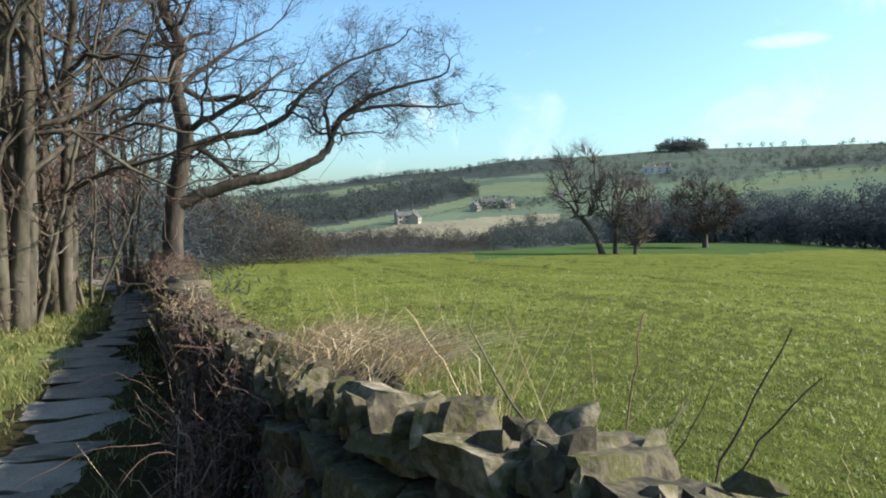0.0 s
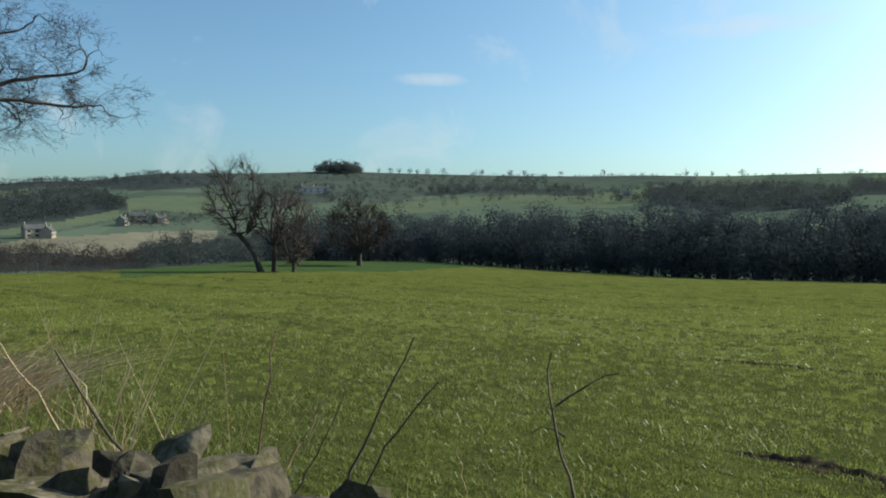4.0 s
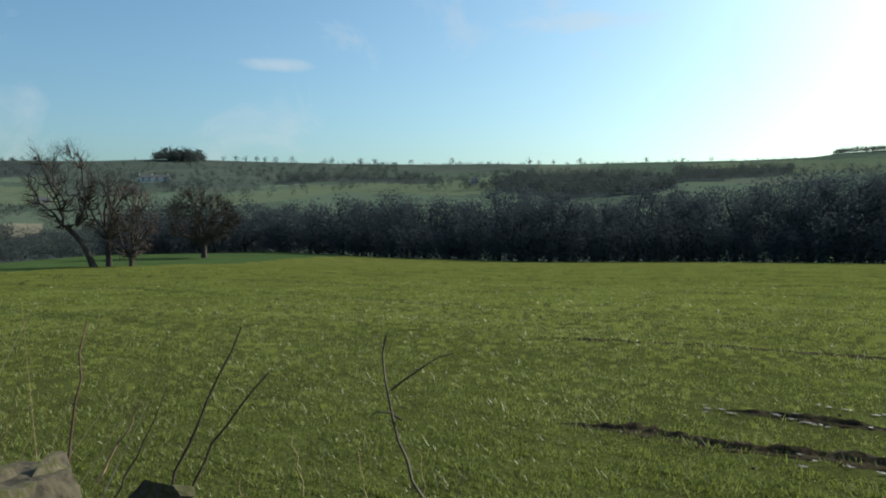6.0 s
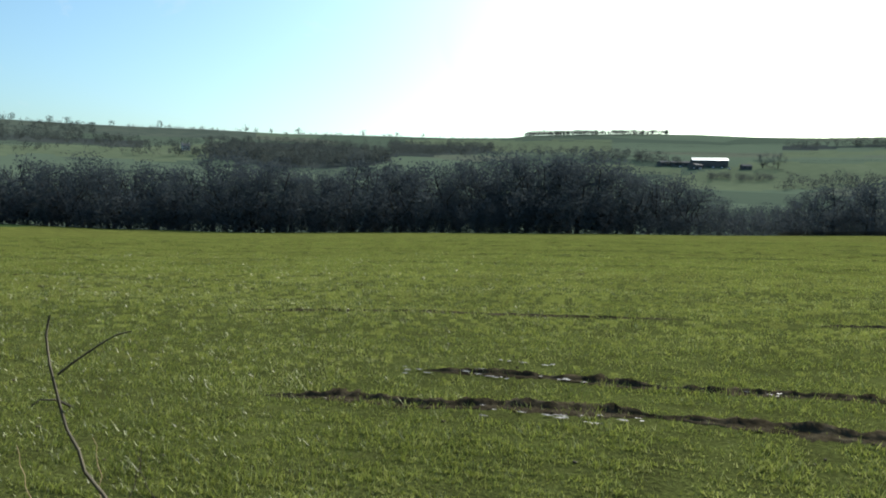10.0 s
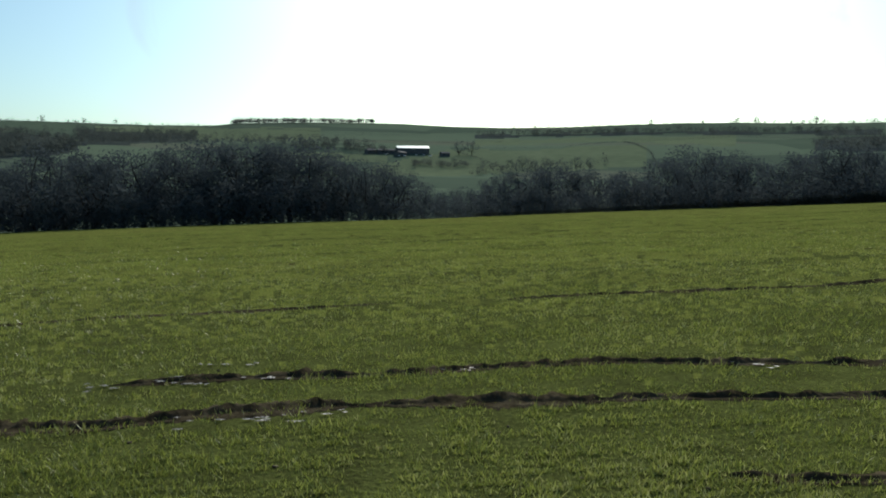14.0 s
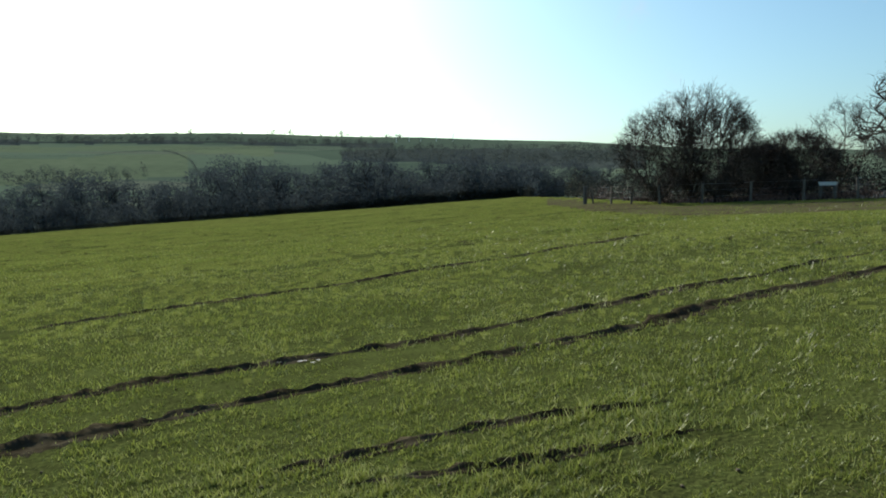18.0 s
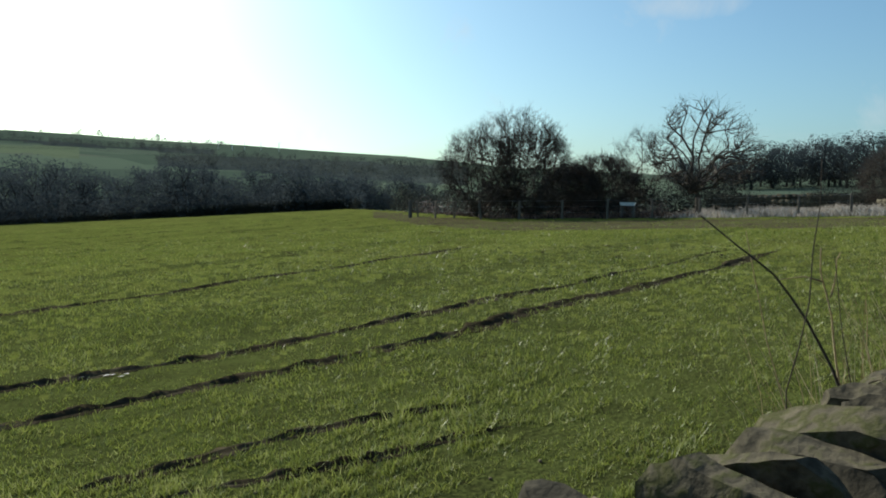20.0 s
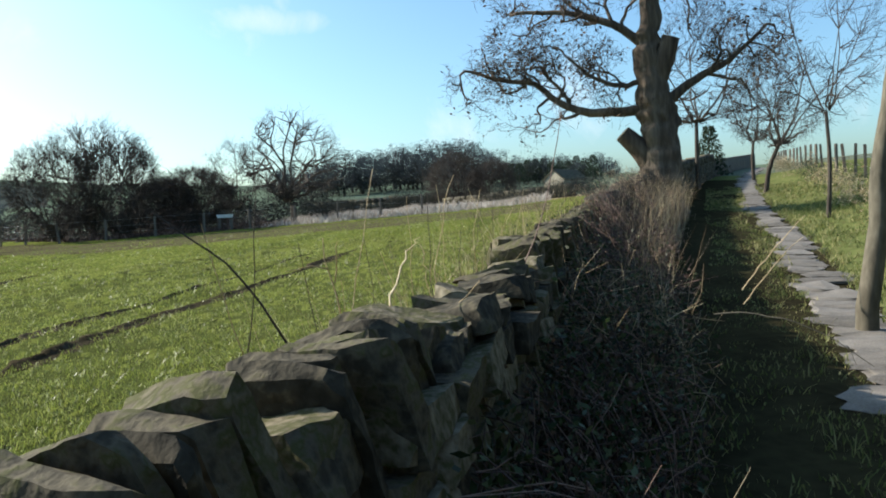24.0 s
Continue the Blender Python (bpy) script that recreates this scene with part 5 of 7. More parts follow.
# ---- crop, ruts and puddles ----
RUTS = [smooth_line([(*p, 0) for p in q], 16)[:, :2] for q in (
    [(4.85, 4.3), (5.03, 3.75), (5.2, 2.95), (5.38, 2.1), (5.55, 1.2), (5.72, 0.0), (5.85, -0.8), (5.98, -2.1), (6.05, -3.5), (6.2, -5.0), (6.5, -6.3), (6.85, -8.2), (7.5, -12.0), (8.6, -17.0)],
    [(6.2, 3.6), (6.5, 2.4), (6.8, 1.1), (7.02, 0.2), (7.12, -0.9), (7.17, -2.5), (7.28, -4.4), (7.5, -6.2), (7.85, -8.3), (8.6, -12.0), (9.8, -17.0)],
    [(11.8, 0.6), (12.2, -0.7), (12.65, -2.9), (13.25, -5.4), (14.3, -9.0), (16.0, -14.0)],
    [(4.5, -0.8), (4.36, -1.7), (4.2, -2.6), (4.05, -3.6)],
    [(3.95, -1.2), (3.72, -1.9), (3.58, -2.5), (3.52, -3.4)],
    [(9.0, 9.0), (10.4, 5.4), (11.4, 2.2)],
    [(14.0, 20.0), (18.0, 9.0), (21.5, -2.0), (25.0, -14.0)])]
RUT_SIZE = [(0.13, 0.05), (0.11, 0.042), (0.1, 0.035), (0.07, 0.035), (0.07, 0.03), (0.1, 0.025), (0.12, 0.03)]
# mud brown taken darker to add the shade inside the ruts
MUD = surface("wet_shaded_mud", [(0.3, (0.022, 0.018, 0.011)), (0.5, (0.05, 0.041, 0.025)), (0.7, (0.095, 0.08, 0.053))], fine=14, coarse=2, rough=1.0, spec=0.0, bump=0.9, depth=0.03)
WATER = surface("puddle_water", [(0.3, (0.06, 0.05, 0.04)), (0.7, (0.1, 0.086, 0.07))], fine=30, coarse=3, rough=0.5, bump=0.8, depth=0.02, spec=0.35)


def rut_offset(x, y):
    """Distance to the nearest rut's middle over its half width."""
    best = np.full(np.shape(x), 99.0)
    for line, (w, _) in zip(RUTS, RUT_SIZE):
        s, _w = off_line(x, y, line[::4])
        best = np.minimum(best, np.abs(s) / w)
    return best


def soil_height(x, y):
    return land(x, y) + 0.03 * np.sin(x * 1.3 + 2 * np.sin(y * 0.31)) * np.sin(y * 0.9 + x * 0.2)


rng = np.random.default_rng(40)
for k, (line, (w, deep)) in enumerate(zip(RUTS[:6], RUT_SIZE)):
    n = len(line)
    step = np.linalg.norm(np.diff(line, axis=0), axis=1).sum()
    m = max(int(step / 0.05), 80)
    t = np.linspace(0, n - 1, m)
    c = np.stack([np.interp(t, np.arange(n), line[:, 0]), np.interp(t, np.arange(n), line[:, 1])], -1)
    d = np.gradient(c, axis=0)
    d /= np.linalg.norm(d, axis=1, keepdims=True)
    nrm = np.stack([-d[:, 1], d[:, 0]], -1)          # away from the lane
    c = c + nrm * (0.05 * np.convolve(rng.normal(size=m), np.hanning(61) / 4.8, 'same') + 0.008 * rng.normal(size=m))[:, None]
    gap = np.convolve(rng.normal(size=m), np.hanning(41) / 3.9, 'same')
    wob = (0.85 + 0.22 * gap + 0.16 * np.convolve(rng.normal(size=m), np.hanning(9) / 1.7, 'same')).clip(0.25, 1.5) * np.clip(np.minimum(np.arange(m), m - 1 - np.arange(m)) / 20, 0, 1)
    cols = []
    for f, h, jag in ((1.25, -0.3, 0.1), (0.95, 0.6, 0.35), (0.55, 0.85, 0.4), (0.25, 0.25, 0.3), (0.0, 0.03, 0.15), (-0.45, 0.03, 0.15), (-0.75, 0.12, 0.3), (-1.05, -0.3, 0.1)):
        q = c + nrm * (w * f * wob * (1 + 0.16 * rng.normal(size=m)))[:, None]
        z = soil_height(q[:, 0], q[:, 1]) + deep * h * (1 + jag * np.convolve(rng.normal(size=m), np.hanning(7) / 1.8, 'same')).clip(0.3) * wob.clip(0, 0.85) + 0.003
        cols.append(np.c_[q, z])
    v = np.stack(cols, 1).reshape(-1, 3)
    i = np.arange(m - 1)[:, None] * 8
    j = np.arange(7)[None]
    f = np.stack([i + j, i + 8 + j, i + 9 + j, i + j + 1], -1).reshape(-1, 4)
    tagged(new("wheel_rut", raw("wheel_rut", v, f, MUD, True)), "dark muddy tractor rut across the green crop" if k < 3 else "short muddy drill furrow in the green crop", "rut", "tractor ruts", "structure")

PUDDLES = [(6.1, 3.56, 0.3, 0.1), (6.35, 3.1, 0.34, 0.1), (6.3, 2.8, 0.22, 0.08), (6.94, 2.84, 0.32, 0.1), (6.5, 2.3, 0.24, 0.08), (5.2, 2.35, 0.26, 0.06), (5.25, 1.85, 0.3, 0.06), (5.4, 1.3, 0.22, 0.05), (7.05, -1.9, 0.3, 0.07), (6.9, 0.6, 0.2, 0.05)]
for x, y, a, b in [(x + rng.normal(0, 0.07), y + rng.normal(0, 0.16), a * rng.uniform(0.15, 0.4), b * 0.6) for x, y, a, b in PUDDLES for _ in range(5)]:
    n = 22
    ang = np.arange(n) * 2 * np.pi / n
    rr = (1 + 0.4 * rng.normal(size=n)).clip(0.2)
    turn = math.radians(105)
    px, py = np.cos(ang) * a * rr * 0.36, np.sin(ang) * b * rr * 0.4
    q = np.stack([x + px * math.cos(turn) - py * math.sin(turn), y + px * math.sin(turn) + py * math.cos(turn)], -1)
    z = float(soil_height(np.array([x]), np.array([y]))[0]) + 0.016
    v = np.concatenate([np.c_[q, np.full(n, z)], np.c_[x + (q[:, 0] - x) * 1.25, y + (q[:, 1] - y) * 1.25, np.full(n, z - 0.05)], [[x, y, z + 0.001]]])
    f = [[i, (i + 1) % n, 2 * n, 2 * n] for i in range(n)]
    f3 = np.array([[i, (i + 1) % n, 2 * n] for i in range(n)])
    tagged(new("puddle", raw("puddle", v[[*range(n), 2 * n]], np.where(f3 == 2 * n, n, f3), WATER)), "shallow bright puddle in the crop field", "puddle", "puddles", "structure")


def scatter(count, lo, hi, a0, a1, seed):
    """Points over a sector of the field, thicker near by, drawn towards drill rows."""
    g = np.random.default_rng(seed)
    r = lo * (hi / lo) ** g.uniform(0, 1, count) if hi / lo > 3 else np.sqrt(g.uniform(lo * lo, hi * hi, count))
    a = np.radians(g.uniform(a0, a1, count))
    x, y = EYE[0] + r * np.sin(a), EYE[1] + r * np.cos(a)
    # rows run with the wall, 12 cm apart
    ux, uy = 0.975, 0.22
    q = x * ux + y * uy
    shift = (np.round(q / 0.12) * 0.12 - q) * 0.75 * (r < 14)
    x, y = x + shift * ux, y + shift * uy
    s, _ = off_line(x, y, WALL_LINE)
    rut = rut_offset(x, y)
    edge_ = table(np.degrees(np.arctan2(x - EYE[0], y - EYE[1])), LAND, 3)
    lane_ = y * ux - x * uy
    thin = np.array([0.4 * noise.noise(Vector((u * 1.9, w_ * 0.13, 3.0))) + 0.25 * noise.noise(Vector((u * 1.2, w_ * 0.9, 5.0))) + 0.75 * noise.noise(Vector((u * 6.0, w_ * 3.4, 7.0))) for u, w_ in zip(q, lane_)])
    bare = np.zeros(count)
    for bx, by, ba, bb in PUDDLES:
        bare = np.maximum(bare, np.exp(-(((x - bx) / 0.2) ** 2 + ((y - by) / 0.34) ** 2)))
    brown = 0.4 * np.exp(-((x - 6.4) / 0.8) ** 2 - ((y - 2.6) / 1.7) ** 2) + 0.1 * np.exp(-((x - 6.4) / 1.6) ** 2) * (y < 4)
    bear = np.degrees(np.arctan2(x - EYE[0], y - EYE[1]))
    headland = (r > edge_ * 0.66) & (r < edge_ * 0.9) & (bear > 123.5) & (bear < 168)
    keep = (s > 0.5) & (g.random(count) < np.clip((rut - 0.2) / 0.7, 0.3, 1)) & (g.random(count) > bare) & (g.random(count) > brown) & (g.random(count) > 0.55 * headland) & (thin > -0.42 + 0.4 * g.random(count)) & (
        np.hypot(x - EYE[0], y - EYE[1]) < edge_)
    return x[keep], y[keep], thin[keep], g


near_x, near_y, near_t, g = scatter(230000, 1.7, 40.0, -35, 170, 1)
fade = g.random(len(near_x)) < np.clip((40 - np.hypot(near_x, near_y)) / 22, 0, 1)
near_x, near_y, near_t = near_x[fade], near_y[fade], near_t[fade]
each = 4
grow_ = (1 + 1.4 * near_t.clip(-0.5, 0.7)) * (1 + 0.6 * np.exp(-((rut_offset(near_x, near_y) - 1.3) / 0.4) ** 2)) * g.uniform(0.6, 1.3, len(near_x))
wide_ = 0.012 + 0.0032 * np.hypot(near_x, near_y)
near_x, near_y, grow_, wide_ = (np.repeat(q, each) for q in (near_x, near_y, grow_, wide_))
near_x, near_y = near_x + g.normal(0, 1, len(near_x)) * wide_, near_y + g.normal(0, 1, len(near_x)) * wide_ * 1.3
h = (0.014 + 0.022 * g.random(len(near_x))) * grow_ * (0.85 + 0.03 * np.hypot(near_x, near_y))
v, f = slivers(np.c_[near_x, near_y, soil_height(near_x, near_y) - 0.006], h, (0.0045 + 0.005 * g.random(len(h))) * (0.65 + np.hypot(near_x, near_y) / 11), g.uniform(0.1, 1.2, len(h)), g)
tagged(new("crop", raw("crop", v, f, CROP)), "young green cereal crop in drilled rows", "crop", kind="stuff")
mid_x, mid_y, mid_t, g = scatter(200000, 22.0, 80.0, -24, 166, 2)
far_k = np.hypot(mid_x, mid_y) / 20
h = (0.02 + 0.025 * g.random(len(mid_x))) * (1 + 1.1 * mid_t.clip(-0.6, 0.8)) * (0.85 + 0.12 * far_k)
wd = (0.008 + 0.007 * g.random(len(h))) * (0.6 + far_k)
v, f = slivers(np.c_[mid_x, mid_y, soil_height(mid_x, mid_y) - 0.005], h, wd, g.uniform(0.1, 1.0, len(h)), g)
tagged(new("crop", raw("crop", v, f, CROP_FAR)), "young green cereal crop towards the far field edge", "crop", kind="stuff")

# flat dark flecks for the shaded hollows between the tufts, longest with the rows
hollow = Soup()
for k in range(620):
    r, a = 16 * (60 / 16) ** rng.random(), math.radians(rng.uniform(-20, 160))
    x, y = EYE[0] + r * math.sin(a), EYE[1] + r * math.cos(a)
    s, _ = off_line(np.array([x]), np.array([y]), WALL_LINE)
    if s[0] < 0.6:
        continue
    ang = np.arange(10) * 0.628
    rr = rng.uniform(0.5, 1.3, 10)
    u, w_ = np.cos(ang) * rr * rng.uniform(0.04, 0.15) * (0.6 + r / 22), np.sin(ang) * rr * rng.uniform(0.015, 0.04) * (0.7 + r / 16)
    px, py = x + u * -0.22 + w_ * 0.975, y + u * 0.975 + w_ * 0.22
    pz = soil_height(px, py) + 0.007 + 0.0004 * r
    c_ = np.array([[x, y, float(soil_height(np.array([x]), np.array([y]))[0]) + 0.005]])
    i = np.arange(0, 10, 2)
    hollow.add(np.concatenate([np.c_[px, py, pz], c_]), np.stack([i, i + 1, (i + 2) % 10, np.full(5, 10)], -1))
tagged(new("shade_flecks", hollow.mesh("shade_flecks", MUD)), "dark soil flecks standing for shaded hollows among the crop", "soil", kind="stuff")

# clods and stones on the soil
cl = Soup()
for k in range(160):
    r, a = 1.5 * (9 / 1.5) ** rng.random(), math.radians(rng.uniform(-20, 165))
    x, y = EYE[0] + r * math.sin(a), EYE[1] + r * math.cos(a)
    s, _ = off_line(np.array([x]), np.array([y]), WALL_LINE)
    if s[0] > 0.45:
        sz_ = rng.uniform(0.006, 0.02)
        add_box(cl, x, y, float(soil_height(np.array([x]), np.array([y]))[0]) + sz_ * 0.2, rng.uniform(0, 6), (sz_ * 1.4, sz_, sz_ * 0.8), 0, 0.18)
tagged(new("clods", cl.mesh("clods", EARTH)), "clods of dark earth among the crop", "soil", kind="stuff")

# ---- verge grass on both sides of the path ----
g = np.random.default_rng(44)
n = 72000
yy = np.concatenate([g.uniform(-2.5, 22, n // 2), g.uniform(-34, -2.5, n // 2)])
pc = np.interp(-yy, -PL[:, 1], PL[:, 0])
side = g.random(n) < 0.55
side = side | (g.random(n) < 0.85)
joint = g.random(n) < 0.06
xx = np.where(joint, pc + g.uniform(-0.5, 0.5, n), np.where(side, pc - 0.28 - g.uniform(0, 1, n) ** 1.3 * 3.4, pc + 0.3 + g.uniform(0, 0.5, n)))
s, _ = off_line(xx, yy, WALL_LINE)
inner = (yy < -2.0) & (g.random(n) < 0.4)
xx = np.where(inner, pc + 0.3 + g.uniform(0, 1, n) ** 1.4 * 1.3, xx)
s, _ = off_line(xx, yy, WALL_LINE)
clump = np.array([noise.noise(Vector((a * 2.2, b * 2.2, 1.0))) for a, b in zip(xx, yy)])
keep = (s < -0.25) & (clump > -0.35 * g.random(n))
xx, yy, clump = xx[keep], yy[keep], clump[keep]
far_k = np.abs(yy) / 12
h = (0.035 + 0.07 * g.random(len(xx))) * np.where(joint[keep] | inner[keep], 0.45, 1.0) * (1.1 + clump.clip(-0.5, 0.8))
v, f = blades(np.c_[xx, yy, land(xx, yy) - 0.01], h, (0.006 + 0.006 * g.random(len(h))) * (0.7 + far_k), g.uniform(0.2, 1.1, len(h)), g)
tagged(new("verge_grass", raw("verge_grass", v, f, VERGE)), "short yellow-green grass on the path verges", "grass", kind="stuff")

# ---- brambles, dead stalks and canes along the wall ----
def cane(soup, foot, tip, bow, r0, r1, rng_, steps=8, kink=0.015):
    foot, tip, bow = (np.asarray(q, float) for q in (foot, tip, bow))
    t = np.linspace(0, 1, steps)[:, None]
    p = foot * (1 - t) + tip * t + bow * (4 * t * (1 - t))
    p[1:] += rng_.normal(0, kink, (steps - 1, 3))
    soup.tube(p, np.linspace(r0, r1, steps), 3)
    return p


def bramble(y0, y1, canes_n, height, out, label, seed, over=0.25, leaf_n=1500, green=0.4, stalks=300):
    """A tangle of arching canes on the lane side of the wall, between two places along it."""
    g_ = np.random.default_rng(seed)
    s0, s1 = sorted((wall_way(y0), wall_way(y1)))
    xm, ym, am = wall_point((s0 + s1) / 2)
    base = np.array([xm, ym, float(path_height(ym))])
    root = empty("bramble_thicket", tuple(base), label, "bramble", "brambles on the wall")
    cs, tw, pts = Soup(), Soup(), []
    for k in range(canes_n):
        x, y, a = wall_point(g_.uniform(s0, s1))
        nx_, ny_ = math.sin(a), -math.cos(a)          # towards the lane
        o = g_.uniform(0.15, out)
        foot = np.array([x + nx_ * o, y + ny_ * o, float(path_height(y)) + g_.uniform(0, 0.3)])
        o2 = g_.uniform(-over, out * 1.15)
        w = g_.normal(0, 0.5)
        crest = height * (g_.uniform(0.8, 1.06) if o2 < 0.3 else g_.uniform(0.25, 0.95) * (1 - 0.4 * (o2 - 0.3) / out))
        tip = np.array([x + nx_ * o2 + math.cos(a) * w, y + ny_ * o2 + math.sin(a) * w, float(path_height(y)) + crest])
        p = cane(cs, foot - base, tip - base, (0, 0, g_.uniform(0.0, 0.3)), g_.uniform(0.003, 0.0075), 0.002, g_, 9, 0.022)
        pts.append(p[3:])
        for q in p[4:]:
            if g_.random() < 0.5:
                e = q + g_.normal(0, 0.1, 3) + np.array([0, 0, 0.03])
                tw.tube([q, (q + e) / 2 + g_.normal(0, 0.012, 3), e], [0.002, 0.0016, 0.001], 3)
    tagged(part("cane_tangle", cs.mesh("cane_tangle", BRAMBLE), root, "thorny brown canes"), kind="stuff")
    tagged(part("twig_tangle", tw.mesh("twig_tangle", BRAMBLE if seed % 3 else DRY), root), kind="stuff")
    pts = np.concatenate(pts)
    for name, mat, share in (("dead_foliage", LEAF_DEAD, 1 - green), ("green_foliage", LEAF_GREEN, green)):
        m = int(leaf_n * share)
        if m:
            c = pts[g_.integers(len(pts), size=m)] + g_.normal(0, 0.035, (m, 3))
            v, f = quads(c, g_.uniform(0.01, 0.026, m), g_, 0.6)
            tagged(part(name, raw(name, v, f, mat), root), kind="stuff")
    if stalks:
        ss_ = g_.uniform(s0, s1, stalks)
        w = np.array([wall_point(q) for q in ss_])
        o = g_.uniform(0.05, out, stalks)
        b = np.c_[w[:, 0] + np.sin(w[:, 2]) * o, w[:, 1] - np.cos(w[:, 2]) * o, path_height(w[:, 1])] - base
        v, f = blades(b, height * g_.uniform(0.4, 1.0, stalks), 0.006, g_.uniform(0.1, 0.5, stalks), g_)
        tagged(part("stalk_tangle", raw("stalk_tangle", v, f, DRY), root, "dead straw-coloured stalks"), kind="stuff")
    return root


bramble(1.9, 3.2, 150, 0.84, 0.6, "dead dark brambles hanging on the lane side of the wall", 1, over=0.0, leaf_n=1100, green=0.2, stalks=20)
bramble(3.0, 4.6, 220, 0.82, 0.5, "dead dark brambles heaped over the wall", 10, over=0.2, leaf_n=1500, green=0.1, stalks=40)
bramble(4.4, 6.4, 230, 0.76, 0.3, "tangled dead brambles on the wall with pale stalks", 2, over=0.3, leaf_n=1200, green=0.1, stalks=120)
bramble(6.2, 9.0, 240, 0.74, 0.25, "brown brambles and dead stalks over the wall", 3, over=0.35, leaf_n=1000, green=0.2, stalks=140)
bramble(9.0, 13.0, 260, 0.84, 0.3, "brown scrub along the wall by the bent tree", 4, over=0.4, leaf_n=800, green=0.2, stalks=160)
bramble(-2.2, -4.6, 300, 0.9, 0.85, "dark brambles and ivy in the shade of the wall", 5, over=0.0, leaf_n=6500, green=0.85, stalks=20)
bramble(-4.4, -7.0, 360, 1.1, 1.0, "dark brambles and ivy in the shade of the wall", 6, over=0.1, leaf_n=7000, green=0.8, stalks=40)
bramble(-6.8, -10.5, 420, 1.3, 1.1, "leafy bramble with dead stalks beside the path", 7, over=0.2, leaf_n=5200, green=0.65, stalks=200)
bramble(-10.0, -15.0, 460, 1.5, 1.1, "pale leafless shrub stems by the path", 8, over=0.2, leaf_n=2500, green=0.4, stalks=400)
bramble(-14.5, -22.0, 460, 1.6, 1.3, "pale leafless shrub stems by the oak", 9, over=0.3, leaf_n=1200, green=0.3, stalks=700)


for k in range(12):
    yy_ = g.uniform(2.0, 5.0)
    xw, yw, aw = wall_point(wall_way(yy_))
    o_ = g.uniform(0.1, 0.6)
    soup_ = Soup()
    reach_ = np.array([math.sin(aw), -math.cos(aw), 0]) * g.uniform(0.1, 0.5) + np.array([g.normal(0, 0.2), g.normal(0, 0.25), g.uniform(-0.1, 0.35)])
    cane(soup_, (0, 0, 0), reach_, (0, 0, g.uniform(0.05, 0.25)), 0.0032, 0.0014, g, 14, 0.004)
    ob = part("bramble_cane", soup_.mesh("bramble_cane", BRAMBLE), None, "", (xw + math.sin(aw) * o_, yw - math.cos(aw) * o_, wall_top(yy_) + g.uniform(-0.35, 0.1)))
    tagged(ob, "arching thorny bramble cane over the lane", "bramble cane", "long bramble canes")


def tuft(at, n, height, spread, label, seed, lean=(0, 0, 0), width=0.005, mat=None, droop=0.7):
    """A tuft of dead grass stems."""
    g_ = np.random.default_rng(seed)
    b = np.c_[g_.normal(0, spread, (n, 2)), np.zeros(n)]
    v, f = blades(b, height * g_.uniform(0.35, 1.1, n), width * g_.uniform(0.6, 1.4, n), g_.uniform(0.1, droop, n), g_, 0.3)
    k = (v[:, 2:3] / height).clip(0) ** 1.5
    v = v + k * np.asarray(lean, float)
    ob = part("dry_grass", raw("dry_grass", v, f, mat or DRY), None, "", at)
    return tagged(ob, label, "dry grass", "dead grass tufts")


for k in range(9):
    yy_ = 2.35 + 0.2 * k
    xw, yw, aw = wall_point(wall_way(yy_))
    o_ = 0.1 + 0.12 * (k % 3)
    tuft((xw - math.sin(aw) * o_, yw + math.cos(aw) * o_, wall_top(yy_) + 0.16), 170, 0.24, 0.12, "bleached dead grass heaped over the wall top", 60 + k, (0.22, -0.14, -0.08), 0.005, None, 1.7)
for k, (x, y, n, h, sp) in enumerate(((0.45, 2.75, 60, 1.15, 0.14), (0.2, 3.2, 70, 1.25, 0.16), (-0.1, 3.7, 60, 1.3, 0.2))):
    tuft((x, y, ground_at(x, y)), n, h, sp, "tall bleached grass stems behind the wall", 74 + k, (-0.05, 0, 0))
for k, (x, y, n, h, sp) in enumerate(((1.45, -2.7, 46, 0.85, 0.16), (1.5, -3.2, 50, 0.95, 0.2), (1.62, -3.9, 55, 1.0, 0.22), (1.75, -4.8, 60, 1.0, 0.25), (1.95, -6.0, 60, 1.0, 0.28),
                                      (2.15, -7.3, 70, 1.05, 0.3), (2.4, -9.0, 80, 1.1, 0.4), (2.7, -11.5, 100, 1.1, 0.5), (3.0, -14.5, 110, 1.1, 0.6))):
    tuft((x, y, ground_at(x, y)), n, h, sp, "thin bleached grass stems on the field side of the wall", 80 + k, (0.05, 0.1, 0), 0.004)

g = np.random.default_rng(66)


def stem(label, foot, tip, bow, r, mat, twigs=(), name="stem"):
    """A single shoot with its side shoots."""
    m = Soup()
    foot, tip = np.asarray(foot, float), np.asarray(tip, float)
    cane(m, (0, 0, 0), tip - foot, bow, r, r * 0.4, g, 12, 0.006)
    ob = part(name, m.mesh(name, mat), None, "", foot)
    for a, b in twigs:
        q = Soup()
        cane(q, np.asarray(a, float) - foot, np.asarray(b, float) - foot, (0, 0, 0.02), r * 0.55, r * 0.25, g, 6, 0.005)
        part("side_shoot", q.mesh("side_shoot", mat), ob)
    return tagged(ob, label, "shoot", "shoots by the wall")


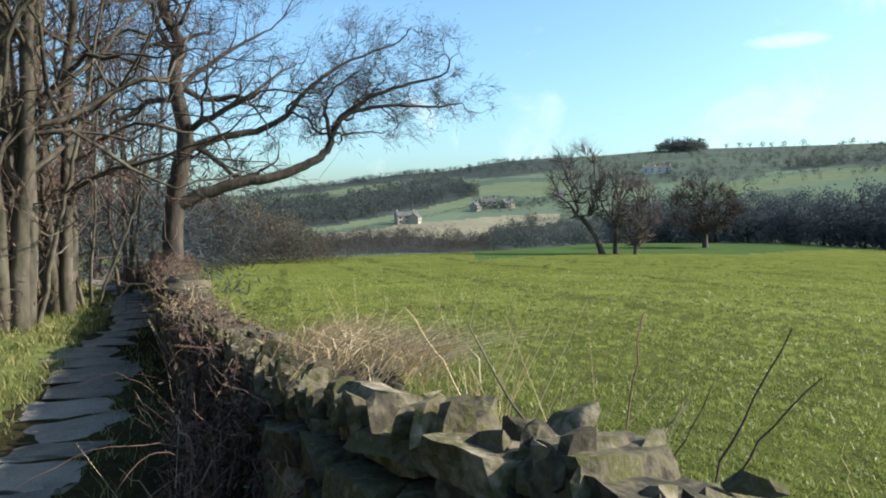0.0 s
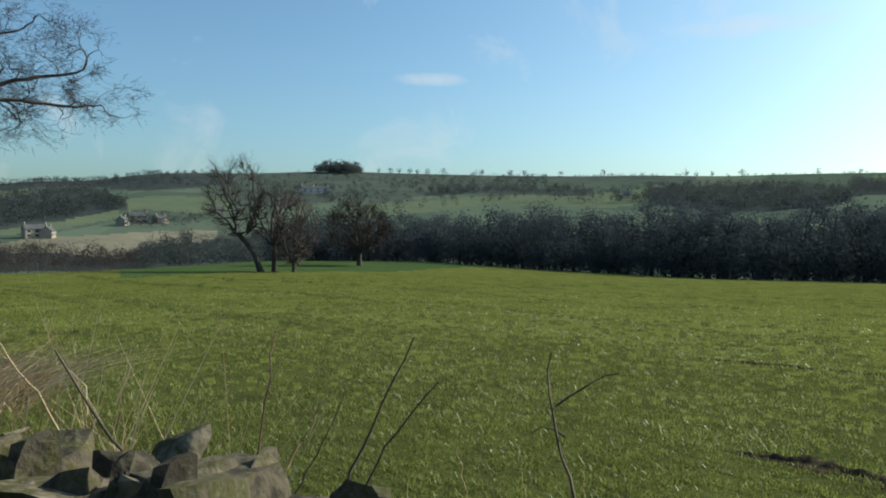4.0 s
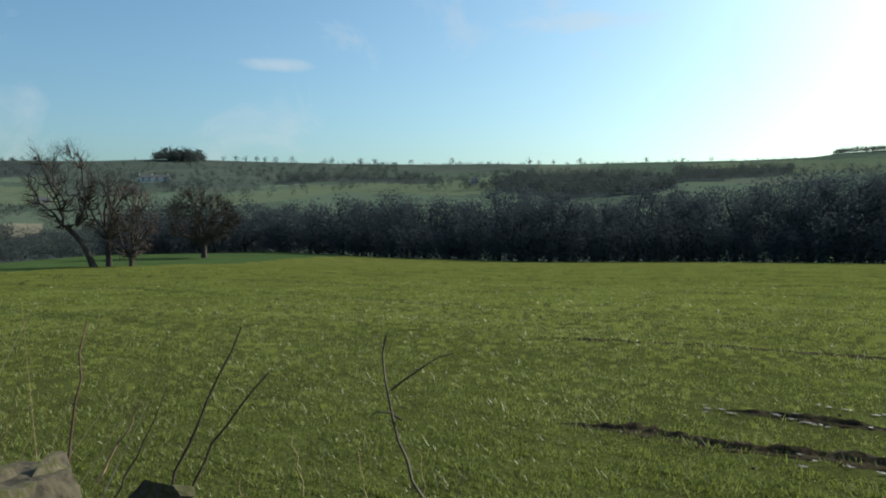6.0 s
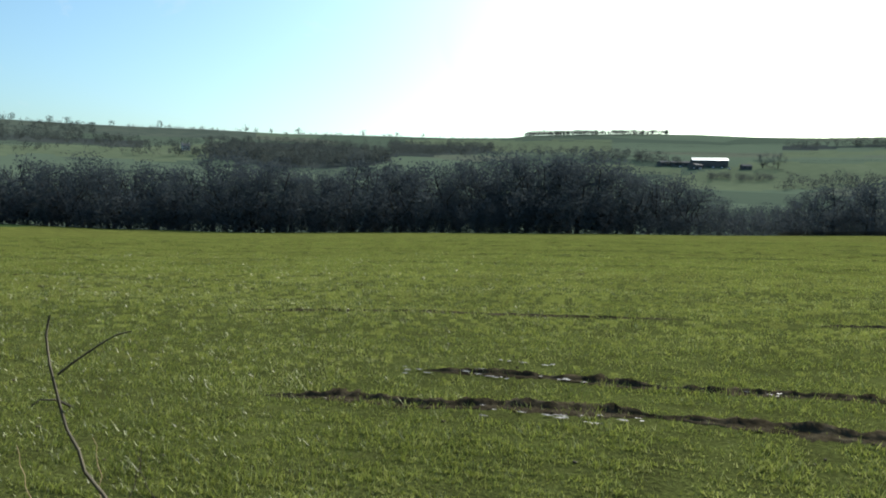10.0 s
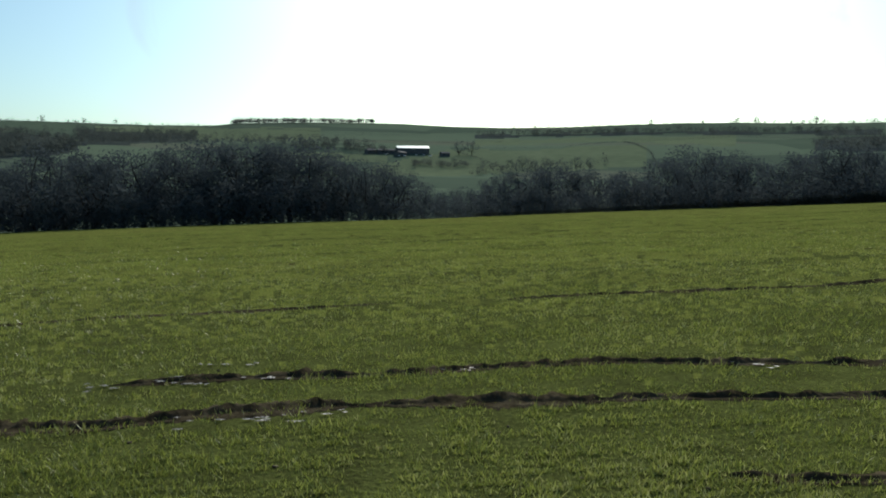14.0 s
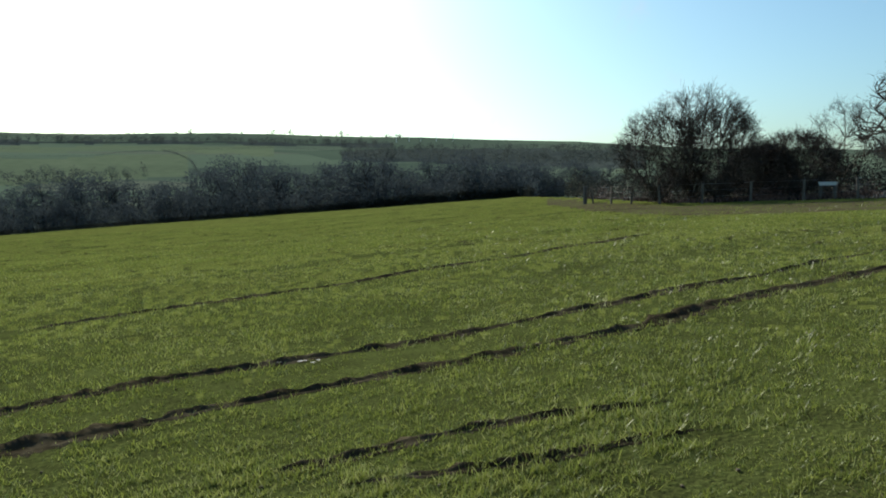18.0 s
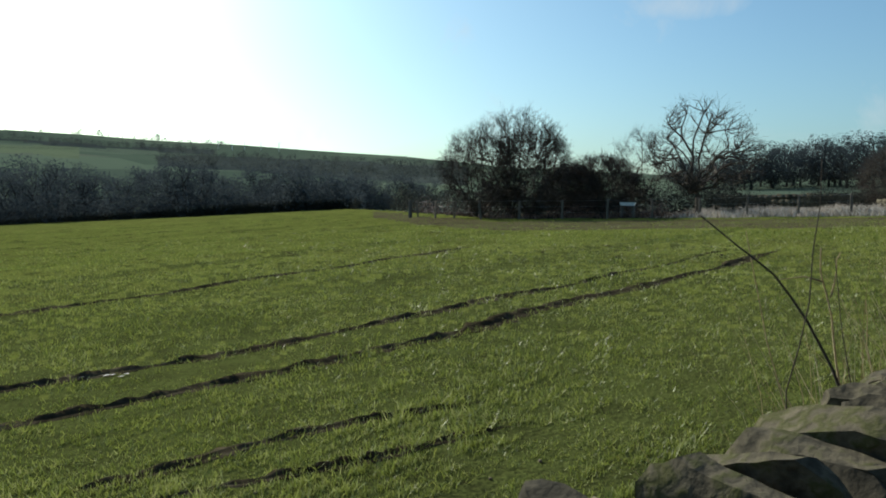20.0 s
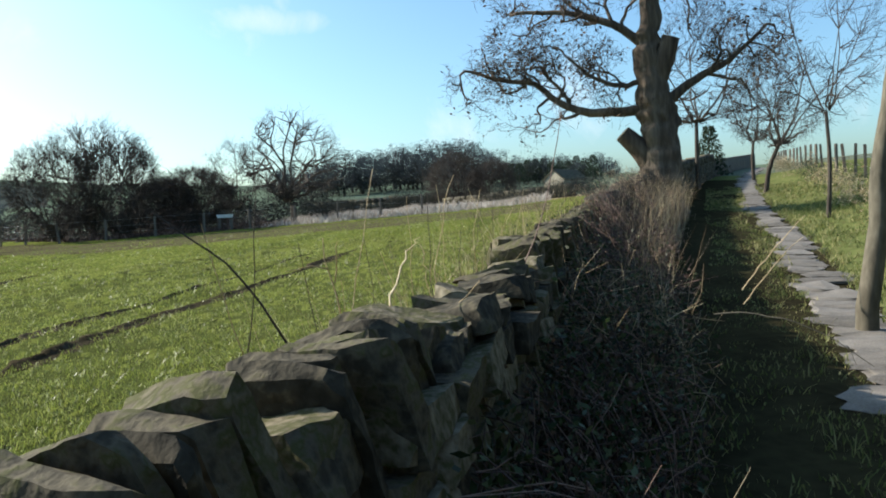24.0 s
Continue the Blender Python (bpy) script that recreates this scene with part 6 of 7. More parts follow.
stem("thin upright brown shoot behind the wall", (0.68, 2.7, 0.25), (0.83, 2.65, 1.24), (0.02, 0, 0), 0.008, BRAMBLE)
stem("dark slanting thorny shoot behind the wall", (0.98, 2.63, 0.25), (1.3, 2.48, 1.2), (-0.02, 0, 0.02), 0.009, TWIG)
stem("dark bent thorny shoot behind the wall", (1.02, 2.62, 0.25), (1.39, 2.44, 1.03), (-0.05, 0, 0.06), 0.008, TWIG)
stem("forked pale shoot growing from the field edge", (2.16, 2.26, 0.2), (1.88, 2.45, 1.12), (-0.1, 0.03, 0), 0.011, BARK_PALE, (((1.9, 2.43, 0.9), (2.1, 2.29, 1.04)), ((1.93, 2.4, 0.78), (1.83, 2.47, 0.8))))
stem("short bleached twig behind the wall", (0.86, 2.64, 0.7), (1.0, 2.6, 0.95), (0, 0, 0.01), 0.007, DRY)
stem("short dark twig behind the wall", (0.9, 2.64, 0.6), (1.08, 2.57, 0.99), (0.0, 0, 0), 0.005, TWIG)
stem("long pale bramble cane across the coping", (0.46, 1.6, 0.9), (0.16, 1.64, 1.36), (0.0, 0, -0.02), 0.006, BARK_PALE)
stem("bleached stalk leaning over the wall", (0.25, 2.2, 0.85), (-0.02, 2.35, 1.3), (0, 0, 0.03), 0.005, DRY)
stem("arching dark bramble cane reaching over the field", (1.22, -2.3, 0.9), (1.6, -2.07, 1.57), (-0.04, -0.017, 0.085), 0.006, TWIG)
stem("bleached forked stalk behind the wall", (1.75, -3.6, 0.3), (1.9, -3.52, 1.42), (-0.02, 0, 0), 0.008, DRY, (((1.88, -3.53, 1.27), (2.05, -3.44, 1.27)), ((1.85, -3.54, 1.2), (1.8, -3.5, 1.4))))
stem("tall thin cane rising from the brambles", (1.35, -4.2, 0.9), (0.87, -4.33, 2.04), (-0.06, 0, -0.18), 0.006, BRAMBLE)
stem("pale cane lying over the coping", (1.0, -2.35, 1.26), (1.3, -3.3, 1.42), (0, 0, 0.03), 0.004, DRY)
stem("bare cane with a few shrivelled leaves by the path", (0.15, -5.5, 0.75), (-0.75, -5.4, 0.45), (0, 0, 0.12), 0.006, BARK_PALE, (((-0.5, -5.4, 0.62), (-0.55, -5.38, 0.75)), ((-0.6, -5.4, 0.58), (-0.66, -5.42, 0.46))))
stem("pale dead stick leaning out over the path", (-0.1, -8.8, 0.5), (-0.75, -9.2, 1.25), (0, 0, 0.03), 0.009, DRY)
stem("pale dead stick leaning out over the path", (-0.1, -8.4, 0.4), (-0.7, -8.9, 1.05), (0, 0, 0.04), 0.008, DRY)
stem("pale dead stick low by the path", (-0.35, 3.0, 0.1), (-0.75, 2.5, 0.62), (0, 0, 0.02), 0.006, DRY)
stem("pale bramble cane low by the path", (-0.9, 2.9, 0.2), (-1.4, 3.3, 0.45), (0, 0, 0.05), 0.005, DRY)

for k in range(26):
    yy_ = -2.2 - 0.17 * k + g.normal(0, 0.05)
    xw, yw, aw = wall_point(wall_way(yy_))
    o_ = g.uniform(0.18, 0.5)
    foot_ = (xw - math.sin(aw) * o_, yw + math.cos(aw) * o_, 0.9 if o_ < 0.28 else 0.3)
    stem("thin %s stalk behind the wall" % ("bleached" if k % 3 else "dark"), foot_, (foot_[0] + g.normal(0.02, 0.16), foot_[1] + g.normal(0.05, 0.16), g.uniform(1.25, 1.75)), (g.normal(0, 0.04), 0, 0.02), 0.0035, DRY if k % 3 else TWIG)

# small leafless seedlings on the crop side
for k in range(14):
    a = g.uniform(10, 42)
    x, y = polar(a, g.uniform(2.4, 3.2))
    s, _ = off_line(np.array([x]), np.array([y]), WALL_LINE)
    if s[0] > 0.5:
        stem("thin dead weed stalk at the field edge", (x, y, 0.18), (x + g.normal(0, 0.07), y + g.normal(0, 0.07), g.uniform(0.5, 0.75)), (0, 0, 0), 0.003, DRY if k % 2 else TWIG)


# a scrap of white wool caught in the brambles
m = Soup()
for k in range(14):
    q = g.normal(0, 0.012, 3)
    m.tube([q, q + g.normal(0, 0.014, 3), q + g.normal(0, 0.014, 3)], [0.006, 0.008, 0.004], 4)
tagged(part("wool_scrap", m.mesh("wool_scrap", WHITE), None, "", (-0.3, 2.25, 0.88)), "scrap of white wool caught in the dead brambles", "wool scrap")
# ---- fences, hedges and rough ground, south-east ----
def post(at, h, w, label, group, mat=None, turn=0.0):
    bm = bmesh.new()
    bmesh.ops.create_cube(bm, size=1.0)
    bmesh.ops.bevel(bm, geom=bm.edges[:], offset=0.06, segments=1, affect="EDGES")
    for v in bm.verts:
        v.co.x *= w
        v.co.y *= w
        v.co.z = (v.co.z + 0.5) * (h + 0.25) - 0.25
    me_ = bpy.data.meshes.new("post")
    bm.to_mesh(me_)
    bm.free()
    me_.materials.append(mat or WOOD_GREY)
    return me_


def fence(points, spacing, h, w, label, wires=(0.35, 0.65, 0.95), seed=3):
    """Posts and wires along a line on the ground."""
    g_ = np.random.default_rng(seed)
    line = np.asarray(points, float)
    acc = np.r_[0, np.cumsum(np.linalg.norm(np.diff(line, axis=0), axis=1))]
    x0, y0 = line[0]
    root = empty("fence", (x0, y0, ground_at(x0, y0)), label, "fence")
    me_ = post(None, h, w, "", "")
    tops = []
    for q in np.arange(0, acc[-1], spacing):
        x, y = np.interp(q, acc, line[:, 0]), np.interp(q, acc, line[:, 1])
        z = ground_at(x, y)
        ob = part("post", me_, root)
        ob.location = (x - x0, y - y0, z - ground_at(x0, y0))
        ob.rotation_euler = (g_.normal(0, 0.04), g_.normal(0, 0.04), g_.uniform(0, 3))
        tops.append((x - x0, y - y0, z - ground_at(x0, y0)))
    tops = np.array(tops)
    for hw in wires:
        m = Soup()
        m.tube(tops + np.array([0, 0, hw * h]), np.full(len(tops), 0.0025), 3)
        part("wire", m.mesh("wire", METAL), root)
    return root


fence([polar(a, d) for a, d in ((127.2, 52), (131, 46), (136, 44), (141, 44), (145, 44.5), (149.7, 45), (156, 44), (160, 43))], 2.6, 1.15, 0.11, "old post and wire fence along the rough ground")
fence([(-4.3, -22.0), (-4.5, -30.0), (-4.4, -45.0), (-4.2, -62.0), (-5.0, -80.0)], 2.2, 1.15, 0.1, "post and wire fence on the bank beside the lane", seed=4)
ob = part("gate_post", post(None, 1.3, 0.2, "", "", BOARD), None, "", place(126.6, 53))
tagged(ob, "dark timber gate post at the field corner", "gate post")

rng = np.random.default_rng(90)
# clipped hedge on the far side of the field
pts, sz = [], []
for a in np.arange(84, 122.6, 0.16):
    d = float(table(np.array([a]), LAND, 3)[0]) - 1.0
    x, y, z = place(a, d)
    el_top = float(np.interp(a, [84, 90, 97, 105.5, 112.7, 122.6], [-2.45, -2.15, -1.76, -1.2, -0.6, 0.05]))
    h = max(EYE[2] + d * math.tan(math.radians(el_top)) - z, 0.5)
    pts.append((x, y, z + h * 0.5))
    sz.append((0.6, 0.6, h * 0.6))
thicket("hedge", pts, sz, HEDGE, "dark trimmed hedge along the field edge", 11, per=420, leaf=0.16, kind="", category="hedge", stretch=1.1)

# bleached tussocks and undergrowth along the fence
g = np.random.default_rng(91)
n = 26000
a = g.uniform(126.8, 168, n)
d = table(a, LAND, 3) + g.uniform(-1.5, 20, n) * (0.25 + 0.75 * (a > 143))
x, y = EYE[0] + d * np.sin(np.radians(a)), EYE[1] + d * np.cos(np.radians(a))
k = np.array([noise.noise(Vector((p * 0.35, q * 0.35, 2.0))) for p, q in zip(x, y)])
h = g.uniform(0.15, 0.42, n) * (1 + k.clip(-0.6, 0.8))
dull = a < 147 + 3 * k
h = h * np.where(dull, 0.6, 1.0)
for pick, mat_, lab in ((dull, BRAMBLE, "brown dead weeds and grass below the hawthorns"), (~dull, BLEACHED, "bleached tussocky grass on the rough ground")):
    v, f = blades(np.c_[x, y, land(x, y) - 0.02][pick], h[pick], g.uniform(0.03, 0.09, pick.sum()), g.uniform(0.2, 1.0, pick.sum()), g)
    tagged(new("tussocks", raw("tussocks", v, f, mat_)), lab, "rough grass", kind="stuff")
pts, sz = [], []
for a in np.arange(127, 146, 0.35):
    x, y, z = place(a + rng.uniform(-0.2, 0.2), float(table(np.array([a]), LAND, 3)[0]) + rng.uniform(0.5, 5))
    h = rng.uniform(0.5, 1.2)
    pts.append((x, y, z + h * 0.4))
    sz.append((0.7, 0.7, h * 0.7))
thicket("undergrowth", pts, sz, BRAMBLE, "brown dead undergrowth at the foot of the hawthorns", 12, per=260, leaf=0.1)

trough = empty("water_trough", place(143.2, 46.5), "white bath used as a water trough by the fence", "trough", turn=0.5)
bm = bmesh.new()
bmesh.ops.create_cube(bm, size=1.0)
for v_ in bm.verts:
    v_.co.x *= 0.95 if v_.co.z > 0 else 0.8
    v_.co.y *= 0.45 if v_.co.z > 0 else 0.36
    v_.co.z = (v_.co.z + 0.5) * 0.2 + 0.75
top = max(bm.faces, key=lambda q: q.calc_center_median().z)
r_ = bmesh.ops.inset_individual(bm, faces=[top], thickness=0.06)
bmesh.ops.translate(bm, verts=top.verts[:], vec=(0, 0, -0.14))
me_ = bpy.data.meshes.new("tub")
bm.to_mesh(me_)
bm.free()
me_.materials.append(WHITE)
part("tub", me_, trough)
for dx in (-0.35, 0.35):
    m = Soup()
    m.tube([(dx, 0, -0.1), (dx, 0, 0.76)], [0.12, 0.12], 6)
    part("stand", m.mesh("stand", WOOD_GREY), trough)


def far_wall(a0, d0, a1, d1, h, label, mat=None, seed=5):
    m = Soup()
    p0, p1 = np.array(polar(a0, d0)), np.array(polar(a1, d1))
    n_ = int(np.linalg.norm(p1 - p0) / 0.6)
    ang = math.atan2(*(p1 - p0)[::-1])
    for k_ in range(n_):
        q = p0 + (p1 - p0) * k_ / n_
        zz = ground_at(*q)
        for c_ in range(3):
            add_box(m, q[0], q[1], zz + h * (c_ + 0.5) / 3, ang, (0.66, 0.5, h / 2.8), 0, 0.1)
    return tagged(new("field_wall", m.mesh("field_wall", mat or STONE_FAR)), label, "wall", "field walls")


far_wall(150, 78, 158, 74, 1.3, "tumbled dry-stone field wall in the rough ground")
far_wall(152, 100, 162, 92, 1.3, "dry-stone field wall across the rise")
far_wall(160, 60, 170, 46, 0.8, "dry-stone field wall near the oak")
pts, sz = [], []
for a0, d0, a1, d1, h in ((149, 70, 153, 70, 1.6), (155.5, 72, 160, 68, 1.8), (160, 90, 172, 70, 1.8), (163, 52, 171, 44, 1.2)):
    for t_ in np.linspace(0, 1, 40):
        x, y, z = place(a0 + (a1 - a0) * t_, d0 + (d1 - d0) * t_ + rng.uniform(-1, 1))
        pts.append((x, y, z + h * 0.4))
        sz.append((0.9, 0.9, h * rng.uniform(0.4, 0.6)))
thicket("hedge", pts, sz, HEDGE, "dark gappy hedge beyond the rough ground", 13, per=150, leaf=0.12, kind="", category="hedge")


def conifer(az, d, h, w, seed):
    g_ = np.random.default_rng(seed)
    m, f_ = Soup(), Soup()
    m.tube([(0, 0, -0.3), (0, 0, h * 0.9)], [h * 0.025, 0.03], 5)
    c = []
    for k_ in range(1500):
        z = h * (0.12 + 0.88 * g_.random() ** 1.2)
        rr = w / 2 * (1 - z / h * 0.8) * g_.uniform(0.4, 1.1)
        b = g_.uniform(0, 6.28)
        c.append((rr * math.cos(b), rr * math.sin(b), z))
    v_, q_ = quads(np.array(c), g_.uniform(0.02, 0.05, 1500) * h, g_, 0.4)
    root = empty("conifer", place(az, d), "dark evergreen conifer on the rise", "conifer tree", "conifers")
    part("trunk", m.mesh("trunk", BARK), root)
    part("foliage", raw("foliage", v_, q_, CONIFER), root)


for k, a in enumerate(np.arange(164.8, 171.5, 0.62)):
    conifer(a, 190 + 12 * rng.random(), rng.uniform(5.2, 6.4), 6.5, 700 + k)
conifer(179.6, 46.0, 3.2, 2.6, 720)


def gable(name, az, base, r, length, width, eaves, ridge, turn, wall_mat, roof_mat, label, category="building", windows=0, chimney=False):
    """A plain house or barn: walls with gables, a pitched roof with overhang, windows, a chimney."""
    root = empty(name, tuple(base), label, category, turn=turn)
    L, W = length / 2, width / 2
    v_ = [(-L, -W, -1), (L, -W, -1), (L, W, -1), (-L, W, -1), (-L, -W, eaves), (L, -W, eaves), (L, W, eaves), (-L, W, eaves), (-L, 0, ridge), (L, 0, ridge)]
    me_ = bpy.data.meshes.new("masonry")
    me_.from_pydata(v_, [], [(0, 1, 5, 4), (2, 3, 7, 6), (1, 2, 6, 9, 5), (3, 0, 4, 8, 7)])
    me_.materials.append(wall_mat)
    part("masonry", me_, root)
    o = 0.3
    for s_ in (-1, 1):
        e = (ridge - eaves) / W * o
        q = [(-L - o, s_ * (W + o), eaves - e), (L + o, s_ * (W + o), eaves - e), (L + o, 0, ridge + 0.02), (-L - o, 0, ridge + 0.02)]
        q += [(a_, b_, c_ + 0.2) for a_, b_, c_ in q]
        me_ = bpy.data.meshes.new("roof_slope")
        me_.from_pydata(q, [], [(0, 1, 2, 3), (7, 6, 5, 4), (0, 4, 5, 1), (1, 5, 6, 2), (2, 6, 7, 3), (3, 7, 4, 0)])
        me_.materials.append(roof_mat)
        part("roof_slope", me_, root)
    for k_ in range(windows):
        for s_ in (-1, 1):
            x_ = -L + length * (k_ + 0.5) / windows
            for z_ in ((eaves * 0.3, eaves * 0.78) if eaves > 4 else (eaves * 0.5,)):
                m = Soup()
                add_box(m, x_, s_ * W, z_, 0, (length / windows * 0.35, 0.1, 1.1), 0, 0)
                part("window", m.mesh("window", DARK), root)
    if chimney:
        for x_ in (-L + 0.6, L - 0.6):
            m = Soup()
            add_box(m, x_, 0, ridge + 0.6, 0, (0.9, 0.7, 1.8), 0, 0)
            part("chimney", m.mesh("chimney", wall_mat), root)
    return root


RENDER = surface("pale_render", [(0.3, (0.42, 0.41, 0.38)), (0.7, (0.55, 0.54, 0.5))], fine=2, coarse=0.3, rough=0.9, bump=0)
HOUSE = surface("house_stone", [(0.3, (0.22, 0.19, 0.14)), (0.7, (0.36, 0.32, 0.25))], fine=2, coarse=0.3, rough=0.9, bump=0)
b, r = hill(79.05, 2.12)
gable("barn", 79.05, b, r, 36, 16, 5.5, 8.2, radians(-79.3 + 8), BOARD, METAL, "large steel-roofed farm barn on the hillside", "barn", windows=0)
for k, (az, el, L_, W_, turn) in enumerate(((77.0, 2.1, 20, 9, 0.2), (78.1, 1.95, 14, 8, 1.0), (81.5, 1.9, 10, 7, 0.4), (75.8, 2.1, 12, 7, 0.6))):
    b, r = hill(az, el)
    gable("farm_shed", az, b, r, L_, W_, 3.2, 4.8, radians(-az) + turn, BOARD, SLATE, "low dark farm shed beside the barn", "shed", windows=2)
for k in range(7):
    b, r = hill(77.2 + 0.65 * k + rng.uniform(-0.2, 0.2), 1.95 + rng.uniform(-0.08, 0.05))
    m = Soup()
    add_box(m, 0, 0, 0.8, 0, (4.2, 1.8, 0.8), 0, 0.02)
    c_ = part("vehicle", m.mesh("body", WHITE), None, "", b)
    m = Soup()
    add_box(m, -0.2, 0, 1.5, 0, (2.2, 1.6, 0.7), 0, 0.02)
    part("cabin", m.mesh("cabin", DARK), c_)
    for wx in (-1.3, 1.3):
        for wy in (-0.85, 0.85):
            m = Soup()
            m.tube([(wx, wy - 0.1, 0.32), (wx, wy + 0.1, 0.32)], [0.32, 0.32], 8)
            part("wheel", m.mesh("wheel", BOARD), c_)
    tagged(c_, "pale vehicle parked in the farmyard", "vehicle", "farmyard vehicles")
for az, el, L_, W_, h_, turn, lab in ((-3.0, -1.2, 12, 7, 5.0, 0.3, "stone farmhouse on the valley side"), (-2.2, -1.2, 9, 6, 4.0, 1.3, "low stone farm outbuilding"), (3.5, -0.1, 13, 8, 5.5, 0.2, "stone farmhouse among trees"),
                                      (5.0, -0.1, 10, 7, 3.5, 0.8, "stone barn beside the farmhouse"), (9.0, 0.6, 11, 7, 5.0, 0.3, "stone cottage on the hillside"), (2.5, -0.3, 9, 6, 4.0, 1.2, "stone cottage among trees")):
    b, r = hill(az, el)
    gable("farmhouse", az, b, r, L_, W_, h_, h_ + 2.4, radians(-az) + turn, HOUSE, SLATE, lab, "house", windows=3, chimney=True)
for az, el, L_ in ((15.6, 2.4, 14), (16.6, 2.45, 18), (40.0, 2.4, 9)):
    b, r = hill(az, el)
    gable("farmhouse", az, b, r, L_, 9, 5.0, 7.5, radians(-az) + 0.15, RENDER, SLATE, "white rendered farm building high on the hillside", "house", windows=2, chimney=True)
b, r = hill(168.9, 1.6)
x, y, z = place(168.9, 150)
gable("barn", 168.9, (x, y, z - 0.8), 150, 7, 5, 2.4, 4.2, radians(-168.9) + 0.9, HOUSE, STONE_FAR, "stone barn with a pale stone roof below the wood", "barn", windows=1)

# ---- woods, hedges and single trees on the far slopes ----
def tree_clumps(points, heights, per, rng_, fleck=0.085):
    """Small bare trees seen from afar: an uneven crown of fine clumps over each foot."""
    p, hh_ = np.asarray(points, float), np.asarray(heights, float)
    n_ = len(p)
    d = rng_.normal(size=(n_, per, 3))
    d /= np.linalg.norm(d, axis=2, keepdims=True)
    lob = rng_.normal(size=(n_, 4, 3))
    bumpy = 1 + 0.22 * np.sin(np.einsum("nki,nli->nkl", d, lob) * 2.5).sum(2, keepdims=True)
    c = d * rng_.uniform(0.35, 1, (n_, per, 1)) ** 0.6 * bumpy * (hh_[:, None] * np.array([0.42, 0.42, 0.42]))[:, None]
    c = c + p[:, None] + np.array([0, 0, 0.52]) * hh_[:, None, None]
    return quads(c.reshape(-1, 3), (fleck * hh_[:, None] * rng_.uniform(0.5, 1.3, (n_, per))).reshape(-1), rng_, 0.55)


def on_slope(bearings, heights):
    return np.array([hill(a_, e_)[0] for a_, e_ in zip(bearings, heights)])


def far_wood(strip, count, h, label, seed, per=54, name="far_wood", mat=None, fleck=0.085):
    """A wood that fills a strip of the hillside."""
    g_ = np.random.default_rng(seed)
    q = np.asarray(strip, float)
    a_ = g_.uniform(q[0, 0], q[-1, 0], count)
    lo_, hi_ = np.interp(a_, q[:, 0], q[:, 1]), np.interp(a_, q[:, 0], q[:, 2])
    feet = on_slope(a_, lo_ + (hi_ - lo_) * g_.uniform(0, 1, count))
    v_, f_ = tree_clumps(feet, h * g_.uniform(0.6, 1.25, count), per, g_, fleck)
    return tagged(new(name, raw(name, v_, f_, mat or FARTREE_HAZED)), label, "woodland", kind="stuff")


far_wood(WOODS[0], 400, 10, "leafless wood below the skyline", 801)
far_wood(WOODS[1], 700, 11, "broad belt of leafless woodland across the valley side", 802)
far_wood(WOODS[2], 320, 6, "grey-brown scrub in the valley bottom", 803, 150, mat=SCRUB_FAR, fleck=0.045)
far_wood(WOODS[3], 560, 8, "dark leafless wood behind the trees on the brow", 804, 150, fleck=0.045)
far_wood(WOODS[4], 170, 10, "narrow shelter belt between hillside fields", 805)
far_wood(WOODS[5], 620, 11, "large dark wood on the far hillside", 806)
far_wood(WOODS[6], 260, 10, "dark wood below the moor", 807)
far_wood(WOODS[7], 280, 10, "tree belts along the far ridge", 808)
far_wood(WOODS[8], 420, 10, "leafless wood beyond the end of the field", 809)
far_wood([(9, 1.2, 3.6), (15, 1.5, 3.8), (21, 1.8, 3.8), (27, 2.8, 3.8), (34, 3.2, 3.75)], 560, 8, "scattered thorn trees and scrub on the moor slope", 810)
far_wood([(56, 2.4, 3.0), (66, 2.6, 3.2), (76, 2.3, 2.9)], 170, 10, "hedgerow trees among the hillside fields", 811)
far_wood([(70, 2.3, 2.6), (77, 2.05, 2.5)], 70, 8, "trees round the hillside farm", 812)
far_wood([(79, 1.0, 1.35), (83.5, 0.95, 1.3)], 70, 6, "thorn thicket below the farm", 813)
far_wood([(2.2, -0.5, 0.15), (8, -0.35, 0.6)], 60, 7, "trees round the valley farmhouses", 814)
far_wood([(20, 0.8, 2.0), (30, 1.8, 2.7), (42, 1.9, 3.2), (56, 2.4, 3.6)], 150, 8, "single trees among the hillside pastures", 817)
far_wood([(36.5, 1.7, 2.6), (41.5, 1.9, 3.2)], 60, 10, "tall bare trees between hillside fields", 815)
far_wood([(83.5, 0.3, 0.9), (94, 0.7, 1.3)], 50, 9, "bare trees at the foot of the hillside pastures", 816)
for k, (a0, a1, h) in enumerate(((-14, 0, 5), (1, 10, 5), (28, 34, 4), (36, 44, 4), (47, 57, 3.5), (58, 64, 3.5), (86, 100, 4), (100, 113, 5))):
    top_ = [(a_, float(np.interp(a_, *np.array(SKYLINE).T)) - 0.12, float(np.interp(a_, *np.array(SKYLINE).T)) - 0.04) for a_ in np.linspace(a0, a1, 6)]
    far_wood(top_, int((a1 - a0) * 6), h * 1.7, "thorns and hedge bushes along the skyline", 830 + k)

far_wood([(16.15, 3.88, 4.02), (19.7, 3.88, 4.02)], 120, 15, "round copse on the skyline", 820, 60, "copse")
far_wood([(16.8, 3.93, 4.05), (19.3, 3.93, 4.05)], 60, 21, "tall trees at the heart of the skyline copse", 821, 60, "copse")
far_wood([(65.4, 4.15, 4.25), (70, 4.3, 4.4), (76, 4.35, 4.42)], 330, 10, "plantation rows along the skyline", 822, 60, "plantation")

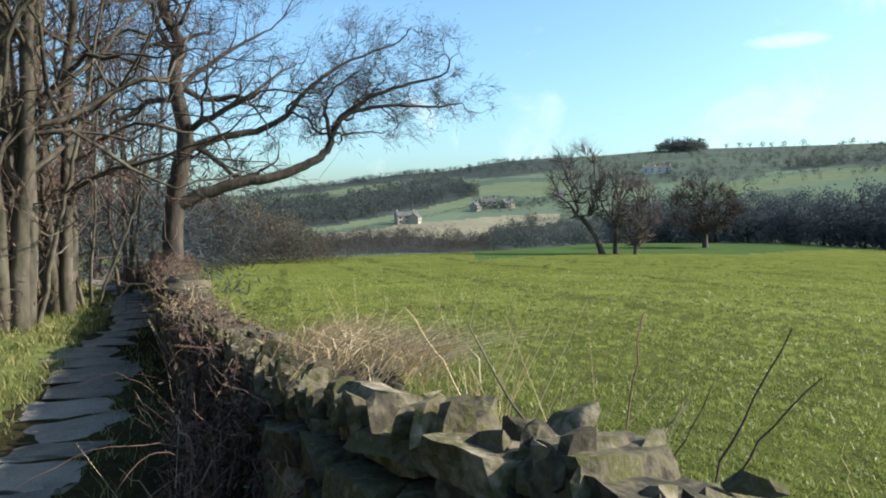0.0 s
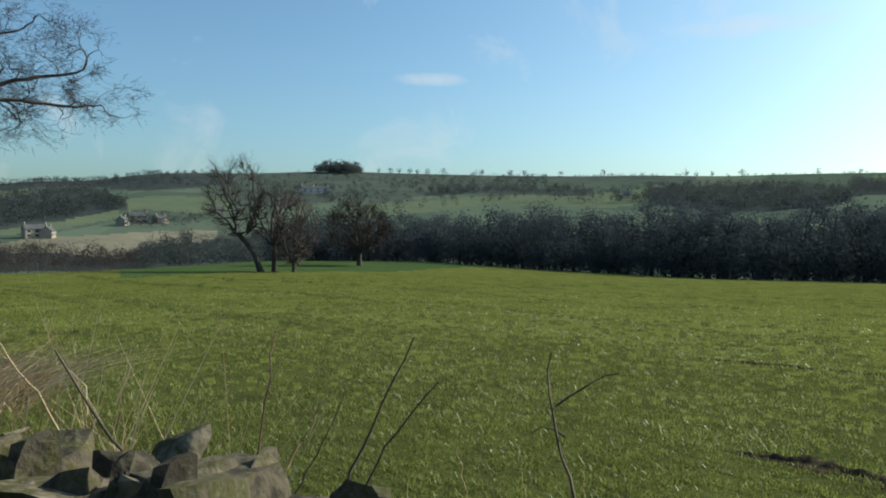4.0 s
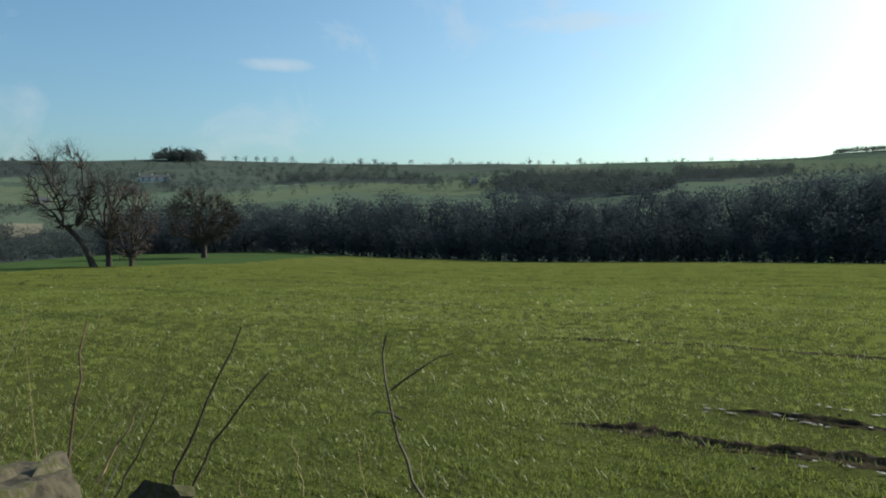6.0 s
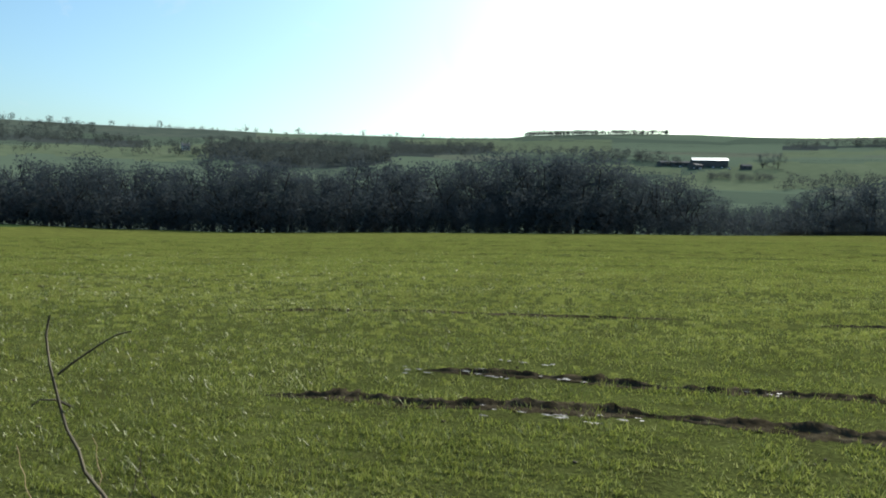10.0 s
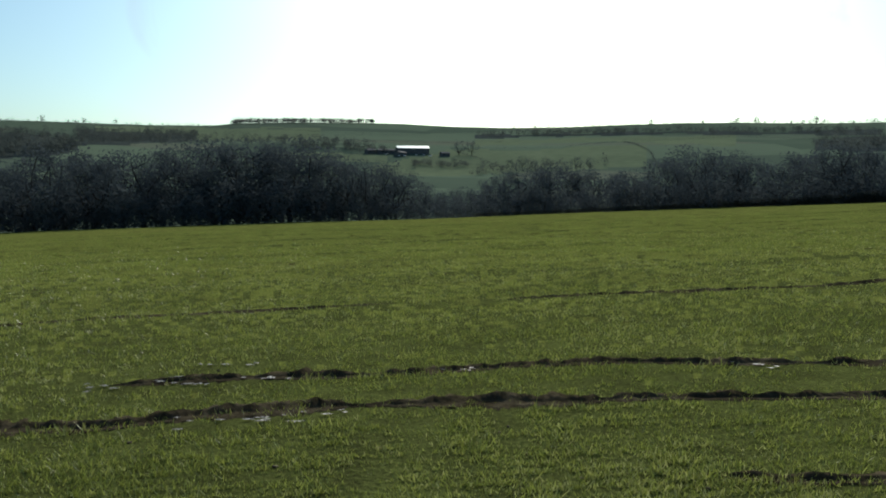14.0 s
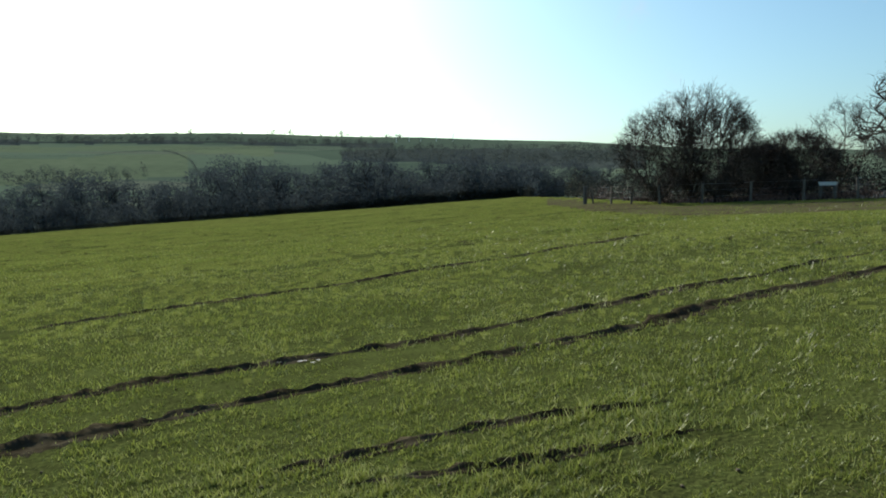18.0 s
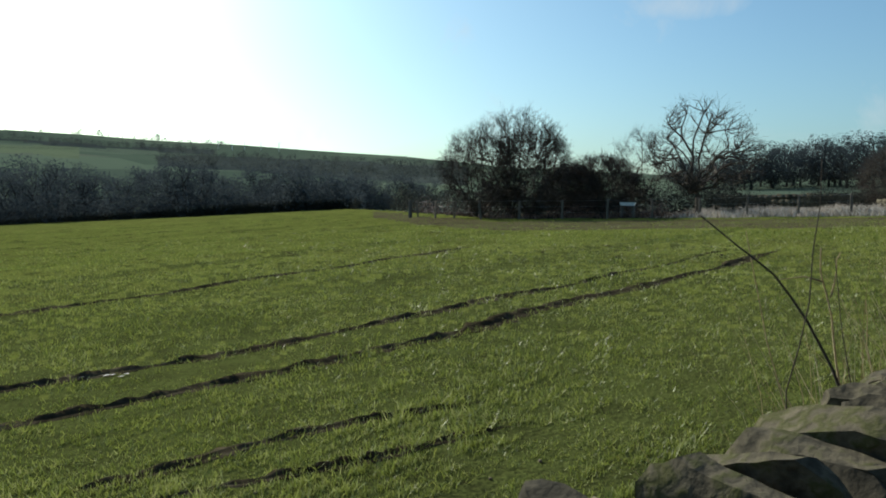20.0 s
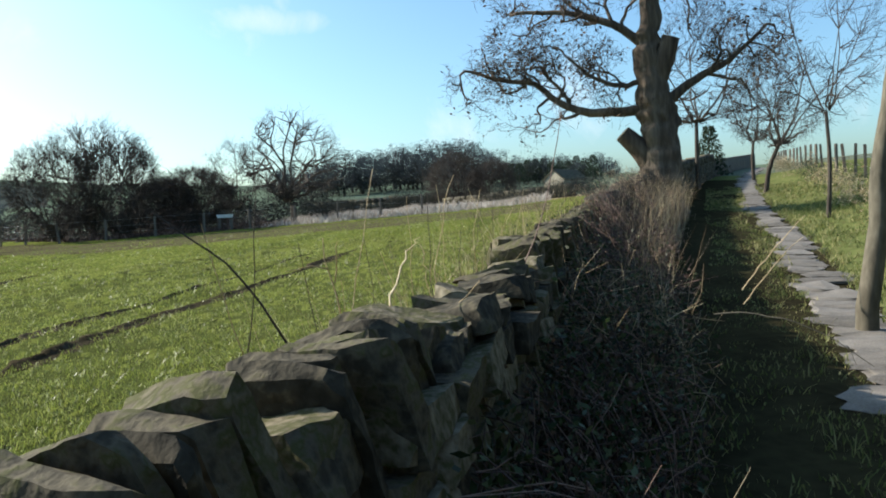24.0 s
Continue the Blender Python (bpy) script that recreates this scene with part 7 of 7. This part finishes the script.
# single wind-bent trees on the skyline
sky_a = np.array([21.0, 21.9, 22.6, 23.4, 24.0, 24.8, 26.0, 28.5, 29.0, 31.2, 32.3, 35.1, 38.3, 44.3, 45.0, 46.1, 48.1, 53.0, 55.6, 57.6, 97.0, 103.0, 104.2, 108.0])
sky_rng = np.random.default_rng(825)
sky_feet = on_slope(sky_a, np.interp(sky_a, *np.array(SKYLINE).T) - 0.05)
for q in sky_feet:
    h = sky_rng.uniform(10, 15)
    v, f = tree_clumps([(0, 0, 0.0)], [h], 110, sky_rng)
    m = Soup()
    m.tube([(0, 0, -1), (0.2, 0, h * 0.35), (0.3, 0.2, h * 0.75)], [0.3, 0.25, 0.1], 5)
    root = empty("tree", tuple(q), "small wind-bent bare tree on the skyline", "tree", "skyline trees")
    part("trunk", m.mesh("trunk", BARK_FAR), root)
    part("crown", raw("crown", v, f, FARTREE_HAZED), root)


def far_hedge(line, h, label, seed, gap=0.05, name="far_hedge"):
    """A hedge along a line of bearings and heights of view on the slope."""
    g_ = np.random.default_rng(seed)
    q = np.asarray(line, float)
    feet = on_slope(q[:, 0], q[:, 1])
    way_ = np.r_[0, np.cumsum(np.linalg.norm(np.diff(feet, axis=0), axis=1))]
    s_ = np.arange(0, way_[-1], h * 0.7)
    s_ = s_[g_.random(len(s_)) > gap]
    x_, y_ = np.interp(s_, way_, feet[:, 0]), np.interp(s_, way_, feet[:, 1])
    v_, f_ = tree_clumps(np.c_[x_, y_, land(x_, y_) - 0.2 * h], h * g_.uniform(0.7, 1.3, len(s_)), 22, g_)
    return tagged(new(name, raw(name, v_, f_, FARTREE_HAZED)), label, "hedge", "far hedges", "stuff")


HEDGE_LINES = [[(82, 2.52), (90.7, 2.56), (93.7, 2.92), (102.8, 3.2)], [(82.5, 2.25), (84, 1.7), (86.4, 0.9)], [(87, 3.5), (99, 3.6)], [(72, 2.9), (86, 3.0)], [(-9.6, -1.25), (-3.5, -0.1), (2.2, 0.85)],
               [(-4, -1.25), (-1, -0.7), (2.6, 0.1)], [(3, 0.6), (10, 0.6)], [(5, 1.9), (10, 2.15)], [(21, 1.65), (31, 2.48), (37, 2.45)], [(37, 2.75), (41.6, 3.0)], [(41, 3.35), (54, 3.4)], [(56, 3.45), (66, 2.9), (75, 3.1)],
               [(60, 3.8), (64, 3.2)], [(66, 3.9), (74, 3.6), (84, 3.7)], [(70, 3.4), (80, 3.45)], [(76, 2.0), (69, 1.5)], [(95, 2.95), (97, 2.2), (97.5, 1.2)], [(100, 3.35), (110, 2.9)], [(5, -0.9), (9, -1.2)], [(-6, -2.0), (1, -1.5)]]
for k, line in enumerate(HEDGE_LINES):
    far_hedge(line, 3.4, "dark hedgerow between far hillside fields", 850 + k)

# two taller trees beside the farm, and others standing clear
for az, el, h_ in ((82.6, 2.0, 18), (83.6, 2.0, 17), (87.5, 1.0, 13), (88.4, 0.9, 11), (91.6, 0.9, 13), (92.6, 0.9, 12)):
    b, r = hill(az, el)
    k = rng.integers(6)
    root = empty("tree", tuple(b), "bare tree standing in the hillside pastures", "tree", "hillside trees", turn=rng.uniform(0, 6))
    root.scale = (h_ / 10.3,) * 3
    part("trunk", WOOD[k][0], root)
    part("crown", WOOD[k][1], root)

# wind turbines along the moor
for az in (112.2, 113.2, 114.1, 115.3, 116.6):
    b, r = hill(az, 3.6)
    root = empty("wind_turbine", tuple(b), "distant white wind turbine on the moor", "wind turbine", "wind turbines")
    m = Soup()
    m.tube([(0, 0, -1), (0, 0, 13)], [0.5, 0.3], 6)
    part("tower", m.mesh("tower", WHITE), root)
    for q in range(3):
        an = q * 2.094 + rng.uniform(0, 2)
        m = Soup()
        dx, dz = math.sin(an) * 6, math.cos(an) * 6
        m.tube([(-0.8, 0, 13), (-0.8, dx, 13 + dz)], [0.3, 0.08], 4)
        part("blade", m.mesh("blade", WHITE), root)

# brown scrub at the corner of the field beyond the lane trees
pts, sz = [], []
for a_ in np.arange(-19, -8.6, 0.16):
    d_ = rng.uniform(62, 78)
    x, y, z = place(a_, d_)
    top_ = EYE[2] + d_ * math.tan(math.radians(float(np.interp(a_, [-19, -15.5, -14, -11.4, -9.2, -8.6], [2.2, 1.2, 0.7, -0.2, -1.9, -3.2])) + rng.uniform(-0.7, 0.15)))
    h = max(top_ - z, 0.8)
    pts.append((x, y, z + h * 0.45))
    sz.append((rng.uniform(0.7, 1.3), rng.uniform(0.7, 1.3), h * 0.55))
thicket("field_corner_scrub", pts, sz, BRUSH, "brown leafless scrub at the field corner", 36, per=420, leaf=0.04, category="scrub", stretch=1.3)

# ---- bank beside the lane ----
# unseen hedge behind the viewpoint, added to hold sky light off the lane wall
pts, sz = [], []
for y in np.arange(-9.0, 10.0, 0.55):
    for k in range(2):
        x = float(np.interp(-y, -PL[:, 1], PL[:, 0])) - 3.6 - rng.uniform(0, 1.6)
        h = rng.uniform(3.0, 5.0)
        pts.append((x, y, ground_at(x, y) + h * 0.5))
        sz.append((0.9, 0.8, h * 0.6))
thicket("sky_block_hedge", pts, sz, TWIG, "unseen dense hedge added across the path to block sky light", 35, per=420, leaf=0.085, category="hedge", stretch=1.2)
pts, sz, pts2, sz2 = [], [], [], []
for y in np.arange(-18, -60, -0.8):
    x = -3.6 + rng.normal(0, 0.3)
    z = ground_at(x, y)
    h = rng.uniform(0.5, 1.0)
    (pts if rng.random() < 0.5 else pts2).append((x, y, z + h * 0.35))
    (sz if len(sz) < len(pts) else sz2).append((0.5, 0.6, h * 0.6))
thicket("bank_ivy", pts, sz, LEAF_GREEN, "green ivy and bramble on the lane bank", 31, per=260, leaf=0.08, category="ivy")
thicket("bank_bracken", pts2, sz2, DRY, "pale dead bracken on the lane bank", 32, per=300, leaf=0.09, category="bracken")
pts, sz = [], []
for k in range(60):
    x, y = -5.2 - rng.uniform(0.3, 3.0), rng.uniform(8, 20)
    x = np.interp(-y, -PL[:, 1], PL[:, 0]) - rng.uniform(1.6, 4.0)
    h = rng.uniform(0.6, 1.6)
    pts.append((x, y, ground_at(x, y) + h * 0.4))
    sz.append((0.5, 0.5, h * 0.6))
thicket("bank_scrub", pts, sz, BRAMBLE, "brown dead scrub under the lane trees", 33, per=380, leaf=0.06, category="scrub")
pts, sz = [], []
for k in range(46):
    y = rng.uniform(17, 40)
    x = np.interp(-y, -PL[:, 1], PL[:, 0]) - rng.uniform(-3.5, 4.0)
    h = rng.uniform(2.0, 4.5)
    pts.append((x, y, ground_at(x, y) + h * 0.5))
    sz.append((1.0, 1.2, h * 0.6))
thicket("lane_scrub", pts, sz, TWIG_HAZED, "dark leafless scrub closing the lane", 34, per=600, leaf=0.045, category="scrub")
# brushwood at the feet of the lane trees, and the olive shrub between them
pts, sz, pts2, sz2 = [], [], [], []
for k in range(150):
    y = rng.uniform(6.5, 21)
    x = np.interp(-y, -PL[:, 1], PL[:, 0]) - 1.3 - rng.uniform(0, 1) ** 0.8 * 3.2
    h = rng.uniform(0.5, 1.3) + 0.5 * (k % 4 == 0)
    pts.append((x, y, ground_at(x, y) + h * 0.45))
    sz.append((0.4, 0.4, h * 0.6))
for k in range(60):
    y = rng.uniform(13.5, 26)
    x = np.interp(-y, -PL[:, 1], PL[:, 0]) - rng.uniform(1.2, 5.0)
    h = rng.uniform(1.8, 4.2)
    pts2.append((x, y, ground_at(x, y) + h * 0.5))
    sz2.append((0.7, 0.7, h * 0.55))
thicket("bank_brush", pts, sz, BRUSH, "brown dead brushwood at the feet of the lane trees", 36, per=420, leaf=0.085, category="scrub", stretch=2.0)
thicket("bank_shrub", pts2, sz2, BRUSH, "olive-brown leafless shrubs behind the lane trees", 37, per=520, leaf=0.04, category="scrub", stretch=2.0)
